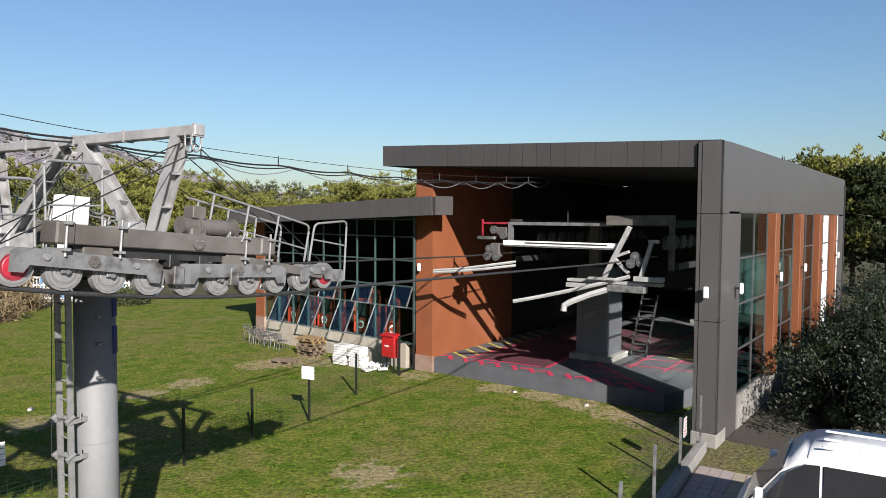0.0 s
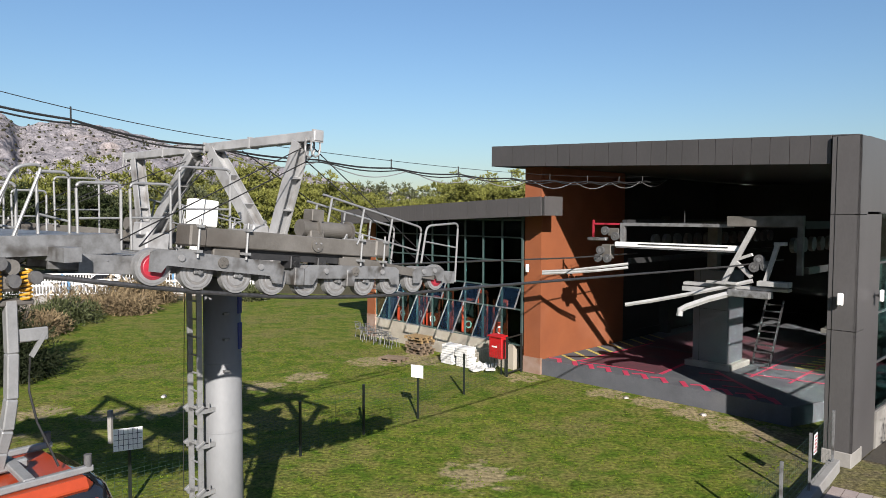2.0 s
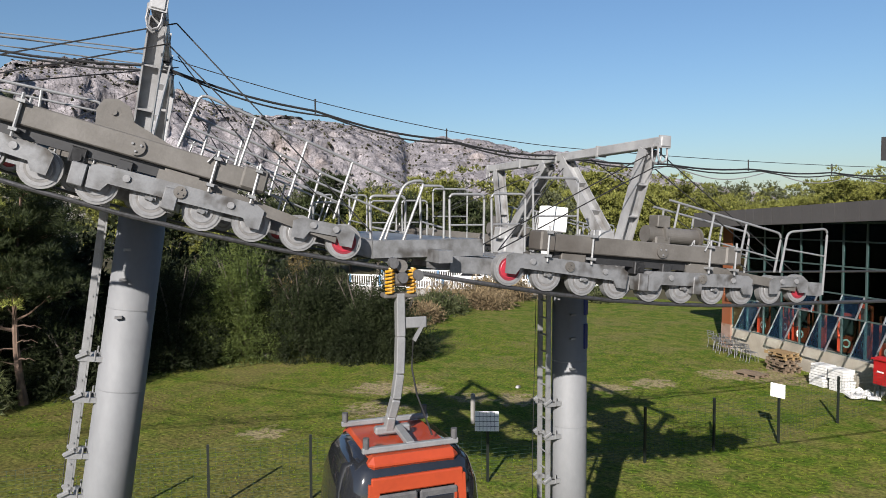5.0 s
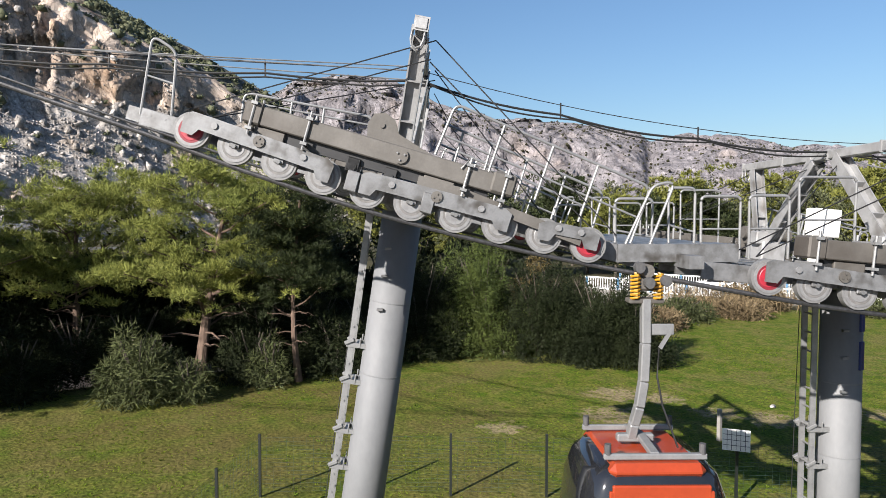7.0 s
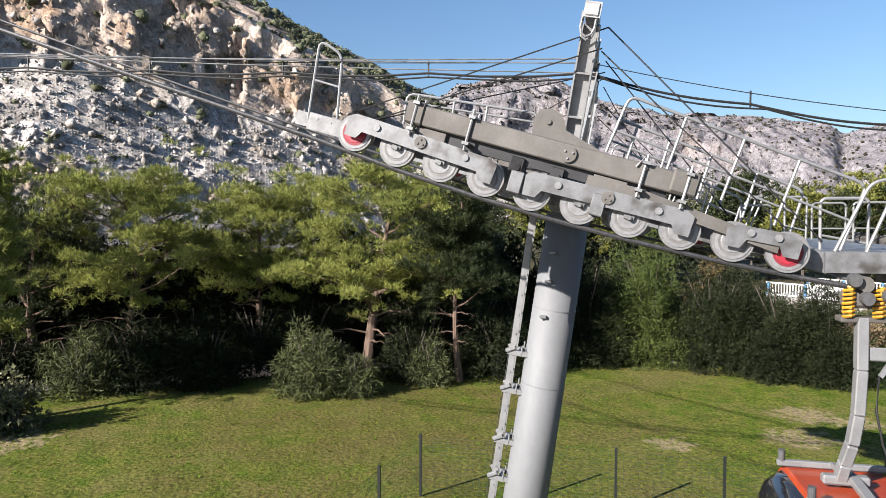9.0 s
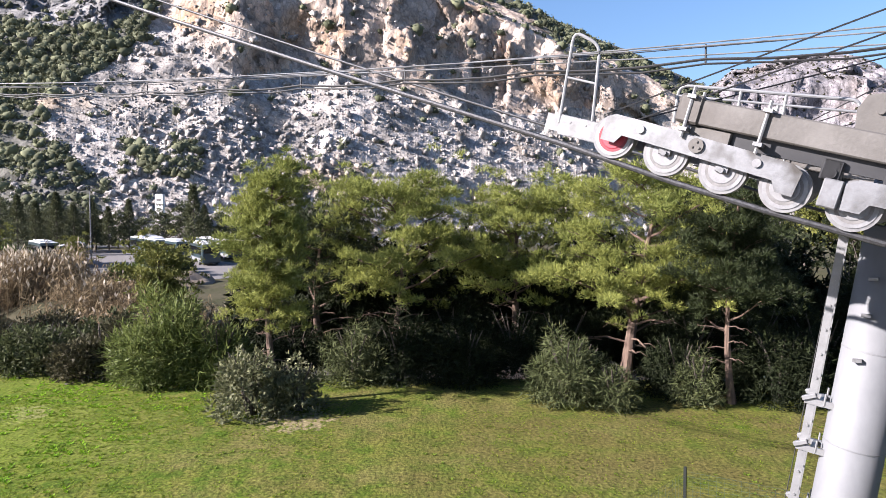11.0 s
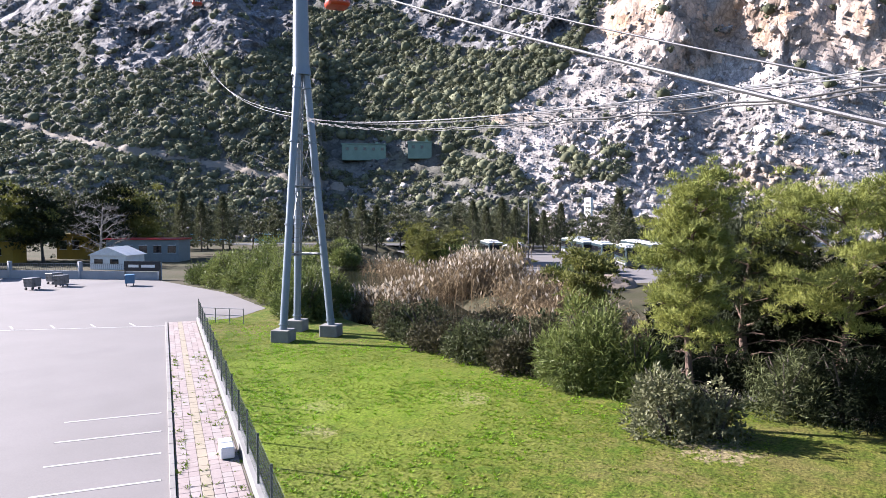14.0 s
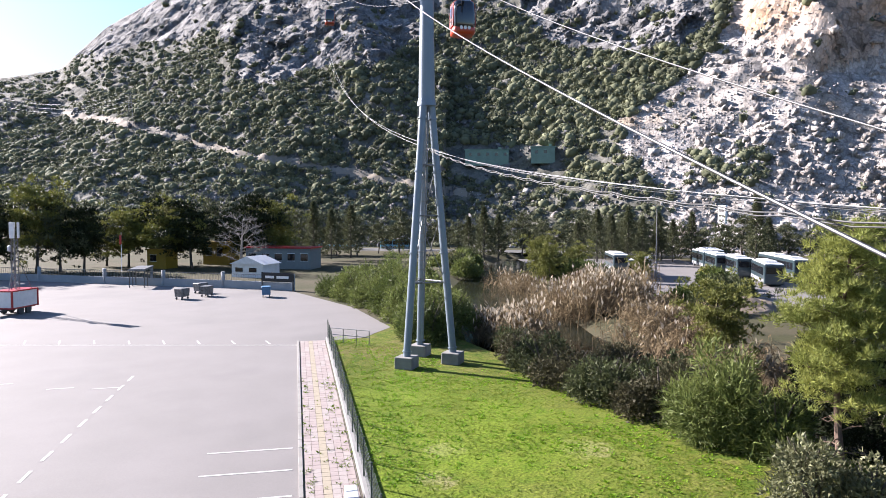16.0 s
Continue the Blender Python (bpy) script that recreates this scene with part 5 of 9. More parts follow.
def rope_tower(name, x, y, rope_mid, slope, lean, label, jack, tube_x, radii, gantry_lean, top, mid):
    """A single tube with two sheave trains and a lifting gantry; tube_x: where the tube meets the head, top: the gantry's height."""
    t = thing(name, pose(x, y, 0, 0, 0, LINE), label, "lift tower", "lift towers")
    # the frame of the head: origin midway between the rope lines, square to the rope
    m = pose(0, 0, rope_mid) @ pose(0, 0, 0, 0, -slope, 0)
    lm = pose(tube_x, 0, rope_mid) @ pose(0, 0, 0, 0, -lean, 0)
    gm = pose(0, 0, rope_mid) @ pose(0, 0, 0, 0, -gantry_lean, 0)
    tip = lm @ Vector((0, 0, -0.15))
    foot = lm @ Vector((0, 0, -rope_mid / math.cos(radians(lean))))
    tube = bmesh.new()
    rod(tube, foot, tip, *radii, seg=40)
    part("tube", tube, pole_paint, t, smooth=True)
    axis_way = (tip - foot).normalized()
    for d in (1.35, 2.45):
        c = tip - axis_way * d
        part("weld_ring", rod(bmesh.new(), c - axis_way * 0.008, c + axis_way * 0.008, radii[1] + (radii[0] - radii[1]) * d / rope_mid + 0.004, seg=40), pole_paint, t)
    for d in (0.55, 0.95, 1.45):
        for e in (-1, 1):
            part("cable_lug", boxes((lm @ Vector((e * 0.12, (radii[1] + 0.02) * e, -0.15 - d)), (0.09, 0.06, 0.035))), galv, t)
    part("footing", boxes(((foot.x, 0, 0.1), (1.6, 1.6, 0.34), None, 0.02)), concrete, t)
    ladder(t, lm, -rope_mid + 0.3, -0.1, 0.48)
    cross = bmesh.new()
    for x0 in (-0.42, 0.42):
        box(cross, (x0, 0, 0.05), (0.14, 2 * HALF + 0.3, 0.22), None, 0.01)
    box(cross, (0, 0, 0.06), (0.9, 0.9, 0.3), None, 0.02)
    bmesh.ops.transform(cross, matrix=m, verts=cross.verts[:])
    part("cross_arm", cross, galv, t)
    for side in (1, -1):
        for y0, y1, holed in ((0.35, 0.85, False), (0.85, 1.30, True), (1.30, 1.80, False), (1.80, 2.5, False)):
            pl = gusset_plate(-0.62, 1.75, y0, y1, holed)
            bmesh.ops.transform(pl, matrix=m @ pose(0, 0, 0.17) @ Matrix.Diagonal((1, side, 1, 1)), verts=pl.verts[:])
            bmesh.ops.recalc_face_normals(pl, faces=pl.faces[:])
            part("arm_plate", pl, galv, t)
    for side in (1, -1):
        train(t, m, side, mid)
    g = bmesh.new()
    near_end, far_end = HALF - 0.06, -(HALF - 0.18)
    box(g, (0, (near_end + far_end) / 2, top), (0.14, near_end - far_end, 0.13), None, 0.01)
    for y in (near_end - 0.03, far_end + 0.03, 1.3, 0.1, -1.2):
        box(g, (0, y, top), (0.17, 0.03, 0.16))
    bmesh.ops.transform(g, matrix=gm, verts=g.verts[:])
    part("gantry_beam", g, gantry_steel, t)
    for side in (1, -1):
        for y0, y1, w in ((HALF - 0.93, HALF - 0.42 if side > 0 else HALF - 0.60, 0.17), (HALF - 1.24, 0.28, 0.20)):
            lg = bmesh.new()
            a3, b3 = (0, side * y0, 0.50), (0, side * y1, top - 0.06)
            beam(lg, a3, b3, 0.02, 0.17, (1, 0, 0))
            way = Vector((0, side * (y1 - y0), top - 0.56)).normalized()
            off = Vector((0, way.z, -way.y)) * w * 0.5
            for e in (-1, 1):
                beam(lg, Vector(a3) + Vector((e * 0.085, 0, 0)), Vector(b3) + Vector((e * 0.085, 0, 0)), w, 0.018, (1, 0, 0))
            for f in (0.33, 0.66):
                c = Vector(a3).lerp(Vector(b3), f)
                beam(lg, c - off, c + off, 0.015, 0.16, (1, 0, 0))
            bmesh.ops.transform(lg, matrix=gm, verts=lg.verts[:])
            part("gantry_leg", lg, gantry_steel, t)
        ft = bmesh.new()
        box(ft, (0, side * (HALF - 1.06), 0.36), (0.42, 0.62, 0.36), None, 0.03)
        box(ft, (0.18, side * (HALF - 1.2), 0.58), (0.26, 0.26, 0.22), None, 0.02)
        bmesh.ops.transform(ft, matrix=m, verts=ft.verts[:])
        part("gantry_foot", ft, gantry_steel, t)
        jk = bmesh.new()
        if jack:
            rod(jk, (-0.72, side * (HALF - 0.34), 0.67), (0.1, side * (HALF - 0.34), 0.67), 0.115, seg=28)
            rod(jk, (-0.745, side * (HALF - 0.34), 0.67), (-0.715, side * (HALF - 0.34), 0.67), 0.15, seg=28)
            rod(jk, (-0.16, side * (HALF - 0.34), 0.67), (-0.12, side * (HALF - 0.34), 0.67), 0.16, seg=28)
            box(jk, (-0.1, side * (HALF - 0.34), 0.55), (0.24, 0.28, 0.2), None, 0.02)
            box(jk, (-0.12, side * (HALF - 0.34), 0.85), (0.2, 0.2, 0.16), None, 0.01)
            box(jk, (-0.73, side * (HALF - 0.34), 0.50), (0.03, 0.10, 0.16), None, 0.01)
        else:
            for e in (-0.09, 0.09):
                plate(jk, [(0.1, 0.52), (0.42, 0.52), (0.46, 0.72), (0.42, 0.84), (0.30, 0.88), (0.18, 0.84), (0.10, 0.70), (-0.45, 0.54)], side * (HALF - 0.25) + e, 0.02)
            rod(jk, (0.30, side * (HALF - 0.25) - 0.12, 0.74), (0.30, side * (HALF - 0.25) + 0.12, 0.74), 0.03, seg=10)
        bmesh.ops.transform(jk, matrix=m, verts=jk.verts[:])
        part("jack" if jack else "lug_bracket", jk, galv_dull, t)
        hk = bmesh.new()
        for y in (HALF - 0.10, HALF - 0.22):
            tube_path(hk, [(-0.05, side * y, top - 0.02), (-0.05, side * y, top - 0.18), (-0.03, side * y, top - 0.24), (0.02, side * y, top - 0.27), (0.07, side * y, top - 0.24), (0.09, side * y, top - 0.18), (0.09, side * y, top - 0.02)], 0.014, 6)
        if side < 0:
            bmesh.ops.translate(hk, vec=(0, 0.14, 0), verts=hk.verts[:])
        bmesh.ops.transform(hk, matrix=gm, verts=hk.verts[:])
        part("lifting_eye", hk, wheel_rim, t)
        # catwalk inside the rope line
        cw = bmesh.new()
        yy = side * (HALF - 0.62)
        box(cw, (0, yy, 0.16), (6.2, 0.55, 0.03))
        for e in (-0.28, 0.28):
            box(cw, (0, yy + e, 0.11), (6.2, 0.04, 0.16))
        for i in range(28):
            box(cw, (-3.0 + i * 0.22, yy, 0.18), (0.03, 0.52, 0.02))
        bmesh.ops.transform(cw, matrix=m, verts=cw.verts[:])
        part("catwalk", cw, galv, t)
        if jack:
            slant_rail(t, side * 2.5, (-0.35, 7.10), (-2.32, 6.63), (0.13, -0.55), (0.08, 0.38, 0.67), 0.66)
            slant_rail(t, side * 1.9, (-0.55, 7.02), (-2.32, 6.63), (0.10, -0.62), (0.1, 0.4, 0.7), 0.55)
            frame_hoop(t, side * 2.65, (-2.14, 6.09), (-2.27, 6.66), (-3.03, 6.70), (-2.95, 5.74), 0.42)
            for x0, x1, z in ((3.62, 3.17, 7.14), (2.98, 2.66, 7.27), (2.59, 2.11, 7.17), (2.01, 1.52, 7.18), (1.41, 0.72, 7.40)):
                frame_hoop(t, side * 1.95, (x0 - 0.01, 6.42), (x0, z), (x1, z), (x1 + 0.01, 6.26 if x1 > 2.6 else 6.42), 0.52, c=0.07)
        else:
            slant_rail(t, side * 2.35, (-0.74, 8.22), (-3.01, 7.27), (0.23, -0.66), (0.25, 0.5, 0.73), 0.55, (-0.5, 7.64))
            slant_rail(t, side * 1.6, (-0.62, 8.10), (-2.65, 7.24), (0.15, -0.50), (0.12, 0.3, 0.52, 0.76), 0.5)
            frame_hoop(t, side * 2.65, (-2.64, 6.62), (-2.94, 7.28), (-3.19, 7.32), (-2.87, 6.5), 0.0)
            frame_hoop(t, side * 2.65, (2.745, 8.04), (2.595, 8.90), (2.335, 8.73), (2.405, 8.02), 0.5)
            slant_rail(t, side * 1.9, (1.80, 8.42), (0.25, 8.13), (0.03, -0.20), (0.37, 0.62), 0.5, (1.85, 8.06))
        for x1, yt, zt in ((2.5, HALF - 0.3, 0.0), (2.2, HALF - 0.3, 0.22), (-2.6, HALF - 0.3, 0.0), (-2.3, HALF - 0.3, 0.25), (-1.7, 0.9, 0.0), (2.2, 0.2, 0.0)):
            st = rod(bmesh.new(), (0, side * yt * 0.97, top - 0.07 - zt), (x1, side * (HALF - 0.35), 0.30), 0.008, seg=5)
            bmesh.ops.transform(st, matrix=m, verts=st.verts[:])
            part("stay_wire", st, cable_black, t)
    return t, m

tower_a, head_a = rope_tower("lift_tower", -5.415, 10.016, 5.981, 5.184, 0.0, "grey steel lift tower with sheave trains and a gantry", True, -0.33, (0.315, 0.285), 2.0, 1.86, 0.42)
plate_blue = shader("dark_blue_sign_plate", (0.012, 0.025, 0.14), (0.010, 0.020, 0.11), 3, 0.5)
for z, h in ((5.39, 0.27), (4.90, 0.42)):
    pb = boxes(((-4.955, 10.295, z), (0.06, 0.10, h), None, 0.006))
    bmesh.ops.transform(pb, matrix=tower_a.matrix_world.inverted(), verts=pb.verts[:])
    part("sign_plate", pb, plate_blue, tower_a, "small dark blue sign plate")
tower_b, head_b = rope_tower("lift_tower", -8.92, 4.821, 7.135, 15.98, 8.0, "leaning grey steel lift tower with sheave trains and a gantry", False, -0.05, (0.335, 0.30), 10.5, 1.92, 0.235)
# a white control box on the first tower, and a blue one on its tube
cabinet = bmesh.new()
box(cabinet, (0.27, 0.35, 0.84), (0.40, 0.24, 0.40), None, 0.015)
box(cabinet, (0.27, 0.35, 0.5), (0.3, 0.05, 0.5))
bmesh.ops.transform(cabinet, matrix=head_a, verts=cabinet.verts[:])
part("control_box", cabinet, white_paint, tower_a, "white control box")
blue = shader("dark_blue_plastic", (0.008288, 0.01243, 0.04144), (0.008288, 0.01036, 0.02901), 5, 0.4)
part("junction_box", boxes(((-0.42, -0.1, 4.6), (0.16, 0.3, 0.5), None, 0.02), ((-0.42, -0.1, 5.2), (0.16, 0.24, 0.35), None, 0.02)), blue, tower_a, "dark blue junction box")
# bridge of gratings between the two towers
bridge_deck = thing("tower_walkway", pose(-7.07, 7.39, 0, 0, 0, LINE), "galvanised grating walkway between the lift towers", "walkway")
for side in (1, -1):
    y = side * (HALF - 0.62)
    part("deck", boxes(((-0.05, y, 6.60), (1.35, 0.6, 0.04)), ((-0.05, y + 0.3, 6.52), (1.35, 0.04, 0.2)), ((-0.05, y - 0.3, 6.52), (1.35, 0.04, 0.2))), galv, bridge_deck)
part("deck", boxes(((-0.1, 0, 6.60), (1.0, 2 * HALF - 1.8, 0.04)), ((0.42, 0, 6.52), (0.05, 2 * HALF - 1.8, 0.2)), ((-0.62, 0, 6.52), (0.05, 2 * HALF - 1.8, 0.2))), galv, bridge_deck)
part("floor_beam", boxes(((-0.1, 0, 6.44), (0.16, 2 * HALF + 0.2, 0.14))), galv, bridge_deck)

# three-legged tower farther up the line, carrying the rope beyond the view
BLOCKS = ((-29.44, -32.0), (-32.6, -34.3), (-32.45, -31.0))
tri = thing("tripod_tower", Matrix.Translation((-31.5, -32.45, 0)), "tall blue-grey tubular tower on three legs and concrete blocks", "lift tower")
for bx, by in BLOCKS:
    b = Vector((bx + 31.5, by + 32.45, 0))
    part("block", boxes(((b.x, b.y, 0.36), (1.15, 1.15, 0.74), Matrix.Rotation(0.45, 4, "Z"), 0.03)), concrete, tri, "concrete footing block")
    k = Vector((b.x * 0.16, b.y * 0.16, 16.6))
    leg = bmesh.new()
    rod(leg, (b.x, b.y, 0.7), k, 0.235, 0.235, seg=24)
    lg = part("leg", leg, pole_blue, tri)
    for f in (0.02, 0.4, 0.72, 0.93):
        fl = bmesh.new()
        c = Vector((b.x, b.y, 0.7)).lerp(k, f)
        d = (k - Vector((b.x, b.y, 0.7))).normalized()
        rod(fl, c - d * 0.03, c + d * 0.03, 0.30, seg=24)
        part("flange", fl, pole_blue, lg)
part("collar", rod(bmesh.new(), (0, 0, 16.3), (0, 0, 16.75), 0.62, 0.55, seg=24), pole_blue, tri)
part("upper_tube", rod(bmesh.new(), (0, 0, 16.7), (0, 0, 24.6), 0.52, 0.40, seg=32), pole_blue, tri)
br = bmesh.new()
def leg_at(i, z):
    b = Vector((BLOCKS[i][0] + 31.5, BLOCKS[i][1] + 32.45, 0))
    f = z / 16.6
    return Vector((b.x * (1 - 0.84 * f), b.y * (1 - 0.84 * f), z))
for i in range(3):
    j = (i + 1) % 3
    for z in (5.2, 9.4, 12.6):
        rod(br, leg_at(i, z), leg_at(j, z), 0.05, seg=8)
    for z0, z1 in ((5.2, 9.4), (9.4, 12.6)):
        rod(br, leg_at(i, z0), leg_at(j, z1), 0.03, seg=6)
part("bracing", br, galv, tri)
lad = bmesh.new()
a0, a1 = leg_at(1, 5.0) + Vector((0.5, 0.3, 0)), leg_at(1, 16.2) + Vector((0.5, 0.3, 0))
for s in (-0.2, 0.2):
    rod(lad, a0 + Vector((s, -s, 0)), a1 + Vector((s, -s, 0)), 0.025, seg=6)
for i in range(38):
    c = a0.lerp(a1, i / 38)
    rod(lad, c + Vector((-0.2, 0.2, 0)), c + Vector((0.2, -0.2, 0)), 0.014, seg=5)
part("ladder", lad, galv, tri)
line = Matrix.Rotation(radians(LINE), 4, "Z")
ca = bmesh.new()
box(ca, (0, 0, 24.6), (0.4, 2 * HALF + 0.4, 0.45), None, 0.03)
for s in (1, -1):
    box(ca, (0, s * HALF, 24.35), (4.2, 0.26, 0.3), None, 0.03)
    for i in range(8):
        rod(ca, (-1.75 + i * 0.5, s * HALF - 0.05, 24.15 + 0.09 * i), (-1.75 + i * 0.5, s * HALF + 0.05, 24.15 + 0.09 * i), 0.2, seg=14)
bmesh.ops.transform(ca, matrix=line, verts=ca.verts[:])
part("cross_arm", ca, galv, tri)

# haul rope: two strands from the station up the line
def on_line(tower_xy, along_x, side_y, z):
    v = Matrix.Translation((tower_xy[0], tower_xy[1], 0)) @ Matrix.Rotation(radians(LINE), 4, "Z") @ Vector((along_x, side_y, z))
    return v
A_XY, B_XY, C_XY = (-5.415, 10.016), (-8.92, 4.821), (-31.5, -32.45)
UP = Vector((-0.53, -0.85, 0))
for side, label in ((1, "steel haul rope under the sheaves"), (-1, "steel haul rope under the sheaves")):
    rz = -WHEEL - 0.02
    m_a = Matrix.Translation((*A_XY, 0)) @ Matrix.Rotation(radians(LINE), 4, "Z") @ head_a
    m_b = Matrix.Translation((*B_XY, 0)) @ Matrix.Rotation(radians(LINE), 4, "Z") @ head_b
    pts = [on_line(A_XY, -21.5, side * HALF, 5.25), on_line(A_XY, -16.0, side * HALF, 5.3)]
    pts += [m_a @ Vector((x, side * HALF, rz + lift(x))) for x in (-2.4, -1.6, -0.8, 0, 0.8, 1.6, 2.4)]
    pts += [m_b @ Vector((x, side * HALF, rz + lift(x))) for x in (-2.4, -1.6, -0.8, 0, 0.8, 1.6, 2.4)]
    c = on_line(C_XY, 0.0, side * HALF, 24.0)
    pts += sag(m_b @ Vector((2.7, side * HALF, rz + 0.14)), c, 0.55, 14)
    pts += sag(c, c + UP * 150 + Vector((0, 0, 48)), 3.0, 14)[1:]
    rope = tube_path(bmesh.new(), pts, 0.026, 8)
    tagged(link_mesh("haul_rope", rope, rope_mat), label, "rope", "haul ropes")

# communication cables slung along the gantries
def cable(pts, r, label, mat=None):
    return tagged(link_mesh("cable", tube_path(bmesh.new(), pts, r, 6), mat or cable_black), label, "cable", "slung cables")
ga = on_line(A_XY, -0.07, 0.1, 7.88)
gb = on_line(B_XY, -0.3, 0.5, 8.85)
gs = STATION @ Vector((-7.07, 3.0, 8.16))
gc = Vector((-31.4, -32.2, 13.6))
def slung(a, b, drop, n=60):
    """A carrier wire with two cables tied below it at every few metres, drooping between the ties."""
    wire = sag(a, b, drop, n)
    cable([p + Vector((0, 0, 0.14)) for p in wire], 0.006, "thin steel carrier wire")
    ties = max(3, round((Vector(b) - Vector(a)).length / 2.2))
    for k, r in ((0, 0.017), (1, 0.013)):
        cable([p - Vector((0, 0, 0.03 * k + (0.05 + 0.03 * k) * abs(math.sin(math.pi * ties * i / n + 0.3 * k)))) for i, p in enumerate(wire)], r, "black slung cable tied below a wire")
    for k in range(1, ties):
        p = wire[round(n * k / ties)]
        cable([p - Vector((0, 0, 0.04)), p + Vector((0, 0, 0.17))], 0.012, "short black cable tie", cable_black)
for a, b, d in ((gs, ga, 0.25), (ga, gb, 0.16), (gb, gc, 0.75)):
    slung(a, b, d)
wavy = []
for i in range(121):
    f = i / 120
    p = gs.lerp(ga, f)
    wavy.append(p - Vector((0, 0, 0.02 + 0.25 * 4 * f * (1 - f) + 0.20 * abs(math.sin(f * 25)))))
cable(wavy, 0.010, "pale looped cable hung below the wire", rail_steel)
for off in (0.0, 0.25):
    cable(sag(gc + Vector((0, 0, off)), gc + UP * 140 + Vector((off * 4, 0, 38 + off)), 4.0), 0.02, "pale slung cable climbing the hill", galv)
for k, (dx, dz) in enumerate(((0.0, 0.0), (0.05, 0.12), (-0.05, 0.2))):
    cable(sag(gb + Vector((dx, 0, dz)), gc + Vector((dx, 0, dz * 0.6)), 0.5 + 0.12 * k), 0.009, "pale slung cable beside the bundle", galv)

# ---- trees, bushes and reeds ----
def trunk_mesh(rng, h, r, lean, limbs, spread, crown_low, seg=8, bare_limbs=0):
    """A tapered, slightly bent trunk with forked limbs; returns the mesh and the limb ends."""
    bm = bmesh.new()
    pts, rad = [], []
    bend = rng.uniform(-0.4, 0.4, 2)
    for i in range(9):
        f = i / 8
        pts.append(Vector((lean[0] * f * h + bend[0] * math.sin(f * 4), lean[1] * f * h + bend[1] * math.sin(f * 3.3), f * h)))
        rad.append(r * (1 - 0.82 * f) * (1.25 if i == 0 else 1))
    tube_path(bm, pts, rad, seg)
    ends = [pts[-1]]
    for k in range(limbs):
        f = crown_low + (0.95 - crown_low) * (k + rng.uniform(0, 0.8)) / limbs
        i = min(7, int(f * 8))
        b = pts[i].lerp(pts[i + 1], f * 8 - i)
        a = k * 2.4 + rng.uniform(-0.5, 0.5)
        ln = spread * rng.uniform(0.55, 1.0) * (1.15 - 0.5 * f)
        d = Vector((math.cos(a), math.sin(a), rng.uniform(0.25, 0.75)))
        p1 = b + d * ln * 0.5
        p2 = p1 + Vector((d.x, d.y, d.z * 0.4 + 0.15)) * ln * 0.5
        tube_path(bm, [b, b.lerp(p1, 0.5) + Vector((0, 0, -0.04 * ln)), p1, p2], [r * 0.42 * (1 - 0.6 * f), r * 0.3 * (1 - 0.6 * f), r * 0.2 * (1 - 0.5 * f), 0.02], seg - 2)
        ends += [p2, p1.lerp(p2, 0.35)]
        for s in (-1, 1):
            q = p1 + Vector((d.x * 0.6 - s * d.y * 0.8, d.y * 0.6 + s * d.x * 0.8, 0.35)) * ln * rng.uniform(0.3, 0.55)
            tube_path(bm, [p1, p1.lerp(q, 0.5) + Vector((0, 0, 0.03)), q], [r * 0.14, r * 0.1, 0.015], seg - 3)
            ends.append(q)
    for k in range(bare_limbs):
        f = crown_low * (0.55 + 0.6 * k / bare_limbs)
        i = min(7, int(f * 8))
        b = pts[i].lerp(pts[i + 1], f * 8 - i)
        a = k * 2.1 + rng.uniform(-0.4, 0.4)
        ln = spread * rng.uniform(0.25, 0.55)
        d = Vector((math.cos(a), math.sin(a), rng.uniform(-0.1, 0.3)))
        e = b + d * ln
        tube_path(bm, [b, b.lerp(e, 0.5) + Vector((0, 0, 0.08 * ln)), e, e + Vector((d.y, -d.x, 0.3)) * 0.25 * ln], [r * 0.2, r * 0.15, r * 0.1, 0.01], 5)
        tube_path(bm, [b.lerp(e, 0.6), b.lerp(e, 0.8) + Vector((-d.y, d.x, 0.2)) * 0.2 * ln, b.lerp(e, 0.9) + Vector((-d.y, d.x, -0.3)) * 0.4 * ln], [r * 0.1, r * 0.07, 0.008], 4)
    me = bpy.data.meshes.new("trunk")
    bm.to_mesh(me)
    bm.free()
    return me, ends

def pine_parts(seed, h, r, lean, limbs, spread, crown_low, tuft, per, leaf_len, leaf_w, flat=0.6, fan=6, extra=2, seg=8, bare_limbs=0):
    """Trunk mesh and needle brushes set in loose pads about the branch ends."""
    rng = np.random.default_rng(seed)
    tm, ends = trunk_mesh(rng, h * 0.93, r, lean, limbs, spread, crown_low, seg, bare_limbs)
    pts, outs = [], []
    def pad(x, y, z, s):
        n = max(6, int(per * s * s))
        d = rng.normal(size=(n, 3))
        d /= np.linalg.norm(d, axis=1, keepdims=True)
        d[:, 2] = np.where(d[:, 2] < -0.35, -d[:, 2], d[:, 2])
        k = rng.uniform(0.25, 1.0, (n, 1)) ** 0.45 * (1 + 0.45 * rng.normal(size=(n, 1)) * 0.35)
        pts.append(np.array((x, y, z)) + d * k * np.array((s, s, s * flat)))
        outs.append(d)
    for e in ends:
        s = tuft * rng.uniform(0.75, 1.35)
        pad(e.x, e.y, e.z + 0.1 * s, s)
        for _ in range(extra):
            o = rng.normal(size=3) * np.array((1.5, 1.5, 0.9)) * tuft
            pad(e.x * rng.uniform(0.8, 1.06) + o[0], e.y * rng.uniform(0.8, 1.06) + o[1], e.z + o[2], tuft * rng.uniform(0.4, 0.9))
    v, q = needle_tris(rng, np.concatenate(pts), np.concatenate(outs), fan, leaf_len, leaf_w)
    return tm, v, q

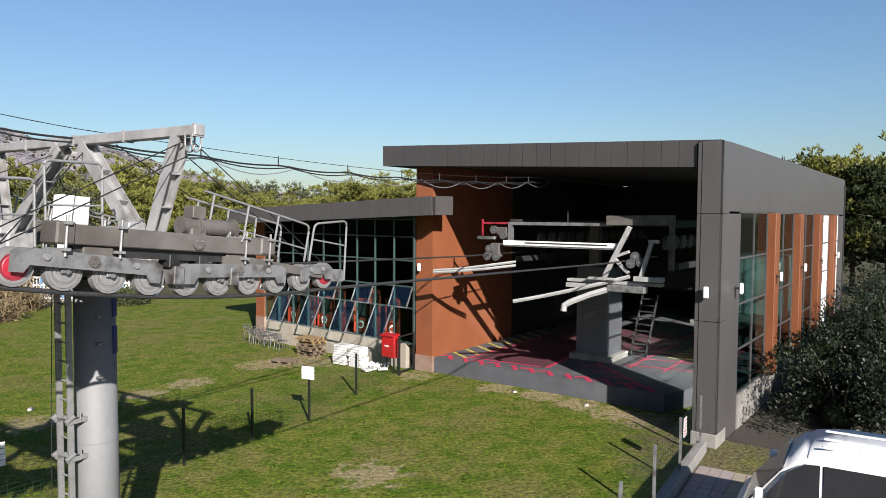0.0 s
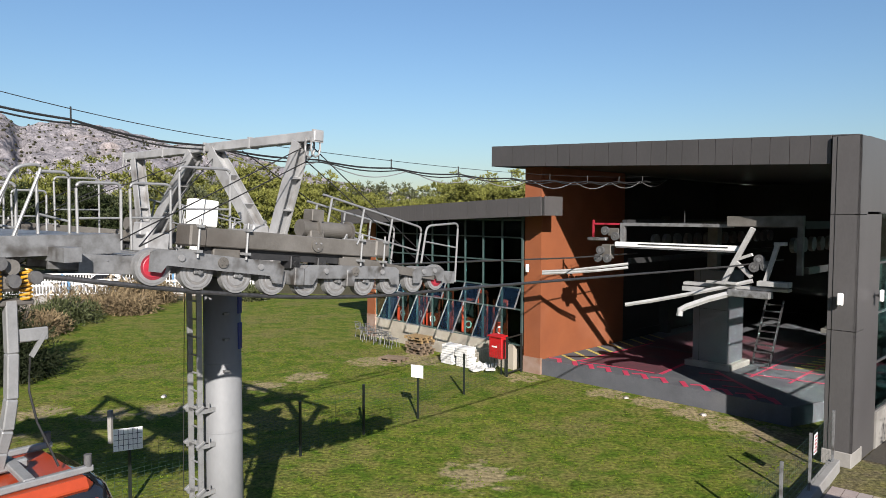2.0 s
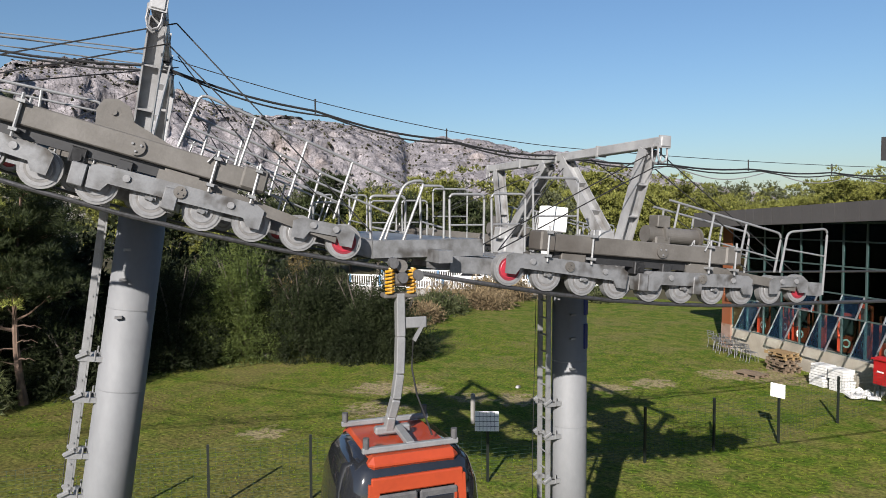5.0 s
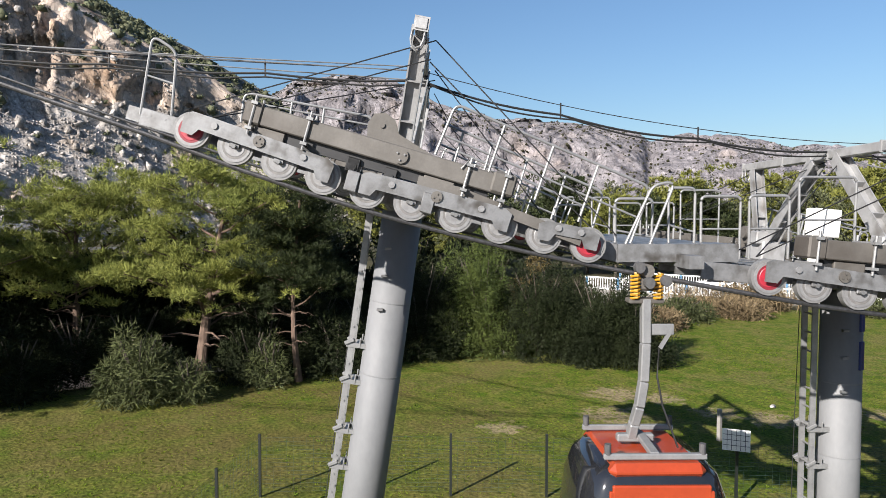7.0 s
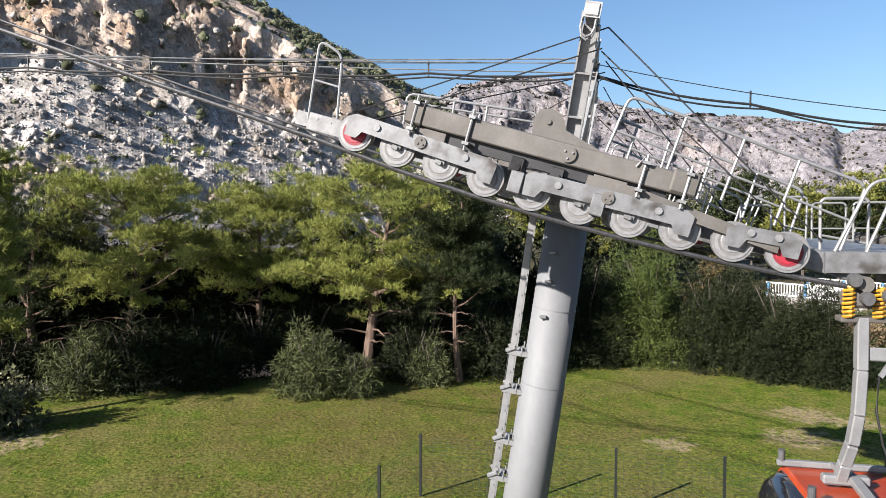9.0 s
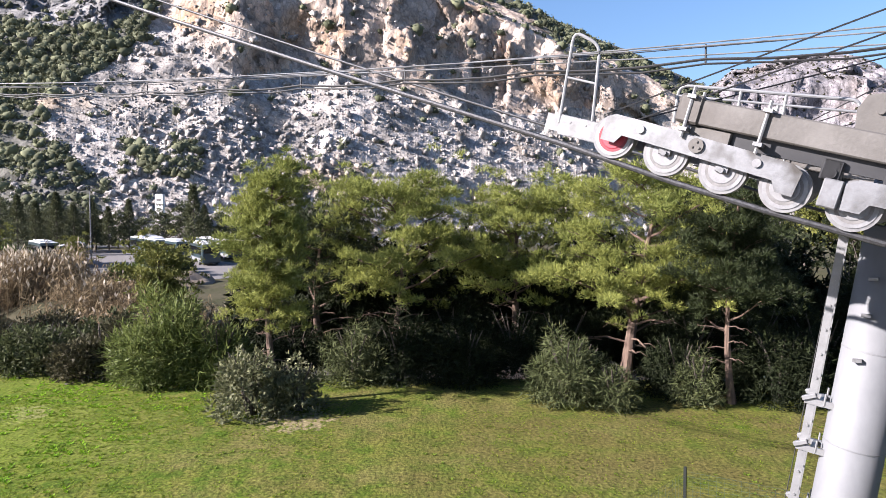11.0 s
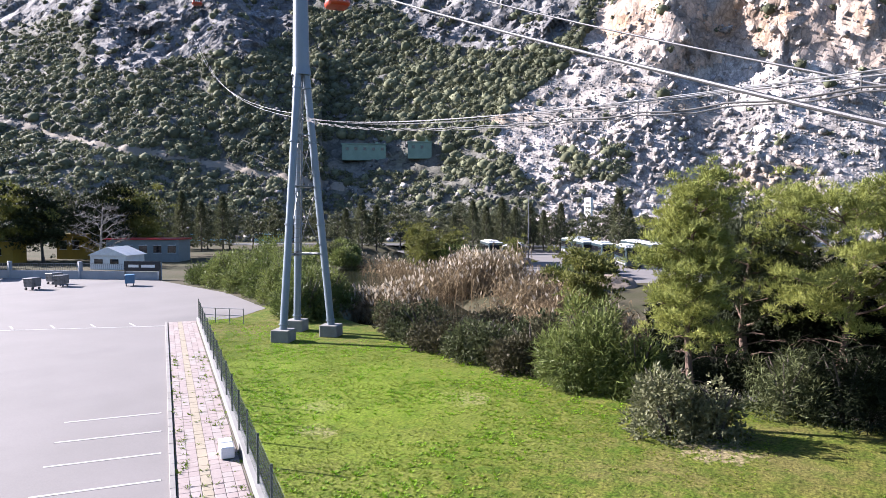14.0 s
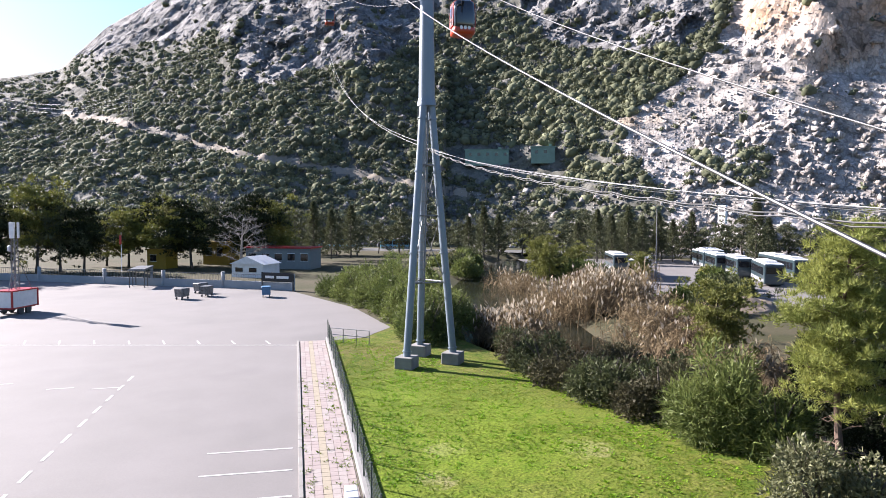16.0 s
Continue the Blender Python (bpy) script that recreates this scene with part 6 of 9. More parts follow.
def plant(name, tm, v, q, bark_mat, leaf_mat, at_m, label, category, group=""):
    t = thing(name, at_m, label, category, group)
    if tm:
        if not tm.materials:
            tm.materials.append(bark_mat)
        tr = new("trunk", tm)
        tr.parent = t
    cr = new("crown", bulk("crown", v, q, leaf_mat))
    cr.parent = t
    return t

def bush_quads(seed, r, h, n_blob, per, leaf_len, leaf_w, droop=0.0, tall=1.0):
    rng = np.random.default_rng(seed)
    blobs = []
    for _ in range(n_blob):
        a, d = rng.uniform(0, 6.28), r * math.sqrt(rng.uniform(0, 1)) * 0.75
        top = h * (1 - 0.45 * (d / r) ** 2) * rng.uniform(0.72, 1.05)
        s = r * rng.uniform(0.26, 0.46)
        z = rng.uniform(0.25 * top, max(0.3 * top, top - s * tall))
        blobs.append((d * math.cos(a), d * math.sin(a), max(s * 0.5, z), s, s, s * tall))
    for k in range(n_blob // 2):
        a = k * 6.28 / max(1, n_blob // 2)
        s = r * 0.33
        blobs.append((0.72 * r * math.cos(a), 0.72 * r * math.sin(a), s * 0.7, s, s, s))
    pts, outs = clumps(rng, blobs, per)
    pts[:, 2] = np.maximum(pts[:, 2], 0.02)
    outs[:, 2] += 0.25
    return needle_tris(rng, pts, outs, 2, leaf_len, leaf_w, 0.1 - droop, 0.6)

def stems(seed, r, h):
    rng = np.random.default_rng(seed)
    bm = bmesh.new()
    for k in range(6):
        a = k * 1.05
        e = Vector((math.cos(a) * r * 0.5, math.sin(a) * r * 0.5, h * 0.7))
        tube_path(bm, [(0.1 * math.cos(a), 0.1 * math.sin(a), 0), e * 0.5 + Vector((0, 0, 0.1 * h)), e], [0.06, 0.045, 0.02], 5)
    me = bpy.data.meshes.new("trunk")
    bm.to_mesh(me)
    bm.free()
    return me

# pines at the edge of the meadow
# the last three have needles darkened to stand in for shade
for seed, x, y, h, r, lean, limbs, spread, low, tuft, per, mat, lab in (
        (11, -30.2, 6.9, 8.9, 0.27, (0.03, 0.15), 19, 4.6, 0.30, 0.56, 100, needles, "umbrella-crowned pine with a forked reddish trunk"),
        (12, -26.8, -6.9, 9.8, 0.15, (-0.01, 0.03), 22, 1.75, 0.32, 0.34, 150, needles, "slim young pine with a pale straight trunk"),
        (13, -33.0, -3.4, 8.7, 0.19, (0.02, 0.10), 17, 4.3, 0.34, 0.56, 90, needles, "broad pine with a dark spreading crown"),
        (14, -33.5, 2.6, 8.5, 0.22, (0.02, 0.0), 16, 3.9, 0.34, 0.58, 80, needles, "broad pine with a dark spreading crown"),
        (15, -27.4, 10.3, 8.2, 0.15, (0.0, 0.02), 15, 2.3, 0.36, 0.5, 90, needles_shaded, "thin pine with needles darkened for its neighbours' shade"),
        (16, -33.5, 11.8, 8.4, 0.24, (0.0, 0.0), 16, 3.6, 0.3, 0.6, 70, needles_shaded, "broad pine with a dark spreading crown"),
        (17, -34.0, -6.6, 7.8, 0.22, (0.0, 0.0), 15, 3.4, 0.3, 0.6, 60, needles_shaded, "broad pine with a dark spreading crown")):
    tm, v, q = pine_parts(seed, h, r, lean, limbs, spread, low, tuft, per * 2.0, 0.20, 0.030, 0.6, 6, 4, 8, 8)
    plant("pine_tree", tm, v, q, bark, mat, pose(x, y, 0, 0, 0, 0 if seed in (11, 13) else seed * 40), lab, "tree", "pines at the meadow edge")

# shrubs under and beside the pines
# very dark leaf colour stands in for the shade under the canopy
leaf_shaded = shader("shade_dark_green_leaves", (0.01628, 0.02146, 0.00814), (0.01036, 0.01406, 0.00592), 0.5, 0.7, island=0.45, spec=0.1)
def shrub(x, y, r, h, mat, seed, lab, per=260, leaf=(0.22, 0.09), tall=1.0, group="shrubs at the meadow edge", droop=0.0, z=0.0):
    v, q = bush_quads(seed, r, h, int(11 + r * 3), per, *leaf, droop, tall)
    return plant("shrub", stems(seed, r, h), v, q, bark_grey, mat, pose(x, y, z, 0, 0, seed * 33), lab, "shrub", group)

shrub(-25.4, -7.5, 1.5, 3.2, leaf_silver, 21, "low silvery-leaved shrub at a pine's foot", 420, (0.17, 0.085), 1.2)
shrub(-26.0, -5.9, 1.1, 2.4, leaf_silver, 22, "low silvery-leaved shrub at a pine's foot", 380, (0.17, 0.085), 1.2)
shrub(-30.3, -12.6, 2.2, 4.6, leaf_tamarisk, 23, "feathery bright green tamarisk shrub", 380, (0.34, 0.06), 1.5)
shrub(-29.8, -10.2, 1.5, 3.3, leaf_tamarisk, 24, "feathery bright green tamarisk shrub", 340, (0.34, 0.06), 1.5)
for i, (x, y, r, h) in enumerate(((-31.5, -16.2, 2.1, 3.0), (-32.4, -19.5, 2.3, 2.8), (-33.4, -22.6, 2.2, 2.6), (-34.8, -25.6, 2.2, 2.6), (-36.6, -28.4, 2.0, 2.4), (-34.5, -17.0, 2.2, 2.8), (-36.6, -21.5, 2.3, 2.5), (-39.0, -31.2, 1.6, 2.2))):
    shrub(x, y, r, h, leaf_olive if i % 2 else shader("dusty_olive_leaves", (0.04973, 0.04766, 0.02486), (0.06216, 0.05594, 0.03108), 0.6, 0.6, leaf=0.2, island=0.45, spec=0.1), 30 + i, "dusty olive-green bank shrub", 260, (0.20, 0.10))
backdrop_leaf = leaf_shaded
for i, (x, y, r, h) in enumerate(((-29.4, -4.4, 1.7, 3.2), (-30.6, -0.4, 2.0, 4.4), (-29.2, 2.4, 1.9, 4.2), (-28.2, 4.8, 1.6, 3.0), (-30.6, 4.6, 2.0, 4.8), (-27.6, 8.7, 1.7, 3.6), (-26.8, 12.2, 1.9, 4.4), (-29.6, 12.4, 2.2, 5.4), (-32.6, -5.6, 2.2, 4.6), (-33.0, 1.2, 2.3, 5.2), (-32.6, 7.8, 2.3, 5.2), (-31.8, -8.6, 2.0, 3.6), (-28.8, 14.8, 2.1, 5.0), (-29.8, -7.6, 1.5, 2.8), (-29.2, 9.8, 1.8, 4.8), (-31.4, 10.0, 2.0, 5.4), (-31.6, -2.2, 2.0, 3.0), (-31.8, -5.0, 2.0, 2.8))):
    shrub(x - (3.2 if y < 3.5 else 1.0), y, r, h * (0.95 if y < 3.5 else 0.85), leaf_shaded, 50 + i, "green undergrowth shrub with leaves darkened for painted shade", 330, (0.22, 0.05), 1.5, droop=0.25)
# back row added as dark fill for the gaps between the pines
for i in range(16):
    shrub(-36.2 - 1.4 * (i % 2), -9.5 + i * 2.4, 2.5, 7.4 + 0.9 * math.sin(i * 2.1), backdrop_leaf, 400 + i, "green undergrowth shrub with leaves darkened for painted shade", 110, (0.42, 0.20), 1.3)
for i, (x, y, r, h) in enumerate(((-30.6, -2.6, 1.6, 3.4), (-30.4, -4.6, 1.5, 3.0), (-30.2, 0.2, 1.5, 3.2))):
    shrub(x, y, r, h, leaf_sapling if i == 1 else leaf_shaded, 430 + i, "drooping dark green shrub beneath the pines", 380, (0.32, 0.05), 1.5, droop=0.35)
shrub(-27.4, 4.0, 1.45, 3.5, leaf_sapling, 71, "drooping olive-green sapling at a pine's foot", 420, (0.32, 0.045), 1.5, droop=0.35)
shrub(-26.6, 5.7, 0.95, 2.2, leaf_sapling, 72, "drooping olive-green sapling at a pine's foot", 420, (0.32, 0.045), 1.5, droop=0.35)
shrub(-27.2, 9.0, 0.9, 2.6, leaf_sapling, 73, "drooping olive-green sapling at a pine's foot", 380, (0.32, 0.045), 1.5, droop=0.35)
# most of these take the darkened leaves, for the pines' shade over them
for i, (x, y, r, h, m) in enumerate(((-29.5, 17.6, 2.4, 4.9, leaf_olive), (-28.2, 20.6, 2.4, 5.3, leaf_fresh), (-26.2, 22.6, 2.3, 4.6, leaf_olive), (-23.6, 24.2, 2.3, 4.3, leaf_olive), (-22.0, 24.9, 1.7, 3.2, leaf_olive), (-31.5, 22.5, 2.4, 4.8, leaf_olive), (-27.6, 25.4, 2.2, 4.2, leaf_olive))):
    shrub(x, y, r * 1.1, h * 1.3, m if i == 1 else leaf_shaded, 80 + i, "dense rounded green shrub at the meadow edge", 620, (0.18, 0.045), 1.4, droop=0.2)
autumn = shader("autumn_leaves", (0.1243, 0.08288, 0.02486), (0.09102, 0.07045, 0.02486), 0.8, 0.6, leaf=0.25, island=0.4)
shrub(-31.5, 27.2, 2.0, 5.6, autumn, 90, "yellowing autumn-leaved shrub on the bank", 200, (0.18, 0.12))
for i, (x, y, r, h) in enumerate(((-28.6, 34.0, 2.0, 1.7), (-29.6, 38.2, 2.2, 2.0), (-28.4, 43.0, 2.0, 1.6), (-24.0, 51.5, 2.0, 1.4), (-30.0, 48.0, 2.0, 1.6))):
    shrub(x, y, r, h, leaf_olive if i % 2 else reed_tan, 95 + i, "low bank shrub before the footbridge", 200, (0.24, 0.08))
for i, (x, y, r, h) in enumerate(((-36.5, -37.6, 2.0, 3.4), (-39.6, -41.2, 2.4, 3.8), (-42.4, -46.0, 2.6, 4.0), (-44.6, -51.0, 2.6, 4.2), (-46.2, -56.0, 2.6, 4.0), (-47.6, -61.4, 2.6, 3.6), (-48.6, -66.4, 2.2, 2.6), (-42.2, -40.8, 2.0, 3.2), (-49.0, -54.0, 3.0, 4.6), (-51.0, -60.5, 3.0, 4.8))):
    shrub(x, y, r * 1.15, h * 1.25, leaf_tamarisk if i % 3 else leaf_fresh, 110 + i, "feathery green tamarisk beside the car park", 190, (0.36, 0.09), 1.2, "tamarisks beside the car park")

# reeds in the stream bed: stuff
def reed_bed(name, seed, n, lines, h, label, plumes=0.4, spread=1.8):
    """Stalks with long arching leaves and some plumes, strewn about lines x0, y0, x1, y1."""
    rng = np.random.default_rng(seed)
    vs, ps = [], []
    for _ in range(n):
        x0, y0, x1, y1 = lines[rng.integers(0, len(lines))]
        f = rng.uniform()
        x, y = x0 + (x1 - x0) * f + rng.normal() * spread, y0 + (y1 - y0) * f + rng.normal() * spread
        lump = 0.70 + 0.6 * noise.noise(Vector((x * 0.25, y * 0.25, seed)))
        z0, hh = max(-1.15, ground_z(x, y)), h * rng.uniform(0.55, 1.1) * lump
        a = rng.uniform(0, 6.28)
        d, e = np.array((math.cos(a), math.sin(a), 0)), rng.normal(size=3) * 0.45
        b, t = np.array((x, y, z0)), np.array((x + e[0], y + e[1], z0 + hh))
        vs += [b - d * 0.02, b + d * 0.02, t + d * 0.015, t - d * 0.015]
        for _ in range(8):
            c = b + (t - b) * rng.uniform(0.2, 1.0)
            o = rng.normal(size=2) * 0.55
            k = c + np.array((o[0] * 0.55, o[1] * 0.55, rng.uniform(0.1, 0.35)))
            q = c + np.array((o[0], o[1], rng.uniform(-0.35, 0.2)))
            vs += [c - d * 0.03, c + d * 0.03, k + d * 0.045, k - d * 0.045, k - d * 0.045, k + d * 0.045, q + d * 0.006, q - d * 0.006]
        if rng.uniform() < plumes:
            p = t + np.array((rng.normal() * 0.16, rng.normal() * 0.16, 0.5))
            c = (t + p) / 2
            ps += [t, c + d * 0.11, p, c - d * 0.11]
    k = len(vs) // 4
    v = np.array(vs + ps)
    m = len(v) // 4
    return tagged(new(name, bulk(name, v, np.arange(len(v)).reshape(-1, 4), [reed_tan, plume_pale], (np.arange(m) >= k).astype(np.int32))), label, "reeds", kind="stuff")

plume_pale = shader("pale_reed_plume", (0.3478, 0.3034, 0.2368), (0.2738, 0.2368, 0.1776), 1.0, 0.9, leaf=0.3, island=0.3, spec=0.1)
reed_bed("reed_bed", 3, 750, [(-43.5, -34.5, -46.5, -40)], 3.6, "tall dry tan reeds with pale plumes", 0.6, 1.3)
reed_bed("reed_bed", 5, 2200, [(-59, -36, -62, -43), (-62, -43, -68, -44), (-62, -38, -68, -42)], 4.2, "tall dry tan reeds with pale plumes", 0.45, 2.0)
reed_bed("reed_bed", 6, 1300, [(-47, -23, -55, -29), (-53, -27, -62, -33), (-44, -14, -46, -22)], 2.6, "low brown dry reeds on the stream bank", 0.12, 1.9)
reed_bed("reed_bed", 4, 800, [(-72, -58, -86, -70), (-36, 46, -30, 50), (-92, -88, -100, -97)], 2.6, "tall dry tan reeds with pale plumes", 0.3, 2.0)
water = tagged(link_mesh("water", boxes(((-70, -20, -1.15), (130, 300, 0.02))), shader("still_green_water", (0.02072, 0.02279, 0.0145), (0.0145, 0.01658, 0.01243), 0.2, 0.08, 0, 0.01, 1.5)), "still dark green stream water", "water", kind="structure")

# woods farther off, copied from a few built trees
def wood_kind(seed, h, mat, lab, flat, spread, limbs=13, per=13, low=0.22, leaf=(0.50, 0.19), fan=5):
    tm, v, q = pine_parts(seed, h, 0.22, (0.02, 0.0), limbs, spread, low, 1.3, per, *leaf, flat, fan, 2, 6)
    return plant("pine_tree", tm, v, q, bark_grey, mat, pose(0, 0, 0), lab, "tree", "pines of the far woods")

wood_green = shader("sunlit_pine_needles", (0.165, 0.168, 0.040), (0.10, 0.108, 0.026), 0.3, 0.6, leaf=0.2, island=0.35, spec=0.2)
leaf_dusk = shader("dusky_pine_needles", (0.085, 0.092, 0.046), (0.058, 0.066, 0.032), 0.2, 0.6, leaf=0.2, island=0.45, spec=0.2)
FULL, DARK = "tall pine with a full green crown", "dark tall pine of the wood"
KINDS = [wood_kind(201, 11.0, wood_green, FULL, 0.6, 3.6, 12, 21, 0.22, (0.35, 0.15), 6), wood_kind(202, 10.0, wood_green, FULL, 0.55, 4.2, 12, 21, 0.22, (0.35, 0.15), 6),
         wood_kind(203, 11.5, wood_green, FULL, 0.65, 3.2, 12, 21, 0.22, (0.35, 0.15), 6), wood_kind(204, 10.5, needles_shaded, DARK, 0.6, 3.4, 12, 21, 0.22, (0.35, 0.15), 6),
         wood_kind(205, 10.5, leaf_dusk, DARK, 0.6, 3.4, 9, 10)]
rngw = np.random.default_rng(77)
def wood(spots):
    for i, (x, y, s, k) in enumerate(spots):
        m = pose(x, y, -0.1, 0, 0, float(rngw.uniform(0, 360)))
        if KINDS[k]["label"] and not KINDS[k].get("placed"):
            KINDS[k].matrix_world = m
            KINDS[k]["placed"] = 1
            o = KINDS[k]
        else:
            o = copy_thing(KINDS[k], m)
        o.scale = (s, s, s * float(rngw.uniform(0.92, 1.08)))
far_spots = []
for yaw in np.arange(-2, 31, 1.55):
    r = 92 + 14 * rngw.uniform()
    p = spot(yaw, r)
    far_spots.append((p.x, p.y, r * (0.0096 + 0.0010 * max(0, yaw - 12) / 18) * rngw.uniform(0.8, 1.12), int(rngw.choice([0, 1, 2]))))
for yaw in np.arange(-1, 32, 2.1):
    p = spot(yaw, 118 + 10 * rngw.uniform())
    far_spots.append((p.x, p.y, 0.98 * rngw.uniform(0.85, 1.1), 4))
for yaw in np.arange(24, 62, 2.3):
    r = 74 + 12 * rngw.uniform()
    p = spot(yaw, r)
    far_spots.append((p.x, p.y, r * 0.0128 * rngw.uniform(0.75, 1.12), int(rngw.choice([1, 3, 4]))))
for yaw in np.arange(28, 66, 3.0):
    p = spot(yaw, 100 + 12 * rngw.uniform())
    far_spots.append((p.x, p.y, 1.05 * rngw.uniform(0.8, 1.0), 4))
for yaw in np.arange(-36, -22, 2.2):
    r = 62 + 14 * rngw.uniform()
    p = spot(yaw, r)
    far_spots.append((p.x, p.y, r * 0.0145 * rngw.uniform(0.85, 1.1), 3 if rngw.uniform() < 0.5 else 0))
for yaw in np.arange(150, 178, 1.5):
    r = 122 + 22 * rngw.uniform()
    p = spot(yaw, r)
    far_spots.append((p.x, p.y, 1.08 * rngw.uniform(0.85, 1.12), int(rngw.choice([2, 4, 1, 3]))))
for yaw in np.arange(121, 152, 1.7):
    r = 158 + 16 * rngw.uniform()
    p = spot(yaw, r)
    far_spots.append((p.x, p.y, 0.85 * rngw.uniform(0.8, 1.15), 4))
for yaw in np.arange(99, 124, 1.5):
    r = 150 + 12 * rngw.uniform()
    p = spot(yaw, r)
    far_spots.append((p.x, p.y, 0.75 * rngw.uniform(0.8, 1.2), 4))
for yaw, r, s in ((128, 100, 0.55), (125, 96, 0.5), (127, 92, 0.45), (120, 100, 0.4), (114, 46, 0.5)):
    p = spot(yaw, r)
    far_spots.append((p.x, p.y, s, 2))
wood(far_spots)
for k in KINDS:
    if "placed" in k:
        del k["placed"]

# slim conical conifers in a row before the quarry, a bare tree and three palms by the road
def cone_parts(seed, h, r, per):
    rng = np.random.default_rng(seed)
    bm = tube_path(bmesh.new(), [(0, 0, 0), (0.05, 0, h * 0.5), (0, 0.04, h * 0.94)], [0.16, 0.10, 0.02], 6)
    for k in range(26):
        z, a = h * (0.16 + 0.8 * k / 26), k * 2.4
        w = r * (1 - z / h) ** 0.75
        tube_path(bm, [(0, 0, z), (w * 0.5 * math.cos(a), w * 0.5 * math.sin(a), z + 0.05), (w * math.cos(a), w * math.sin(a), z + 0.3 * w)], [0.04, 0.03, 0.01], 4)
    me = bpy.data.meshes.new("trunk")
    bm.to_mesh(me)
    bm.free()
    f = rng.uniform(0.10, 1.0, per)
    a = rng.uniform(0, 6.28, per)
    w = r * (1 - f) ** 0.7 * (0.35 + 0.65 * rng.uniform(0, 1, per) ** 0.5) * (1 + 0.3 * np.sin(f * 40 + a * 2))
    pts = np.stack([w * np.cos(a), w * np.sin(a), f * h], 1)
    outs = np.stack([np.cos(a), np.sin(a), np.full(per, 0.5)], 1)
    v, q = needle_tris(rng, pts, outs, 4, 0.42, 0.13, 0.2, 0.5)
    return me, v, q
cone = plant("conifer", *cone_parts(61, 9.6, 1.7, 900), bark_grey, leaf_dusk, pose(*spot(116.2, 143, 0.4)), "slim dark conical conifer at the foot of the hill", "tree", "conifers before the quarry")
for i, (yaw, sc) in enumerate(((117.6, 0.85), (118.7, 1.0), (119.9, 0.9), (121.0, 1.12), (122.3, 0.95), (123.4, 1.05), (125.0, 0.8), (131.4, 0.95), (132.6, 1.1), (133.9, 0.9), (146.6, 1.2), (145.2, 1.05), (143.6, 1.15), (111.6, 1.25), (110.8, 0.9))):
    c = copy_thing(cone, pose(*spot(yaw, 143 + 6 * math.sin(i * 2.3), 0.4), 0, 0, i * 57))
    c.scale = (sc * 1.1, sc * 1.1, sc)
bare_bark = shader("pale_bare_bark", (0.1924, 0.1776, 0.1591), (0.1258, 0.1147, 0.1036), 5, 0.9, 0, 0.01, 12)
dead = thing("bare_tree", pose(*spot(152.2, 116), 0, 0, 40), "leafless pale grey tree beside the wood", "tree")
dm, dead_ends = trunk_mesh(np.random.default_rng(64), 8.5, 0.30, (0.02, 0.03), 13, 5.0, 0.22, 7, 6)
dm.materials.append(bare_bark)
dead_wood = new("trunk", dm)
dead_wood.parent = dead
twigs = bmesh.new()
rngt = np.random.default_rng(65)
for e in dead_ends:
    for _ in range(7):
        d = Vector(rngt.normal(size=3))
        d.z = abs(d.z) * 0.6
        tube_path(twigs, [e - d * 0.25, e + d * 0.35, e + d * 0.7 + Vector((0, 0, 0.2))], [0.03, 0.02, 0.008], 3)
tagged(part("twig", twigs, bare_bark, dead), kind="stuff")
def palm(m, h):
    p = thing("palm_tree", m, "short feathery palm on the road's edge", "tree", "palms by the road")
    part("trunk", tube_path(bmesh.new(), [(0, 0, 0), (0.06, 0, h * 0.5), (0.02, 0.05, h)], [0.24, 0.19, 0.2], 8), bark_grey, p)
    for k in range(16):
        a, up = k * 2.4, 0.9 - 0.09 * k
        u, fr = Vector((math.cos(a), math.sin(a), 0)), bmesh.new()
        mids = [u * (1.9 * f) + Vector((0, 0, h + up * 1.6 * f - 1.5 * f * f)) for f in (0, 0.25, 0.5, 0.75, 1.0)]
        wide = Vector((-u.y, u.x, 0))
        rows = [[fr.verts.new(q + wide * w * e - Vector((0, 0, 0.12 * abs(e)))) for e in (-1, 0, 1)] for q, w in zip(mids, (0.05, 0.26, 0.32, 0.24, 0.04))]
        for r0, r1 in zip(rows, rows[1:]):
            for c in (0, 1):
                fr.faces.new((r0[c], r0[c + 1], r1[c + 1], r1[c]))
        bmesh.ops.solidify(fr, geom=fr.faces[:], thickness=0.012)
        part("frond", fr, leaf_fresh, p)
    return p
pm = palm(pose(*spot(134.2, 176, 0.2)), 5.2)
for yaw, r in ((132.9, 178), (132.0, 175), (136.0, 180)):
    copy_thing(pm, pose(*spot(yaw, r, 0.2), 0, 0, yaw * 40))

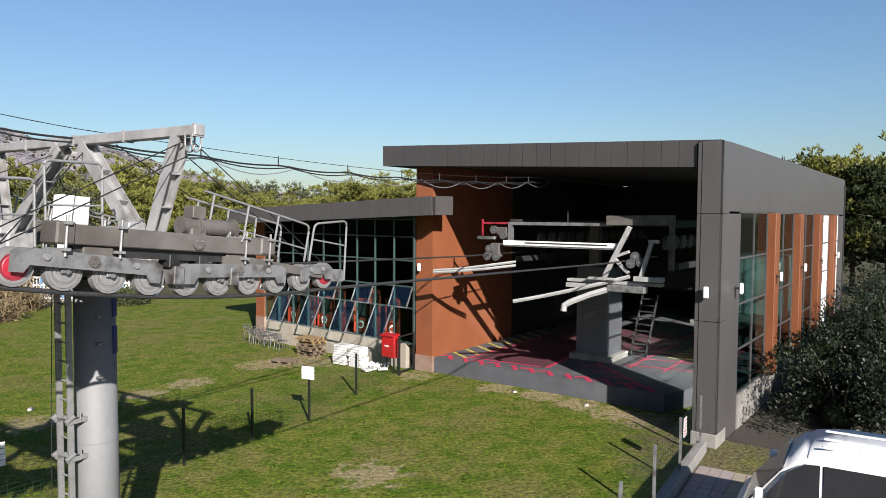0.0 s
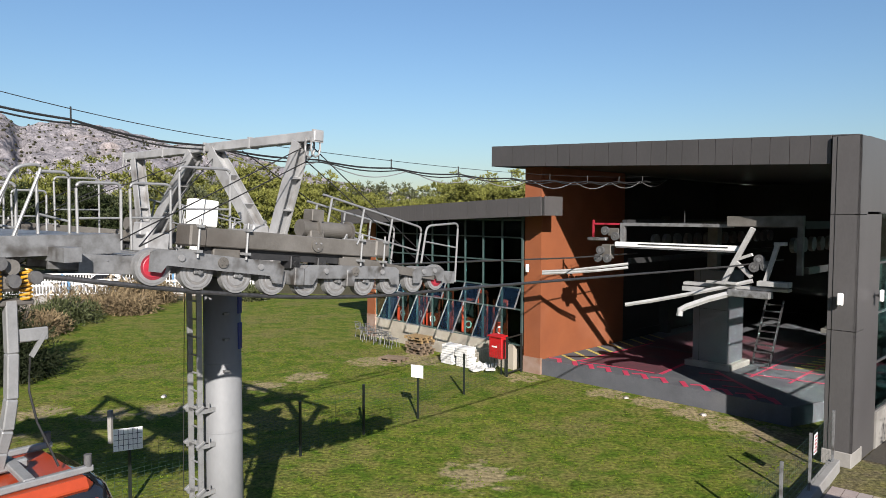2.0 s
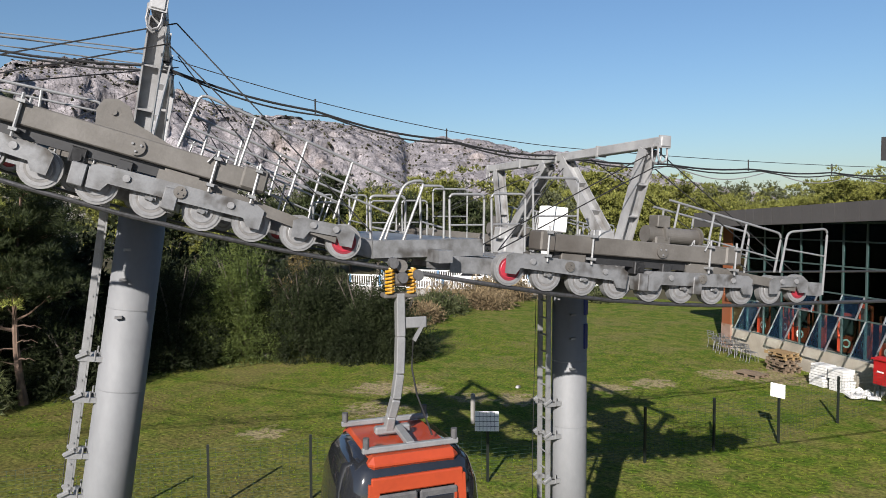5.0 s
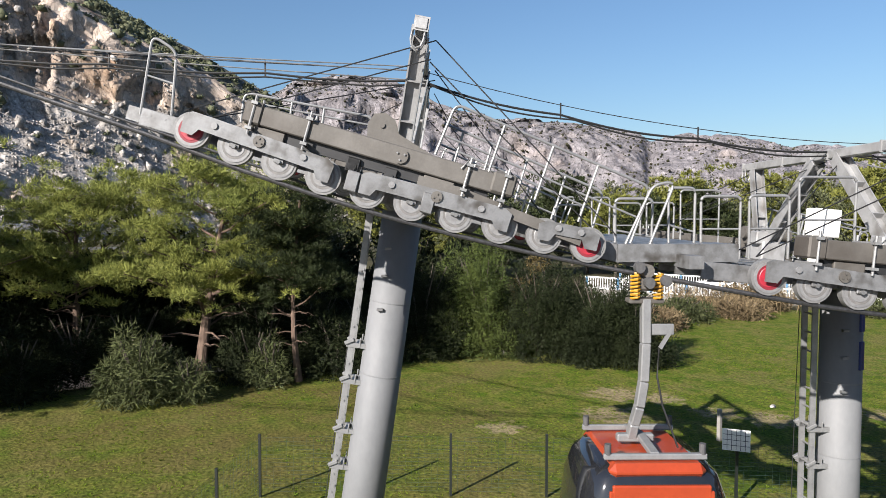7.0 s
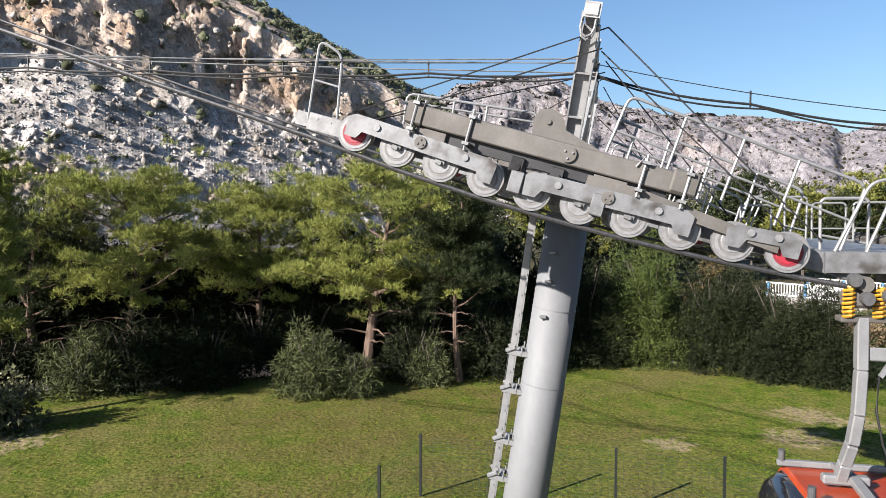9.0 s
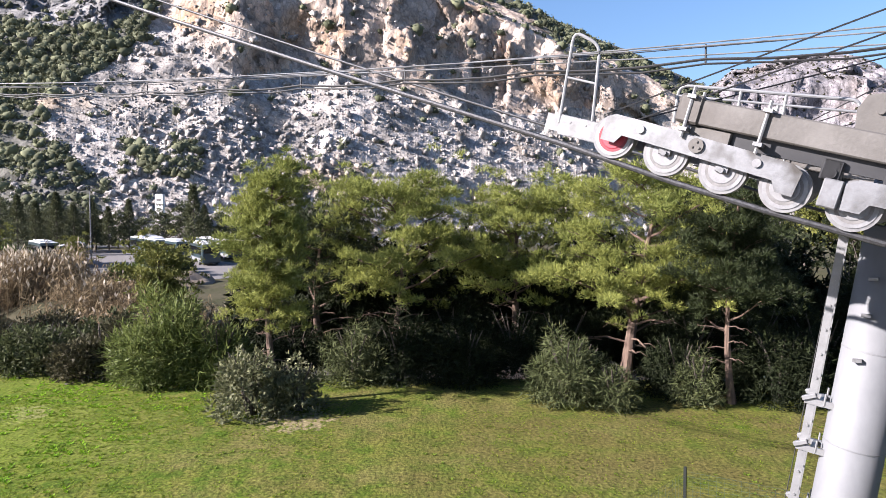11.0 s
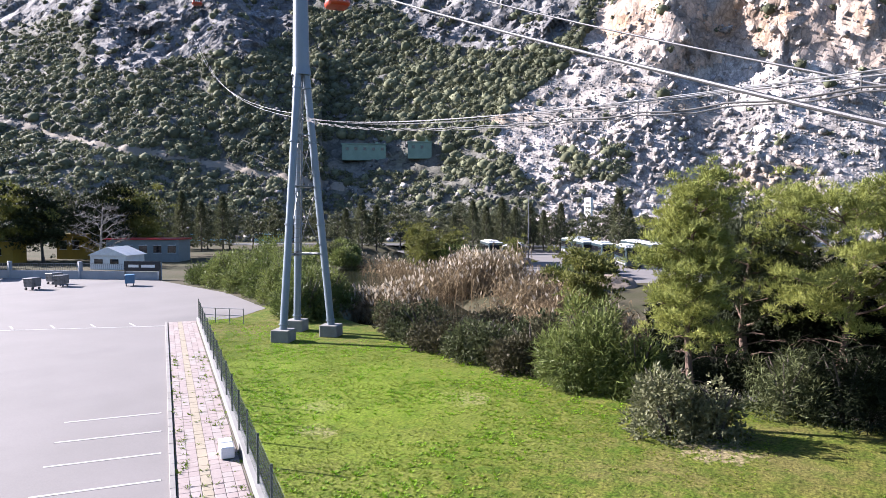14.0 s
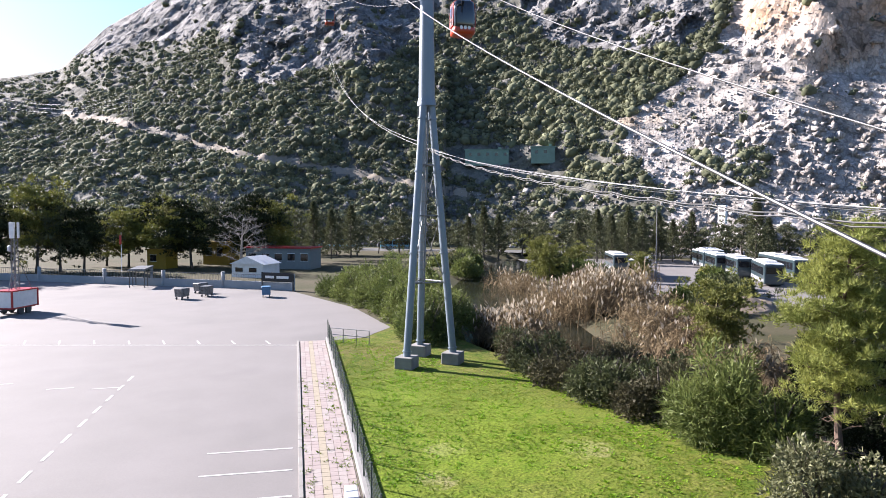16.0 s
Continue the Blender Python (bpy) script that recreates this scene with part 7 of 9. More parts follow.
# lattice pylons with their wires on the shoulder of the hill
def on_slope(yaw, elev):
    return min((Vector(hill_point(yaw, k / 120)) for k in range(121)), key=lambda p: abs(elevation(p) - elev))
tops = []
for yaw, elev, h in ((160.4, 6.9, 15.0), (168.2, 6.3, 15.0)):
    foot = on_slope(yaw, elev)
    py = thing("lattice_pylon", Matrix.Translation(foot) @ Matrix.Rotation(radians(yaw), 4, "Z"), "grey lattice power pylon on the hillside", "pylon", "power pylons")
    lt = bmesh.new()
    for x, y in ((-1, -1), (1, -1), (1, 1), (-1, 1)):
        rod(lt, (x * 1.3, y * 1.3, -0.6), (x * 0.3, y * 0.3, h), 0.10, seg=5)
    for k in range(9):
        z0, z1 = h * k / 9, h * (k + 1) / 9
        w0, w1 = 1.3 - z0 / h, 1.3 - z1 / h
        for (a, b), (c, d) in (((-1, -1), (1, -1)), ((1, -1), (1, 1)), ((1, 1), (-1, 1)), ((-1, 1), (-1, -1))):
            rod(lt, (a * w0, b * w0, z0), (c * w1, d * w1, z1), 0.05, seg=4)
            rod(lt, (c * w0, d * w0, z0), (a * w1, b * w1, z1), 0.05, seg=4)
    part("lattice", lt, galv, py)
    for z in (h * 0.70, h * 0.83, h * 0.96):
        part("cross_arm", beam(bmesh.new(), (-2.6, 0, z), (2.6, 0, z), 0.16, 0.16), galv, py)
    tops.append([py.matrix_world @ Vector((s, 0, z)) for z in (h * 0.70, h * 0.83, h * 0.96) for s in (-2.5, 2.5)])
for a, b in zip(*tops):
    tagged(link_mesh("power_line", tube_path(bmesh.new(), sag(a, b, 4.0, 12), 0.035, 4), galv), "thin power line slung between pylons", "power line", "power lines")

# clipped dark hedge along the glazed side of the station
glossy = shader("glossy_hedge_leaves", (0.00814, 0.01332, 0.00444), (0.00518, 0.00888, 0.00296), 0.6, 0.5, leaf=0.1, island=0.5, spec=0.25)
rngh = np.random.default_rng(9)
for i in range(9):
    y0 = 4.0 + i * 2.55
    hh = 2.7 + i * 0.22
    blobs = [(rngh.uniform(-1.5, 1.9), rngh.uniform(-1.4, 1.4), rngh.uniform(0.5, hh - 0.4), 0.75, 0.75, 0.7) for _ in range(30)]
    pts, outs = clumps(rngh, blobs, 620 if i < 4 else 200)
    outs[:, 2] += 0.3
    v, q = leaf_quads(rngh, pts, 0.13, 0.07, 0, outs)
    core = bmesh.new()
    for bx, by, bz, *_ in blobs[::3]:
        bmesh.ops.create_icosphere(core, subdivisions=1, radius=0.55, matrix=Matrix.Translation((bx * 0.8, by * 0.8, min(bz, hh - 0.9))))
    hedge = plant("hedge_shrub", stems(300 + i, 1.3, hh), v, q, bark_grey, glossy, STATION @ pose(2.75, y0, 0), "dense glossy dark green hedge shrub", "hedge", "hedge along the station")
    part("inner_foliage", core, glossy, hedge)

# brown soil bed, with the shadow beside the hedge put into its colour
bed = bmesh.new()
box(bed, (2.9, 13.5, 0.012), (5.6, 25.0, 0.02))
planting_bed = link_mesh("planting_bed", bed, shader("shade_dark_planting_soil", (0.03108, 0.02516, 0.01776), (0.0222, 0.01924, 0.01332), 1.2, 0.95, 0, 0.03, 8, third=(0.04144, 0.04973, 0.01658)))
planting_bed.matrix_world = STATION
tagged(planting_bed, "planting bed with thin weeds, soil darkened for painted shade", "soil", kind="structure")
for i, (x, y, r, h) in enumerate(((-86, -84, 2.8, 3.6), (-92, -88, 3.0, 4.2), (-97, -93, 3.0, 4.0), (-90, -92, 2.8, 3.4), (-102, -99, 3.2, 4.2), (-82, -78, 2.6, 3.4))):
    shrub(x, y, r, h, leaf_tamarisk if i % 2 else leaf_olive, 600 + i, "feathery green tamarisk beside the car park", 90, (0.5, 0.14), 1.2, "tamarisks beside the car park", z=-0.3)

# ---- car park, fences and what stands there ----
FENCE0, FDIR = Vector((7.85, 20.1, 0)), Vector((-0.525, -0.851, 0)).normalized()
FNOR = Vector((0.851, -0.525, 0)).normalized()

def fl(s, off=0.0, z=0.0):
    p = FENCE0 + FDIR * s + FNOR * off
    return Vector((p.x, p.y, z))

def sheet(name, pts, z, mat, label, category, parent=None):
    bm = bmesh.new()
    f = bm.faces.new([bm.verts.new((p[0], p[1], z)) for p in pts])
    if f.normal.z < 0:
        f.normal_flip()
    bm.normal_update()
    if bm.faces[:][0].normal.z < 0:
        bmesh.ops.reverse_faces(bm, faces=bm.faces[:])
    return tagged(link_mesh(name, bm, mat), label, category, kind="structure")

car_park = sheet("car_park", [fl(-30, 2.1), fl(73.2, 2.1), (-33.9, -42.2), (-38.5, -44.6), (-43.5, -56.5), (-47.2, -75.2), (-33.8, -98), (-24, -116), (60, -170), (150, -60), (60, 60)], 0.02, asphalt, "pale worn asphalt car park", "car park")
# painted lines, standing a little above the asphalt
def stripe(a, b, w=0.12):
    bm = beam(bmesh.new(), (a[0], a[1], 0.026), (b[0], b[1], 0.026), w, 0.006)
    return tagged(link_mesh("road_line", bm, road_line), "worn white painted parking line", "road marking", "parking lines", "structure")
stripe((-2.8, -66.9), (-28.6, -42.8), 0.16)
for i in range(10):
    a = Vector((-27.2, -44.6, 0)) + Vector((15.7, -14.7, 0)).normalized() * (2.55 * i)
    stripe(a, a + Vector((-0.45, -1.5, 0)), 0.12)
for i in range(11):
    b = fl(40.6 + i * 2.42, 2.45)
    if i < 5:
        stripe(b, b + FNOR * 3.3)
for i in range(9):
    a = Vector((-6.4, -25.6, 0)).lerp(Vector((-15.7, -40.2, 0)), i / 8)
    stripe(a, a + Vector((-0.537, -0.843, 0)) * 1.15, 0.13)
for a, b in (((-11.8, -41.2), (-13.0, -40.6)), ((-9.2, -44.6), (-10.8, -43.9)), ((-13.6, -39.6), (-14.8, -39.0))):
    stripe(a, b)

# footpath of small pavers with a yellow guiding strip, between the kerb and the fence wall
footpath = tagged(new("footpath"), "footpath of worn pink pavers with weeds", "pavement", kind="structure")
paver_mats = [shader("pink_paver", (0.2279, 0.1887, 0.1739), (0.1946, 0.1576, 0.1473), 2, 0.85, 0, 0.003, 25), shader("grey_paver", (0.2361, 0.2072, 0.1909), (0.2072, 0.1783, 0.1658), 2, 0.85, 0, 0.003, 25), shader("yellow_guiding_paver", (0.2324, 0.1991, 0.1406), (0.2072, 0.1783, 0.1288), 3, 0.85, 0, 0.003, 25)]
part("bedding", beam(bmesh.new(), fl(2, 1.1, 0.03), fl(73.8, 1.1, 0.03), 1.9, 0.06), shader("sandy_joint", (0.1243, 0.108, 0.08288), (0.09102, 0.08288, 0.05802), 2, 0.95), footpath)
paver = []
for m in paver_mats:
    bm = box(bmesh.new(), (0, 0, 0), (0.385, 0.285, 0.05), None, 0.008)
    o = link_mesh("paver", bm, m)
    paver.append(o.data)
    bpy.data.objects.remove(o)
spin = Matrix.Rotation(math.atan2(FDIR.y, FDIR.x), 4, "Z")
rngp = np.random.default_rng(15)
joined = [bmesh.new() for _ in paver_mats]
for i in range(-30, 150):
    for j in range(6):
        s, off = 14.2 + i * 0.4, 0.36 + j * 0.30
        k = 2 if j == 3 else (0 if (i // 4 + j) % 3 else 1)
        m = Matrix.Translation(fl(s, off, 0.055 + float(rngp.uniform(-0.004, 0.004)))) @ spin
        if 22 <= i < 70:
            o = new("paver", paver[k])
            o.parent, o.matrix_world = footpath, m
        else:
            box(joined[k], m.translation, (0.385, 0.285, 0.05), spin)
for k, bm in enumerate(joined):
    tagged(part("paver_rest", bm, paver_mats[k], footpath), kind="stuff")
kerb = thing("kerb", Matrix(), "pale concrete kerb stones beside the footpath", "kerb", kind="structure")
for i in range(-12, 60):
    part("kerb_stone", beam(bmesh.new(), fl(14 + i, 2.15, 0.06), fl(14.99 + i, 2.15, 0.06), 0.16, 0.13, bevel=0.012), concrete, kerb)

# low wall with a green wire fence along the footpath
fence_green = shader("green_coated_wire", (0.02072, 0.04144, 0.03108), (0.01658, 0.03315, 0.02486), 8, 0.5, 0.1)
post_dark = shader("dark_green_post_paint", (0.006216, 0.009102, 0.008288), (0.008288, 0.01036, 0.009102), 8, 0.5)
def wire_run(parent, a, b, h, z0, mat, step, rows, r=0.0022):
    bm = bmesh.new()
    a, b = Vector(a), Vector(b)
    n = max(2, int((b - a).length / step))
    for i in range(n + 1):
        p = a.lerp(b, i / n)
        rod(bm, (p.x, p.y, z0), (p.x, p.y, z0 + h), r, seg=3, caps=False)
    for j in range(rows):
        z = z0 + h * j / (rows - 1)
        rod(bm, (a.x, a.y, z), (b.x, b.y, z), r * 1.3, seg=4, caps=False)
    return tagged(part("wire_panel", bm, mat, parent), kind="stuff")

wall_white = shader("white_low_wall", (0.1909, 0.1865, 0.1783), (0.1495, 0.145, 0.1369), 1.2, 0.85, 0, 0.003, 20)
low_wall = tagged(link_mesh("low_wall", beam(bmesh.new(), fl(0.6, 0, 0.17), fl(74, 0, 0.17), 0.26, 0.34, bevel=0.02), wall_white), "low white rendered wall under the wire fence", "wall", kind="structure")
wire_fence = thing("wire_fence", Matrix(), "green welded wire fence on a low white wall", "fence")
s = 0.9
while s < 73.5:
    part("post", boxes((fl(s, 0, 1.02), (0.06, 0.06, 1.4), spin)), galv if s < 12 else fence_green, wire_fence)
    wire_run(wire_fence, fl(s, 0), fl(min(73.8, s + 2.5), 0), 1.25, 0.42, fence_green, 0.10 if s > 10 else 0.16, 9)
    s += 2.5
warn = thing("warning_sign", Matrix.Translation(fl(2.6, -0.06, 1.25)) @ spin, "small white and red warning sign wired to the fence", "sign")
part("board", boxes(((0, 0, 0), (0.34, 0.012, 0.5))), white_paint, warn)
for i in range(5):
    part("print_bar", boxes(((0, 0.008, 0.18 - i * 0.09), (0.26, 0.004, 0.035)), ((0, -0.008, 0.18 - i * 0.09), (0.26, 0.004, 0.035))), wheel_red, warn)

# meadow fence of dark posts and thin wire between the towers and the field
MEADOW = [(-1.82, 28.86), (-3.24, 25.68), (-4.38, 22.4), (-5.72, 20.45), (-6.97, 18.3), (-8.3, 16.4), (-9.7, 14.5), (-11.1, 12.8), (-12.55, 11.0), (-13.9, 9.05), (-15.2, 7.2), (-16.4, 5.05), (-14.6, 3.53), (-12.9, 2.1)]
field_fence = thing("field_fence", Matrix(), "dark green post and thin wire fence across the meadow", "fence")
for (ax, ay), (bx, by) in zip(MEADOW, MEADOW[1:]):
    part("post", boxes(((ax, ay, 0.79), (0.06, 0.06, 1.58), spin)), post_dark, field_fence)
    wire_run(field_fence, (ax, ay, 0), (bx, by, 0), 1.36, 0.12, fence_green, 0.16, 14, 0.0024)
part("post", boxes(((MEADOW[-1][0], MEADOW[-1][1], 0.79), (0.06, 0.06, 1.58), spin)), post_dark, field_fence)
plate_sign = thing("fence_notice", pose(-4.38, 22.34, 0, 0, 0, -20), "blank white notice board on a fence post", "sign")
part("board", boxes(((0.0, -0.05, 1.62), (0.46, 0.02, 0.42))), white_paint, plate_sign)
solar = thing("solar_panel", pose(-9.7, 14.46, 0, 0, 0, 35), "small pale gridded panel on a fence post", "panel")
part("board", boxes(((0, -0.06, 1.62), (0.62, 0.03, 0.5), Matrix.Rotation(-0.2, 4, "X"))), white_paint, solar)
part("grid", boxes(*[((x, -0.082, 1.62), (0.012, 0.006, 0.46), Matrix.Rotation(-0.2, 4, "X")) for x in (-0.2, -0.1, 0, 0.1, 0.2)], *[((0, -0.083 + z * 0.2, 1.62 + z), (0.6, 0.006, 0.012), Matrix.Rotation(-0.2, 4, "X")) for z in (-0.12, 0, 0.12)]), blue, solar)
stake = thing("wooden_stake", pose(-12.9, 18.4, 0), "short weathered wooden stake in the grass", "stake")
part("shaft", boxes(((0, 0, 0.5), (0.12, 0.12, 1.0), None, 0.01)), concrete, stake)

# ---- cabins on the rope ----
cab_orange = shader("orange_cabin_paint", (0.2664, 0.03663, 0.00999), (0.222, 0.02997, 0.00888), 2, 0.35, 0, 0.0, coat=0.3)
cab_red = shader("orange_red_cabin_paint", (0.367, 0.04144, 0.0148), (0.3256, 0.03552, 0.01184), 2, 0.35, coat=0.3)
dark_glass = shader("dark_tinted_glazing", (0.01332, 0.01406, 0.01628), (0.01036, 0.0111, 0.01332), 1, 0.06, 0.0, coat=0.6)
spring_yellow = shader("yellow_spring_paint", (0.3885, 0.1998, 0.0111), (0.3056, 0.1502, 0.0111), 8, 0.4)

def cabin_shell(bm, hx, hy, z0, z1, taper, n=24):
    """A rounded, tapering shell between two heights."""
    rings = []
    for f, k in ((0.0, 0.80), (0.06, 0.90), (0.30, 1.0), (0.62, 0.98), (0.84, 0.92), (0.95, 0.82), (1.0, 0.68)):
        z = z0 + (z1 - z0) * f
        ring = []
        for i in range(n):
            a = 2 * math.pi * i / n
            c, s = math.cos(a), math.sin(a)
            e = 0.42
            ring.append(bm.verts.new((hx * k * math.copysign(abs(c) ** e, c), hy * (1 - taper * (1 - k)) * math.copysign(abs(s) ** e, s), z)))
        rings.append(ring)
    for a, b in zip(rings, rings[1:]):
        for i in range(n):
            bm.faces.new((a[i], a[(i + 1) % n], b[(i + 1) % n], b[i]))
    bm.faces.new(rings[0][::-1])
    bm.faces.new(rings[-1])
    return bm

def gondola(m, label, paint):
    """Origin at the rope; x along the rope."""
    g = thing("gondola_cabin", m @ Matrix.Diagonal((0.87, 0.87, 1, 1)), label, "gondola", "gondola cabins")
    part("shell", cabin_shell(bmesh.new(), 0.95, 0.86, -4.05, -1.91, 0.8), dark_glass, g, "dark tinted curved glazing", True)
    part("roof", boxes(((0, 0, -1.95), (1.12, 1.46, 0.16), None, 0.07)), paint, g)
    part("floor_band", cabin_shell(bmesh.new(), 0.93, 0.89, -4.12, -3.55, 0.8), paint, g, "painted lower body band", True)
    for s in (1, -1):
        fr = bmesh.new()
        y = s * 0.875
        for x in (-0.57, 0.57):
            beam(fr, (x * 0.92, y - s * 0.06, -2.1), (x, y, -3.5), 0.14, 0.05, (0, 1, 0), 0.01)
        box(fr, (0, y - s * 0.06, -2.12), (1.12, 0.06, 0.16), None, 0.015)
        box(fr, (0, y, -3.52), (1.22, 0.06, 0.14), None, 0.015)
        part("door_frame", fr, paint, g)
        for x in (-0.25, 0.25):
            dr = part("door", boxes(((x, y - s * 0.03, -2.85), (0.47, 0.05, 1.28), None, 0.02)), rubber, g, "dark sliding door")
            part("door_window", boxes(((x, y - s * 0.005, -2.62), (0.35, 0.02, 0.68), None, 0.02)), dark_glass, dr)
            part("door_strip", boxes(((x - 0.20, y + s * 0.002, -2.85), (0.03, 0.02, 1.15)), ((x, y + s * 0.002, -3.1), (0.39, 0.02, 0.06))), paint, dr)
    for s in (1, -1):
        for k in (-0.3, 0.0, 0.3):
            part("roundel", rod(bmesh.new(), (s * 0.925, k, -3.75), (s * 0.945, k, -3.75), 0.12, seg=18), white_paint, g, "round white emblem")
    part("emblem", rod(bmesh.new(), (0.80, 0.44, -2.46), (0.905, 0.46, -2.46), 0.11, seg=18), white_paint, g, "oval white emblem")
    yoke = part("roof_yoke", beam(bmesh.new(), (-0.16, 0.0, -1.79), (0.30, 0.0, -1.79), 0.12, 0.09, bevel=0.02), rail_steel, g, "galvanised roof yoke")
    for s in (1, -1):
        part("side_bar", beam(bmesh.new(), (-0.60, s * 0.56, -1.83), (0.60, s * 0.56, -1.83), 0.07, 0.06, bevel=0.01), rail_steel, yoke)
        part("cross_bar", beam(bmesh.new(), (0, s * 0.02, -1.77), (0, s * 0.56, -1.82), 0.11, 0.06, bevel=0.01), rail_steel, yoke)
    for x in (-0.60, 0.60):
        for s in (1, -1):
            part("damper", rod(bmesh.new(), (x * 0.92, s * 0.56, -1.81), (x * 0.92, s * 0.56, -1.70), 0.04, seg=12), rubber, g)
    hg = bmesh.new()
    path = [(0.0, 0.12, -0.28), (0.0, 0.14, -0.75), (0.02, 0.15, -1.15), (0.06, 0.13, -1.42), (0.10, 0.06, -1.62), (0.12, 0.0, -1.78)]
    for a, b in zip(path, path[1:]):
        beam(hg, a, b, 0.11, 0.13, (0, 1, 0), 0.012)
    part("hanger", hg, rail_steel, g, "bent galvanised hanger arm")
    gr = bmesh.new()
    box(gr, (0, 0.08, -0.12), (0.36, 0.16, 0.16), None, 0.03)
    box(gr, (0, 0.08, -0.30), (0.42, 0.20, 0.05), None, 0.01)
    rod(gr, (0, -0.02, 0.02), (0, 0.24, 0.02), 0.07, seg=14)
    part("grip", gr, galv_dull, g)
    for x in (-0.14, 0.14):
        part("spring", tube_path(bmesh.new(), [(x + 0.05 * math.cos(i * 0.9), 0.16 + 0.05 * math.sin(i * 0.9), -0.27 + i * 0.0055) for i in range(48)], 0.014, 6), spring_yellow, g, "yellow coil spring")
    for x, z in ((0.0, -0.10), (0.12, 0.06), (-0.2, -0.08)):
        part("roller", rod(bmesh.new(), (x, 0.20, z), (x, 0.30, z), 0.06, seg=14), rubber, g)
    part("lever", boxes(((-0.20, 0.16, -0.60), (0.28, 0.03, 0.12), None, 0.01), ((-0.24, 0.16, -0.70), (0.04, 0.04, 0.24), Matrix.Rotation(-0.6, 4, "Y"))), rail_steel, g)
    part("hose", tube_path(bmesh.new(), [(-0.16, 0.16, -0.80), (-0.14, 0.17, -1.1), (-0.20, 0.2, -1.4), (-0.36, 0.3, -1.82)], 0.012, 6), cable_black, g)
    return g

line_m = Matrix.Rotation(radians(LINE), 4, "Z")
near_a = on_line(A_XY, 3.55, HALF, 6.34)
gondola(Matrix.Translation(near_a) @ line_m, "orange gondola cabin with dark glazing hanging from the rope", cab_orange)
far_c, near_c = on_line(C_XY, 0.0, -HALF, 24.0), on_line(C_XY, 0.0, HALF, 24.0)
gondola(Matrix.Translation(far_c + UP * 2.2 + Vector((0, 0, 1.5))) @ line_m, "red gondola cabin climbing past the tall tower", cab_red)
gondola(Matrix.Translation(near_c + UP * 72.0 + Vector((0, 0, 20.6))) @ line_m, "distant red gondola cabin above the crags", cab_red)

# ---- by the annex ----
hose_box = thing("hose_cabinet", pose(-2.25, 29.55, 0, 0, 0, -40.5), "red metal hose cabinet on dark legs", "cabinet")
red_box = shader("red_enamel", (0.3256, 0.00888, 0.01184), (0.2782, 0.007696, 0.01066), 3, 0.35)
part("body", boxes(((0, 0, 1.12), (0.78, 0.34, 0.95), None, 0.03)), red_box, hose_box)
part("lid", boxes(((0, -0.02, 1.62), (0.84, 0.42, 0.06), Matrix.Rotation(0.12, 4, "X"), 0.01)), red_box, hose_box)
part("label_bar", boxes(((-0.05, -0.175, 1.15), (0.3, 0.006, 0.06))), white_paint, hose_box)
for x in (-0.33, 0.33):
    for y in (-0.12, 0.12):
        part("leg", boxes(((x, y, 0.33), (0.05, 0.05, 0.66))), post_dark, hose_box)
gate = thing("metal_gate", pose(-1.82, 28.86, 0, 0, 0, 62), "dark tubular metal gate frame standing ajar", "gate")
for x in (0.0, 1.2):
    part("post", boxes(((x, 0, 0.85), (0.07, 0.07, 1.7))), post_dark, gate)
for z in (0.15, 1.65):
    part("rail", boxes(((0.6, 0, z), (1.2, 0.05, 0.05))), post_dark, gate)
wood_grey = shader("weathered_pallet_wood", (0.148, 0.1073, 0.0703), (0.0962, 0.06808, 0.0444), 5, 0.85, 0, 0.003, 30, stretch=(0.2, 1, 1))
wood_new = shader("yellow_pallet_wood", (0.2072, 0.1369, 0.06216), (0.1658, 0.108, 0.04973), 5, 0.8, 0, 0.003, 30, stretch=(0.2, 1, 1))
def pallet(m, mat, label):
    p = thing("wooden_pallet", m, label, "pallet", "wooden pallets")
    for i in range(6):
        part("top_board", boxes(((0, -0.35 + i * 0.14, 0.125), (1.2, 0.10, 0.022))), mat, p)
    for y in (-0.35, 0, 0.35):
        part("bottom_board", boxes(((0, y, 0.012), (1.2, 0.10, 0.022))), mat, p)
        for x in (-0.52, 0, 0.52):
            part("block", boxes(((x, y, 0.068), (0.14, 0.10, 0.09))), mat, p)
    return p
for i in range(6):
    pallet(pose(-6.35 + 0.07 * math.sin(i * 2.1), 33.0 + 0.06 * math.cos(i * 1.7), 0.15 * i, 0, 0, -38 + 7 * math.sin(i * 2.6)), wood_new if i > 3 else wood_grey, "weathered wooden pallet in a leaning stack")
pallet(pose(-7.25, 31.2, 0.02, 0, 0, -20), wood_grey, "weathered wooden pallet lying flat on the grass")
# piled white slabs and rubble
slab_white = shader("dusty_white_slab", (0.50, 0.50, 0.49), (0.40, 0.395, 0.38), 3.0, 0.9, 0, 0.003, 30)
rng9 = np.random.default_rng(19)
for i, (x, y, z) in enumerate(((-4.55, 31.15, 0), (-3.75, 30.6, 0), (-4.5, 31.15, 0.45), (-3.8, 30.6, 0.45))):
    sl = thing("slab_bundle", pose(x, y, z, 0, 0, -38 + float(rng9.uniform(-6, 6))), "stacked bundle of white insulation slabs", "building slabs", "piled white slabs")
    for k in range(4):
        part("slab", boxes(((float(rng9.uniform(-0.02, 0.02)), 0, 0.055 + k * 0.11), (0.74, 0.56, 0.10), None, 0.012)), slab_white, sl)
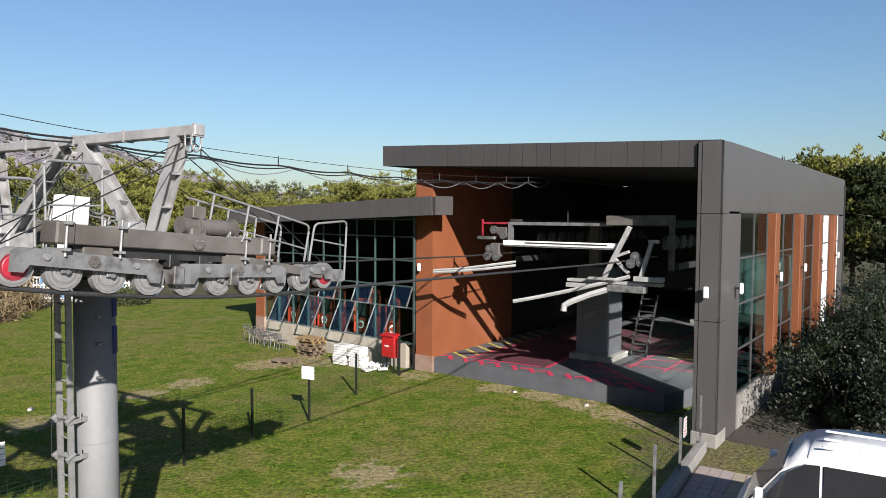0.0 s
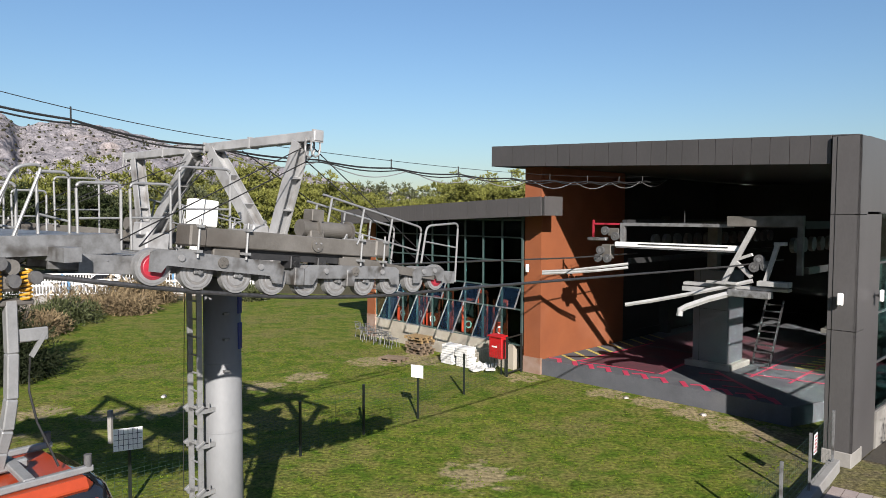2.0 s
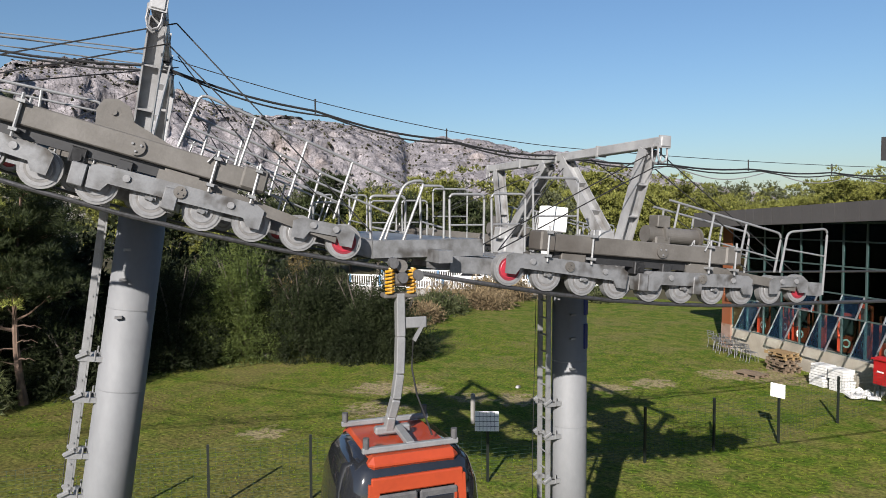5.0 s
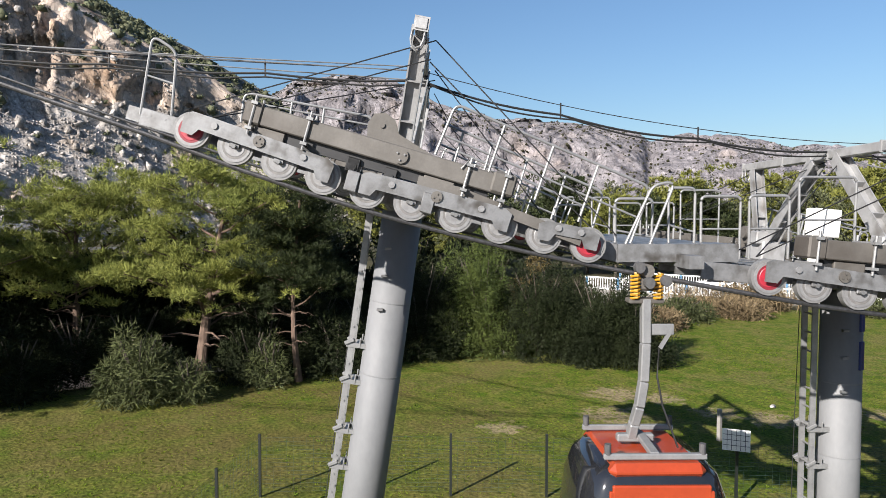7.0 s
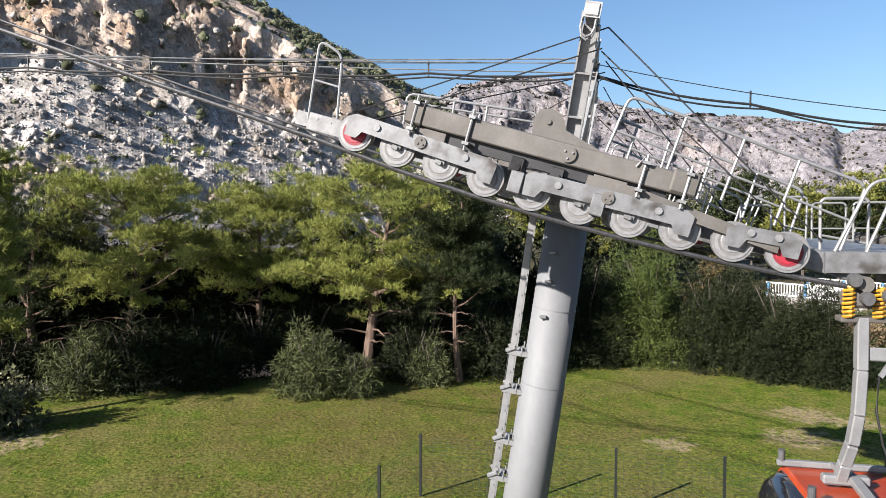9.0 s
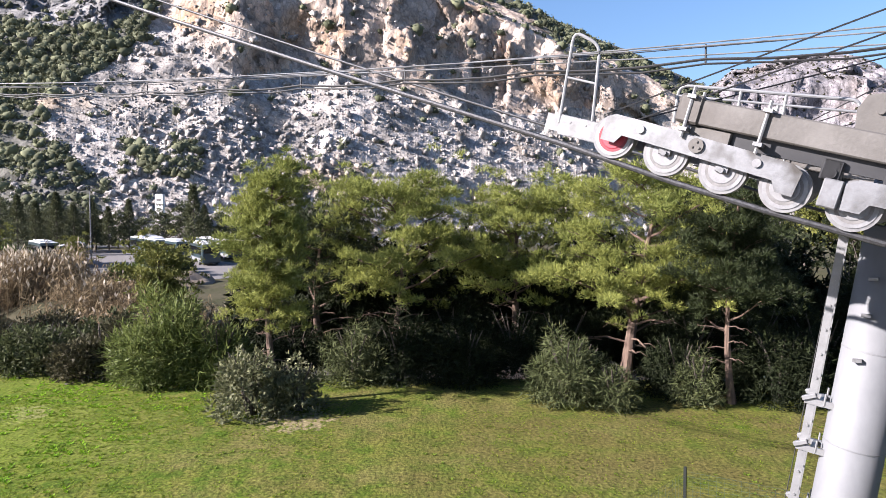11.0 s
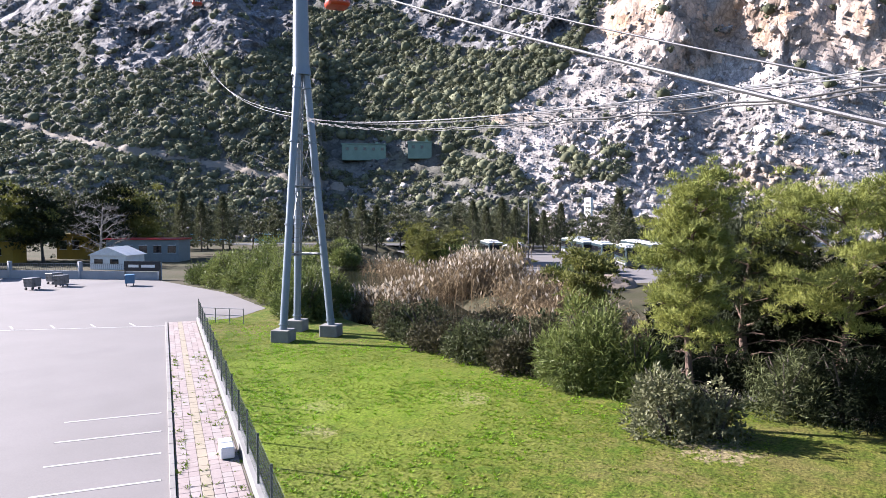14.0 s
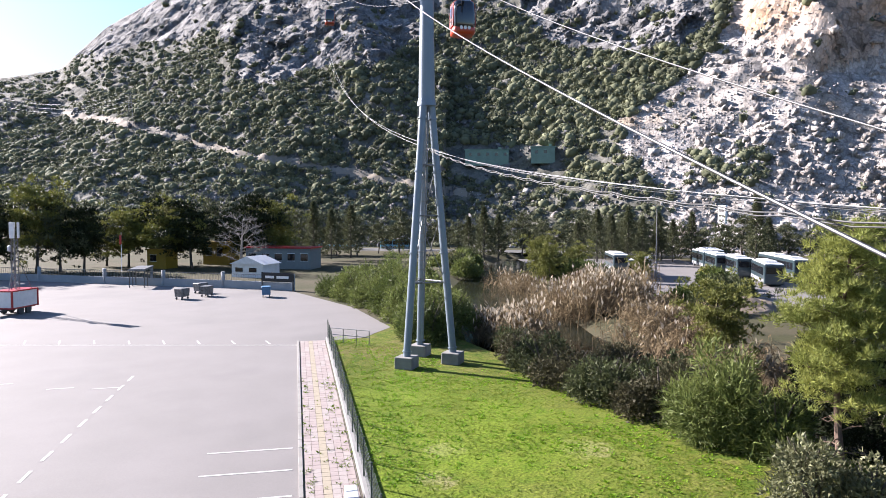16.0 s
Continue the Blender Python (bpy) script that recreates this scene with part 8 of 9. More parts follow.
for i in range(9):
    c = thing("broken_slab", pose(-3.0 + float(rng9.normal()) * 0.35, 30.0 + float(rng9.normal()) * 0.3, 0.05, float(rng9.uniform(-30, 30)), float(rng9.uniform(-25, 25)), float(rng9.uniform(0, 360))), "broken white slab piece on the grass", "rubble", "broken slab pieces")
    part("piece", boxes(((0, 0, 0.08), (float(rng9.uniform(0.25, 0.6)), float(rng9.uniform(0.2, 0.45)), 0.10), None, 0.02)), slab_white, c)
def metal_chair(m):
    c = thing("stacking_chair", m, "grey metal stacking chair in an untidy row", "chair", "stacked metal chairs")
    for x in (-0.22, 0.22):
        part("side_frame", tube_path(bmesh.new(), [(x, -0.24, 0), (x, -0.22, 0.44), (x, -0.16, 0.47), (x, 0.18, 0.45), (x, 0.24, 0.5), (x, 0.30, 0.86)], 0.014, 6), galv, c)
        part("back_leg", tube_path(bmesh.new(), [(x, 0.26, 0), (x, 0.18, 0.45)], 0.014, 6), galv, c)
    part("seat", boxes(((0, 0, 0.46), (0.42, 0.40, 0.02))), galv, c)
    for z in (0.66, 0.74, 0.84):
        part("back_slat", boxes(((0, 0.26 + (z - 0.5) * 0.11, z), (0.42, 0.015, 0.04))), galv, c)
    return c
chair = metal_chair(pose(-8.0, 34.3, 0, 0, 0, 140))
for i in range(9):
    copy_thing(chair, pose(-8.15 - 0.24 * i + 0.05 * math.sin(i * 3), 34.35 + 0.2 * i, 0.10 * (i % 3), 0, 8 * (i % 2), 140 + 9 * math.sin(i * 5)))

# ---- parked van by the footpath ----
van = thing("white_van", Matrix.Translation((8.35, 11.75, 0.02)) @ Matrix.Rotation(math.atan2(-0.525, 0.851), 4, "Z"), "white minibus with dark windows parked at the path", "van")
van_white = shader("white_car_paint", (0.615, 0.615, 0.615), (0.585, 0.585, 0.593), 1, 0.4, 0, 0, coat=0.08)
body = bmesh.new()
prism(body, [(-3.0, 0.35), (-3.0, 1.25), (-2.75, 1.45), (-2.05, 2.35), (-1.75, 2.58), (-1.2, 2.68), (2.7, 2.68), (2.95, 2.5), (3.0, 0.35)], 2.05)
bmesh.ops.bevel(body, geom=[e for e in body.edges], offset=0.10, segments=3, affect="EDGES", clamp_overlap=True)
part("body", body, van_white, van, smooth=True)
for i in range(3):
    part("roof_rib", boxes(((0.2 + i * 0.0, -0.55 + i * 0.55, 2.685), (3.4, 0.10, 0.03), None, 0.012)), van_white, van)
for y in (-1.035, 1.035):
    part("side_window", boxes(((0.70, y, 2.02), (4.3, 0.02, 0.96), None, 0.008)), dark_glass, van)
    quarter = bmesh.new()
    prism(quarter, [(-2.58, 1.50), (-1.98, 2.32), (-1.74, 2.48), (-1.50, 2.50), (-1.50, 1.50)], 0.02, Matrix.Translation((0, y, 0)))
    part("front_window", quarter, dark_glass, van)
    for x in (-1.9, 1.9):
        wh = part("wheel", rod(bmesh.new(), (x, y * 0.90, 0.35), (x, y * 1.01, 0.35), 0.36, seg=24), rubber, van)
        part("rim", rod(bmesh.new(), (x, y * 1.0, 0.35), (x, y * 1.02, 0.35), 0.22, seg=20), wheel_rim, wh)
ws = bmesh.new()
beam(ws, (-2.77, 0, 1.47), (-2.09, 0, 2.33), 1.92, 0.03)
part("windscreen", ws, dark_glass, van)
for y in (-0.7, 0.7):
    part("headlight", boxes(((-2.99, y, 0.95), (0.06, 0.4, 0.22), None, 0.02)), wheel_rim, van)
for y in (-1.18, 1.18):
    part("mirror", boxes(((-2.45, y, 1.75), (0.14, 0.16, 0.42), None, 0.03)), van_white, van)
part("bumper", boxes(((-3.02, 0, 0.5), (0.12, 1.95, 0.3), None, 0.04)), rubber, van)

# ---- floodlight box on the footpath wall ----
flood = thing("floodlight", Matrix.Translation(fl(44.4, 0.55, 0.08)) @ spin, "pair of white floodlight boxes on the path", "floodlight")
for x in (-0.3, 0.25):
    part("housing", boxes(((x, 0, 0.2), (0.5, 0.42, 0.36), None, 0.03)), white_paint, flood)
    part("lens", boxes(((x + 0.255, 0, 0.2), (0.01, 0.36, 0.3))), panel_grey, flood)

# ---- across the car park ----
def cart(x, y, turn, mat, label):
    c = thing("waste_container", pose(x, y, 0.02, 0, 0, turn), label, "container", "waste containers")
    b = bmesh.new()
    prism(b, [(-0.62, 0.32), (0.62, 0.32), (0.72, 1.12), (-0.72, 1.12)], 0.95)
    part("tub", b, mat, c)
    part("lid", boxes(((0, 0, 1.18), (1.5, 1.02, 0.12), None, 0.05)), mat, c)
    for sx in (-0.5, 0.5):
        for sy in (-0.36, 0.36):
            part("wheel", rod(bmesh.new(), (sx, sy - 0.04, 0.14), (sx, sy + 0.04, 0.14), 0.14, seg=14), rubber, c)
cart(-33.7, -75.3, 30, galv, "galvanised waste container on small wheels")
cart(-36.9, -76.0, 40, galv, "galvanised waste container on small wheels")
cart(-37.8, -79.6, 15, galv, "galvanised waste container on small wheels")
bin_blue = shader("blue_bin_plastic", (0.0592, 0.1539, 0.2664), (0.04736, 0.1302, 0.225), 3, 0.5)
cart(-41.6, -70.8, 60, bin_blue, "blue plastic waste container on small wheels")
mast = thing("mast_trailer", pose(-17.6, -75.2, 0.02, 0, 0, 40), "red and white trailer with a folding antenna mast", "trailer")
part("cabin", boxes(((0, 0, 1.45), (3.4, 1.9, 1.6), None, 0.03)), white_paint, mast)
for z in (0.66, 2.25):
    part("red_trim", boxes(((0, 0, z), (3.46, 1.96, 0.12))), red_box, mast)
for x in (-1.7, 1.7):
    for y in (-0.95, 0.95):
        part("red_post", boxes(((x, y, 1.45), (0.14, 0.14, 1.7))), red_box, mast)
for x in (-0.5, 0.5):
    for y in (-0.85, 0.85):
        part("wheel", rod(bmesh.new(), (x, y - 0.1, 0.36), (x, y + 0.1, 0.36), 0.36, seg=18), rubber, mast)
part("chassis", boxes(((0.6, 0, 0.52), (5.2, 0.9, 0.14))), galv_dull, mast)
tw = bmesh.new()
for x, y in ((-0.25, -0.25), (0.25, -0.25), (0.25, 0.25), (-0.25, 0.25)):
    rod(tw, (x, y, 2.3), (x * 0.7, y * 0.7, 7.2), 0.04, seg=6)
for i in range(10):
    z0, z1 = 2.3 + i * 0.49, 2.79 + i * 0.49
    for (a, b), (c2, d2) in (((-0.22, -0.22), (0.22, -0.22)), ((0.22, -0.22), (0.22, 0.22)), ((0.22, 0.22), (-0.22, 0.22)), ((-0.22, 0.22), (-0.22, -0.22))):
        rod(tw, (a, b, z0), (c2, d2, z1), 0.02, seg=5)
part("lattice_mast", tw, galv, mast)
for i in range(3):
    a = i * 2.1
    part("antenna_panel", boxes(((0.34 * math.cos(a), 0.34 * math.sin(a), 7.9), (0.18, 0.42, 1.5), Matrix.Rotation(a, 4, "Z"), 0.03)), white_paint, mast)
part("mast_top", rod(bmesh.new(), (0, 0, 7.1), (0, 0, 8.6), 0.05, seg=8), galv, mast)
part("dish", rod(bmesh.new(), (0.2, -0.3, 6.2), (0.25, -0.45, 6.2), 0.32, 0.28, seg=20), white_paint, mast)
for s in (-1, 1):
    part("stay_strut", rod(bmesh.new(), (s * 1.5, 0.5, 2.3), (s * 0.2, 0.1, 5.4), 0.035, seg=6), galv, mast)

# boundary wall of the car park with a dark sign board and a railing
wall_pts = [(-47.4, -74.6), (-42.6, -83.6), (-38.0, -91.4), (-33.2, -99.4), (-27.6, -109.0), (-20.0, -122.0)]
pale_blue = shader("pale_blue_white_render", (0.2568, 0.2738, 0.2901), (0.2153, 0.2324, 0.2486), 0.8, 0.8, 0, 0.003, 20)
park_wall = thing("boundary_wall", Matrix(), "pale blue-white boundary wall with posts and railing", "wall", kind="structure")
for i, ((ax, ay), (bx, by)) in enumerate(zip(wall_pts, wall_pts[1:])):
    part("wall_panel", beam(bmesh.new(), (ax, ay, 0.5), (bx, by, 0.5), 0.22, 1.0), pale_blue, park_wall)
    part("pier", boxes(((ax, ay, 1.05), (0.42, 0.42, 2.1), None, 0.02)), pale_blue, park_wall)
    rl = bmesh.new()
    beam(rl, (ax, ay, 1.85), (bx, by, 1.85), 0.05, 0.05)
    for k in range(40):
        p = Vector((ax, ay, 0)).lerp(Vector((bx, by, 0)), k / 40)
        rod(rl, (p.x, p.y, 1.0), (p.x, p.y, 1.85), 0.018, seg=4)
    tagged(part("railing", rl, galv, park_wall), kind="stuff")
board = thing("garden_sign", pose(-46.2, -76.2, 0, 0, 0, 118), "long dark sign board with pale cursive lettering", "sign")
part("board", boxes(((0, 0, 1.65), (4.6, 0.08, 1.15))), seam_dark, board)
part("lettering_bar", boxes(((-1.1, -0.05, 1.65), (1.3, 0.01, 0.32)), ((0.75, -0.05, 1.65), (1.7, 0.01, 0.32)), ((-1.1, 0.05, 1.65), (1.3, 0.01, 0.32)), ((0.75, 0.05, 1.65), (1.7, 0.01, 0.32))), white_paint, board)
for x in (-2.2, 2.2):
    part("post", boxes(((x, 0, 0.6), (0.12, 0.12, 1.2))), galv_dull, board)
shelter = thing("bus_shelter", pose(-36.0, -93.6, 0.02, 0, 0, 60), "low pale metal shelter with a mesh side", "shelter")
part("roof", boxes(((0, 0, 2.3), (6.5, 2.0, 0.25), None, 0.03)), galv, shelter)
for x in (-3.1, -1.0, 1.0, 3.1):
    for y in (0.9, -0.9):
        part("post", boxes(((x, y, 1.15), (0.10, 0.10, 2.3))), galv_dull, shelter)
part("back_panel", boxes(((-2.0, 0.9, 1.2), (2.2, 0.05, 1.9))), pale_blue, shelter)
def shed(name, x, y, turn, w, d, h, wall_mat, roof_mat, label, gable=0.0):
    s = thing(name, pose(x, y, 0, 0, 0, turn), label, "building")
    part("wall", boxes(((0, 0, h / 2), (w, d, h))), wall_mat, s)
    if gable:
        part("roof", prism(bmesh.new(), [(-w / 2 - 0.3, h), (w / 2 + 0.3, h), (0, h + gable)], d + 0.5), roof_mat, s)
    else:
        part("roof", boxes(((0, 0, h + 0.12), (w + 0.5, d + 0.5, 0.26), None, 0.04)), roof_mat, s)
    for k in range(int(w / 2.4)):
        x0 = -w / 2 + 1.3 + k * 2.4
        wn2 = part("window", boxes(((x0, -d / 2 - 0.01, h * 0.58), (1.3, 0.06, h * 0.35))), dark_glass, s)
        part("window_frame", boxes(((x0, -d / 2 - 0.02, h * 0.58 - h * 0.18), (1.45, 0.08, 0.08)), ((x0, -d / 2 - 0.02, h * 0.58 + h * 0.18), (1.45, 0.08, 0.08))), white_paint, wn2)
yellow_wall = shader("yellow_machine_paint", (0.2568, 0.1658, 0.01243), (0.2153, 0.1369, 0.01243), 1, 0.5)
shed("garden_building", -66, -108, 125, 12, 5, 3.6, pale_room, red_box, "long grey building with a red roof edge")
shed("white_tent", -54, -96, 118, 5.5, 4.5, 2.0, white_paint, white_paint, "white pitched garden tent", 1.2)
shed("yellow_cabin", -62, -124, 118, 6, 3, 4.2, yellow_wall, yellow_wall, "yellow cabin under the trees")
shed("yellow_cabin", -50, -122, 118, 4, 3, 3.2, yellow_wall, yellow_wall, "yellow cabin under the trees")
flag = thing("flag_pole", pose(-36, -101, 0), "thin white pole with a small red flag", "flagpole")
part("pole", rod(bmesh.new(), (0, 0, 0), (0, 0, 7.0), 0.05, 0.03), white_paint, flag)
part("flag", boxes(((0.15, 0.1, 5.9), (0.3, 0.05, 1.3), None, 0.02)), red_box, flag)

# ---- road, buses and the yard beyond the stream ----
def ribbon(name, pts, width, z, mat, label, category):
    bm = bmesh.new()
    l, r = [], []
    for i, p in enumerate(pts):
        a, b = Vector(pts[max(0, i - 1)]), Vector(pts[min(len(pts) - 1, i + 1)])
        d = (b - a).normalized()
        nrm2 = Vector((-d.y, d.x)) * width / 2
        l.append(bm.verts.new((p[0] + nrm2.x, p[1] + nrm2.y, z)))
        r.append(bm.verts.new((p[0] - nrm2.x, p[1] - nrm2.y, z)))
    for i in range(len(pts) - 1):
        bm.faces.new((r[i], r[i + 1], l[i + 1], l[i]))
    return tagged(link_mesh(name, bm, mat), label, category, kind="structure")
road_grey = shader("grey_asphalt", (0.05387, 0.05387, 0.05387), (0.07045, 0.06838, 0.0663), 0.3, 0.85, 0, 0.004, 12)
ribbon("road", [(-60, -250), (-104, -176), (-121, -146), (-138, -122), (-152, -92), (-160, -50), (-166, 0), (-176, 60), (-190, 140)], 13, 0.03, road_grey, "grey asphalt road at the foot of the hill", "road")
ribbon("bus_yard", [(-74, -30), (-92, -48), (-112, -66), (-128, -84)], 34, 0.025, asphalt, "pale asphalt bus yard beyond the stream", "yard")
bus_blue = shader("light_blue_bus_paint", (0.1184, 0.3078, 0.3907), (0.1006, 0.2723, 0.3552), 1, 0.3, coat=0.4)
bus_trim = shader("grey_bus_skirt", (0.222, 0.2294, 0.2368), (0.185, 0.1924, 0.1998), 1, 0.4)
bus_dark = shader("dark_teal_bus_paint", (0.0259, 0.0444, 0.0518), (0.0222, 0.037, 0.0444), 1, 0.3, coat=0.3)
def bus(m, low, label):
    b = thing("city_bus", m, label, "bus", "parked buses")
    sh = bmesh.new()
    box(sh, (0, 0, 1.70), (11.6, 2.5, 2.65), None, 0.14)
    part("body", sh, low, b)
    part("roof", boxes(((0, 0, 3.02), (11.3, 2.36, 0.16), None, 0.06)), van_white, b)
    for s in (1, -1):
        part("lower_panel", boxes(((0, s * 1.255, 0.75), (11.2, 0.02, 0.5))), bus_trim, b)
        for k in range(7):
            part("side_window", boxes(((-4.6 + k * 1.5, s * 1.26, 2.05), (1.36, 0.03, 1.05), None, 0.01)), dark_glass, b)
        for x in (-3.6, 3.2):
            wh = part("wheel", rod(bmesh.new(), (x, s * 1.0, 0.48), (x, s * 1.28, 0.48), 0.48, seg=20), rubber, b)
            part("rim", rod(bmesh.new(), (x, s * 1.27, 0.48), (x, s * 1.30, 0.48), 0.26, seg=16), wheel_rim, wh)
    part("windscreen", boxes(((-5.81, 0, 1.95), (0.04, 2.2, 1.6), None, 0.01)), dark_glass, b)
    part("rear_window", boxes(((5.81, 0, 2.2), (0.04, 2.0, 0.9), None, 0.01)), dark_glass, b)
    part("roof_unit", boxes(((1.0, 0, 3.2), (3.4, 1.7, 0.22), None, 0.05), ((-3.4, 0, 3.18), (1.6, 1.5, 0.18), None, 0.05)), white_paint, b)
    return b
blue_bus = bus(pose(-112, -157, 0, 0, 0, 122), bus_blue, "light blue and white city bus on the road")
copy_thing(blue_bus, pose(-122.5, -142, 0, 0, 0, 122))
white_bus = bus(pose(-95.5, -54.5, 0, 0, 0, 25), bus_dark, "dark city bus with a white roof in the yard")
for x, y, a in ((-104, -64, 40), (-110, -46, 35), (-116, -52, 35), (-113, -39, 35), (-120, -44, 35), (-124, -58, 36), (-101, -38, 30), (-131, -60, 36)):
    copy_thing(white_bus, pose(x, y, 0, 0, 0, a))
lamp = thing("street_lamp", pose(-93.0, -50.5, 0), "tall thin grey street lamp in the bus yard", "street lamp")
part("pole", rod(bmesh.new(), (0, 0, 0), (0, 0, 10.5), 0.10, 0.06), galv, lamp)
part("arm", rod(bmesh.new(), (0, 0, 10.4), (1.4, 0.4, 10.9), 0.045, seg=8), galv, lamp)
part("head", boxes(((1.7, 0.5, 10.9), (0.7, 0.25, 0.12), None, 0.03)), galv, lamp)
bill = thing("roadside_sign_tower", pose(-158, -70, 0, 0, 0, 62), "tall white sign panel on a single pole", "sign")
part("pole", rod(bmesh.new(), (0, 0, 0), (0, 0, 9.5), 0.35, seg=14), white_paint, bill)
part("panel", boxes(((0, 0, 9.7), (2.6, 0.6, 4.4), None, 0.04)), white_paint, bill)
part("lettering_bar", boxes(*[((0, s * 0.31, z), (1.7, 0.02, 0.6)) for z in (10.6, 9.4, 8.4) for s in (-1, 1)]), panel_grey, bill)
for i, (x, y, s) in enumerate(((-84.0, -36.0, 2.6), (-88.5, -38.5, 2.4), (-80.5, -33.5, 2.2), (-93, -42, 2.2))):
    shrub(x, y, s, 3.0, leaf_fresh if i % 2 else leaf_olive, 500 + i, "round clipped green shrub beside the yard", 120, (0.42, 0.2), 1.0, "shrubs beside the bus yard")
for i, (x, y, s, h) in enumerate(((-72, -46, 3.0, 4.4), (-77, -52, 3.2, 4.8), (-82, -58, 3.0, 4.6), (-68, -43, 2.6, 3.4), (-88, -66, 3.2, 4.8), (-70, -34, 2.4, 2.6), (-66, -30, 2.2, 2.4))):
    shrub(x, y, s, h, leaf_fresh if i % 2 else leaf_olive, 520 + i, "rounded willow-like shrub on the stream bank", 110, (0.5, 0.14), 1.2, "shrubs on the far bank")
mound = bmesh.new()
bmesh.ops.create_uvsphere(mound, u_segments=32, v_segments=14, radius=1.0, matrix=Matrix.Translation((-72.5, -29.0, -0.4)) @ Matrix.Rotation(0.4, 4, "Z") @ Matrix.Diagonal((4.2, 3.0, 1.5, 1)))
for v in mound.verts:
    v.co += Vector((0, 0, 0.5)) * noise.noise(v.co * 0.7)
tagged(link_mesh("earth_mound", mound, shader("bare_earth", (0.1495, 0.1162, 0.08732), (0.1162, 0.09102, 0.0663), 1.0, 0.95, 0, 0.02, 8)), "low mound of bare brown earth", "mound")

# green-walled houses on the slope
green_wall = shader("faded_green_render", (0.1554, 0.2368, 0.1961), (0.1258, 0.1961, 0.1628), 0.6, 0.8)
for yaw, elev, w in ((132.5, 4.9, 15), (127.9, 5.0, 8.0)):
    p = on_slope(yaw, elev)
    h = thing("hill_house", pose(p.x, p.y, p.z - 1.4, 0, 0, yaw), "flat-roofed faded green house on the slope", "house", "houses on the slope")
    part("wall", boxes(((0, 0, 3.0), (w, 6, 5.4))), green_wall, h)
    part("roof", boxes(((0, 0, 5.9), (w + 0.5, 6.5, 0.25))), green_wall, h)
    part("chimney", boxes(((w * 0.3, 0, 6.4), (0.9, 0.9, 1.0))), green_wall, h)
    for k in range(int(w / 3)):
        for s in (1, -1):
            part("window", boxes(((-w / 2 + 1.8 + k * 3, s * 3.02, 4.2), (1.0, 0.06, 1.0))), dark_glass, h)

# footbridge over the stream behind the first tower, with a parked car
fb = thing("road_bridge", pose(-36.5, 54.5, 0, 0, 0, 17), "pale concrete road bridge with a white barred parapet", "bridge", kind="structure")
part("deck", boxes(((0, 0, -0.15), (26, 7.5, 0.6))), concrete, fb)
part("girder", boxes(((0, -3.6, -0.75), (26, 0.4, 0.7))), concrete, fb)
for x in (-9, 0, 9):
    part("pier", boxes(((x, 0, -1.3), (0.7, 6.0, 2.0))), concrete, fb)
for y in (-3.6, 3.6):
    part("parapet_rail", boxes(((0, y, 1.28), (26, 0.16, 0.12)), ((0, y, 0.25), (26, 0.16, 0.12))), white_paint, fb)
    bars = bmesh.new()
    for k in range(104):
        box(bars, (-12.9 + k * 0.25, y, 0.76), (0.07, 0.07, 0.95))
    tagged(part("parapet_bar", bars, white_paint, fb), kind="stuff")
    for k in range(9):
        part("parapet_post", boxes(((-12.8 + k * 3.2, y, 0.78), (0.2, 0.2, 1.1))), bin_blue, fb)
def car(m, paint, label):
    c = thing("parked_car", m, label, "car", "parked cars")
    b = bmesh.new()
    prism(b, [(-2.1, 0.3), (-2.15, 0.75), (-1.9, 0.9), (-0.95, 0.98), (-0.35, 1.42), (1.1, 1.45), (1.75, 1.0), (2.1, 0.92), (2.12, 0.3)], 1.7)
    bmesh.ops.bevel(b, geom=b.edges[:], offset=0.05, segments=2, affect="EDGES", clamp_overlap=True)
    part("body", b, paint, c, smooth=True)
    for y in (-0.86, 0.86):
        part("side_window", prism(bmesh.new(), [(-0.8, 1.0), (-0.32, 1.36), (1.0, 1.38), (1.5, 1.02)], 0.02, Matrix.Translation((0, y, 0))), dark_glass, c)
        for x in (-1.3, 1.3):
            wh = part("wheel", rod(bmesh.new(), (x, y * 0.86, 0.31), (x, y * 1.01, 0.31), 0.31, seg=20), rubber, c)
            part("rim", rod(bmesh.new(), (x, y * 1.0, 0.31), (x, y * 1.02, 0.31), 0.19, seg=16), wheel_rim, wh)
    return c
car(Matrix.Translation((-38.5, 54.5, 0.17)) @ Matrix.Rotation(radians(17), 4, "Z"), van_white, "white hatchback car on the bridge")

# tubular barrier at the end of the footpath
barrier = thing("metal_barrier", Matrix(), "galvanised tubular barrier at the path's end", "barrier")
b0, b1 = Vector((-31.1, -42.6, 0)), Vector((-32.3, -39.5, 0))
for f in (0.0, 0.33, 0.67, 1.0):
    q0 = b0.lerp(b1, f)
    part("post", rod(bmesh.new(), q0, q0 + Vector((0, 0, 1.05)), 0.03, seg=8), rail_steel, barrier)
for z in (0.55, 1.03):
    part("rail", rod(bmesh.new(), b0 + Vector((0, 0, z)), b1 + Vector((0, 0, z)), 0.025, seg=8), rail_steel, barrier)

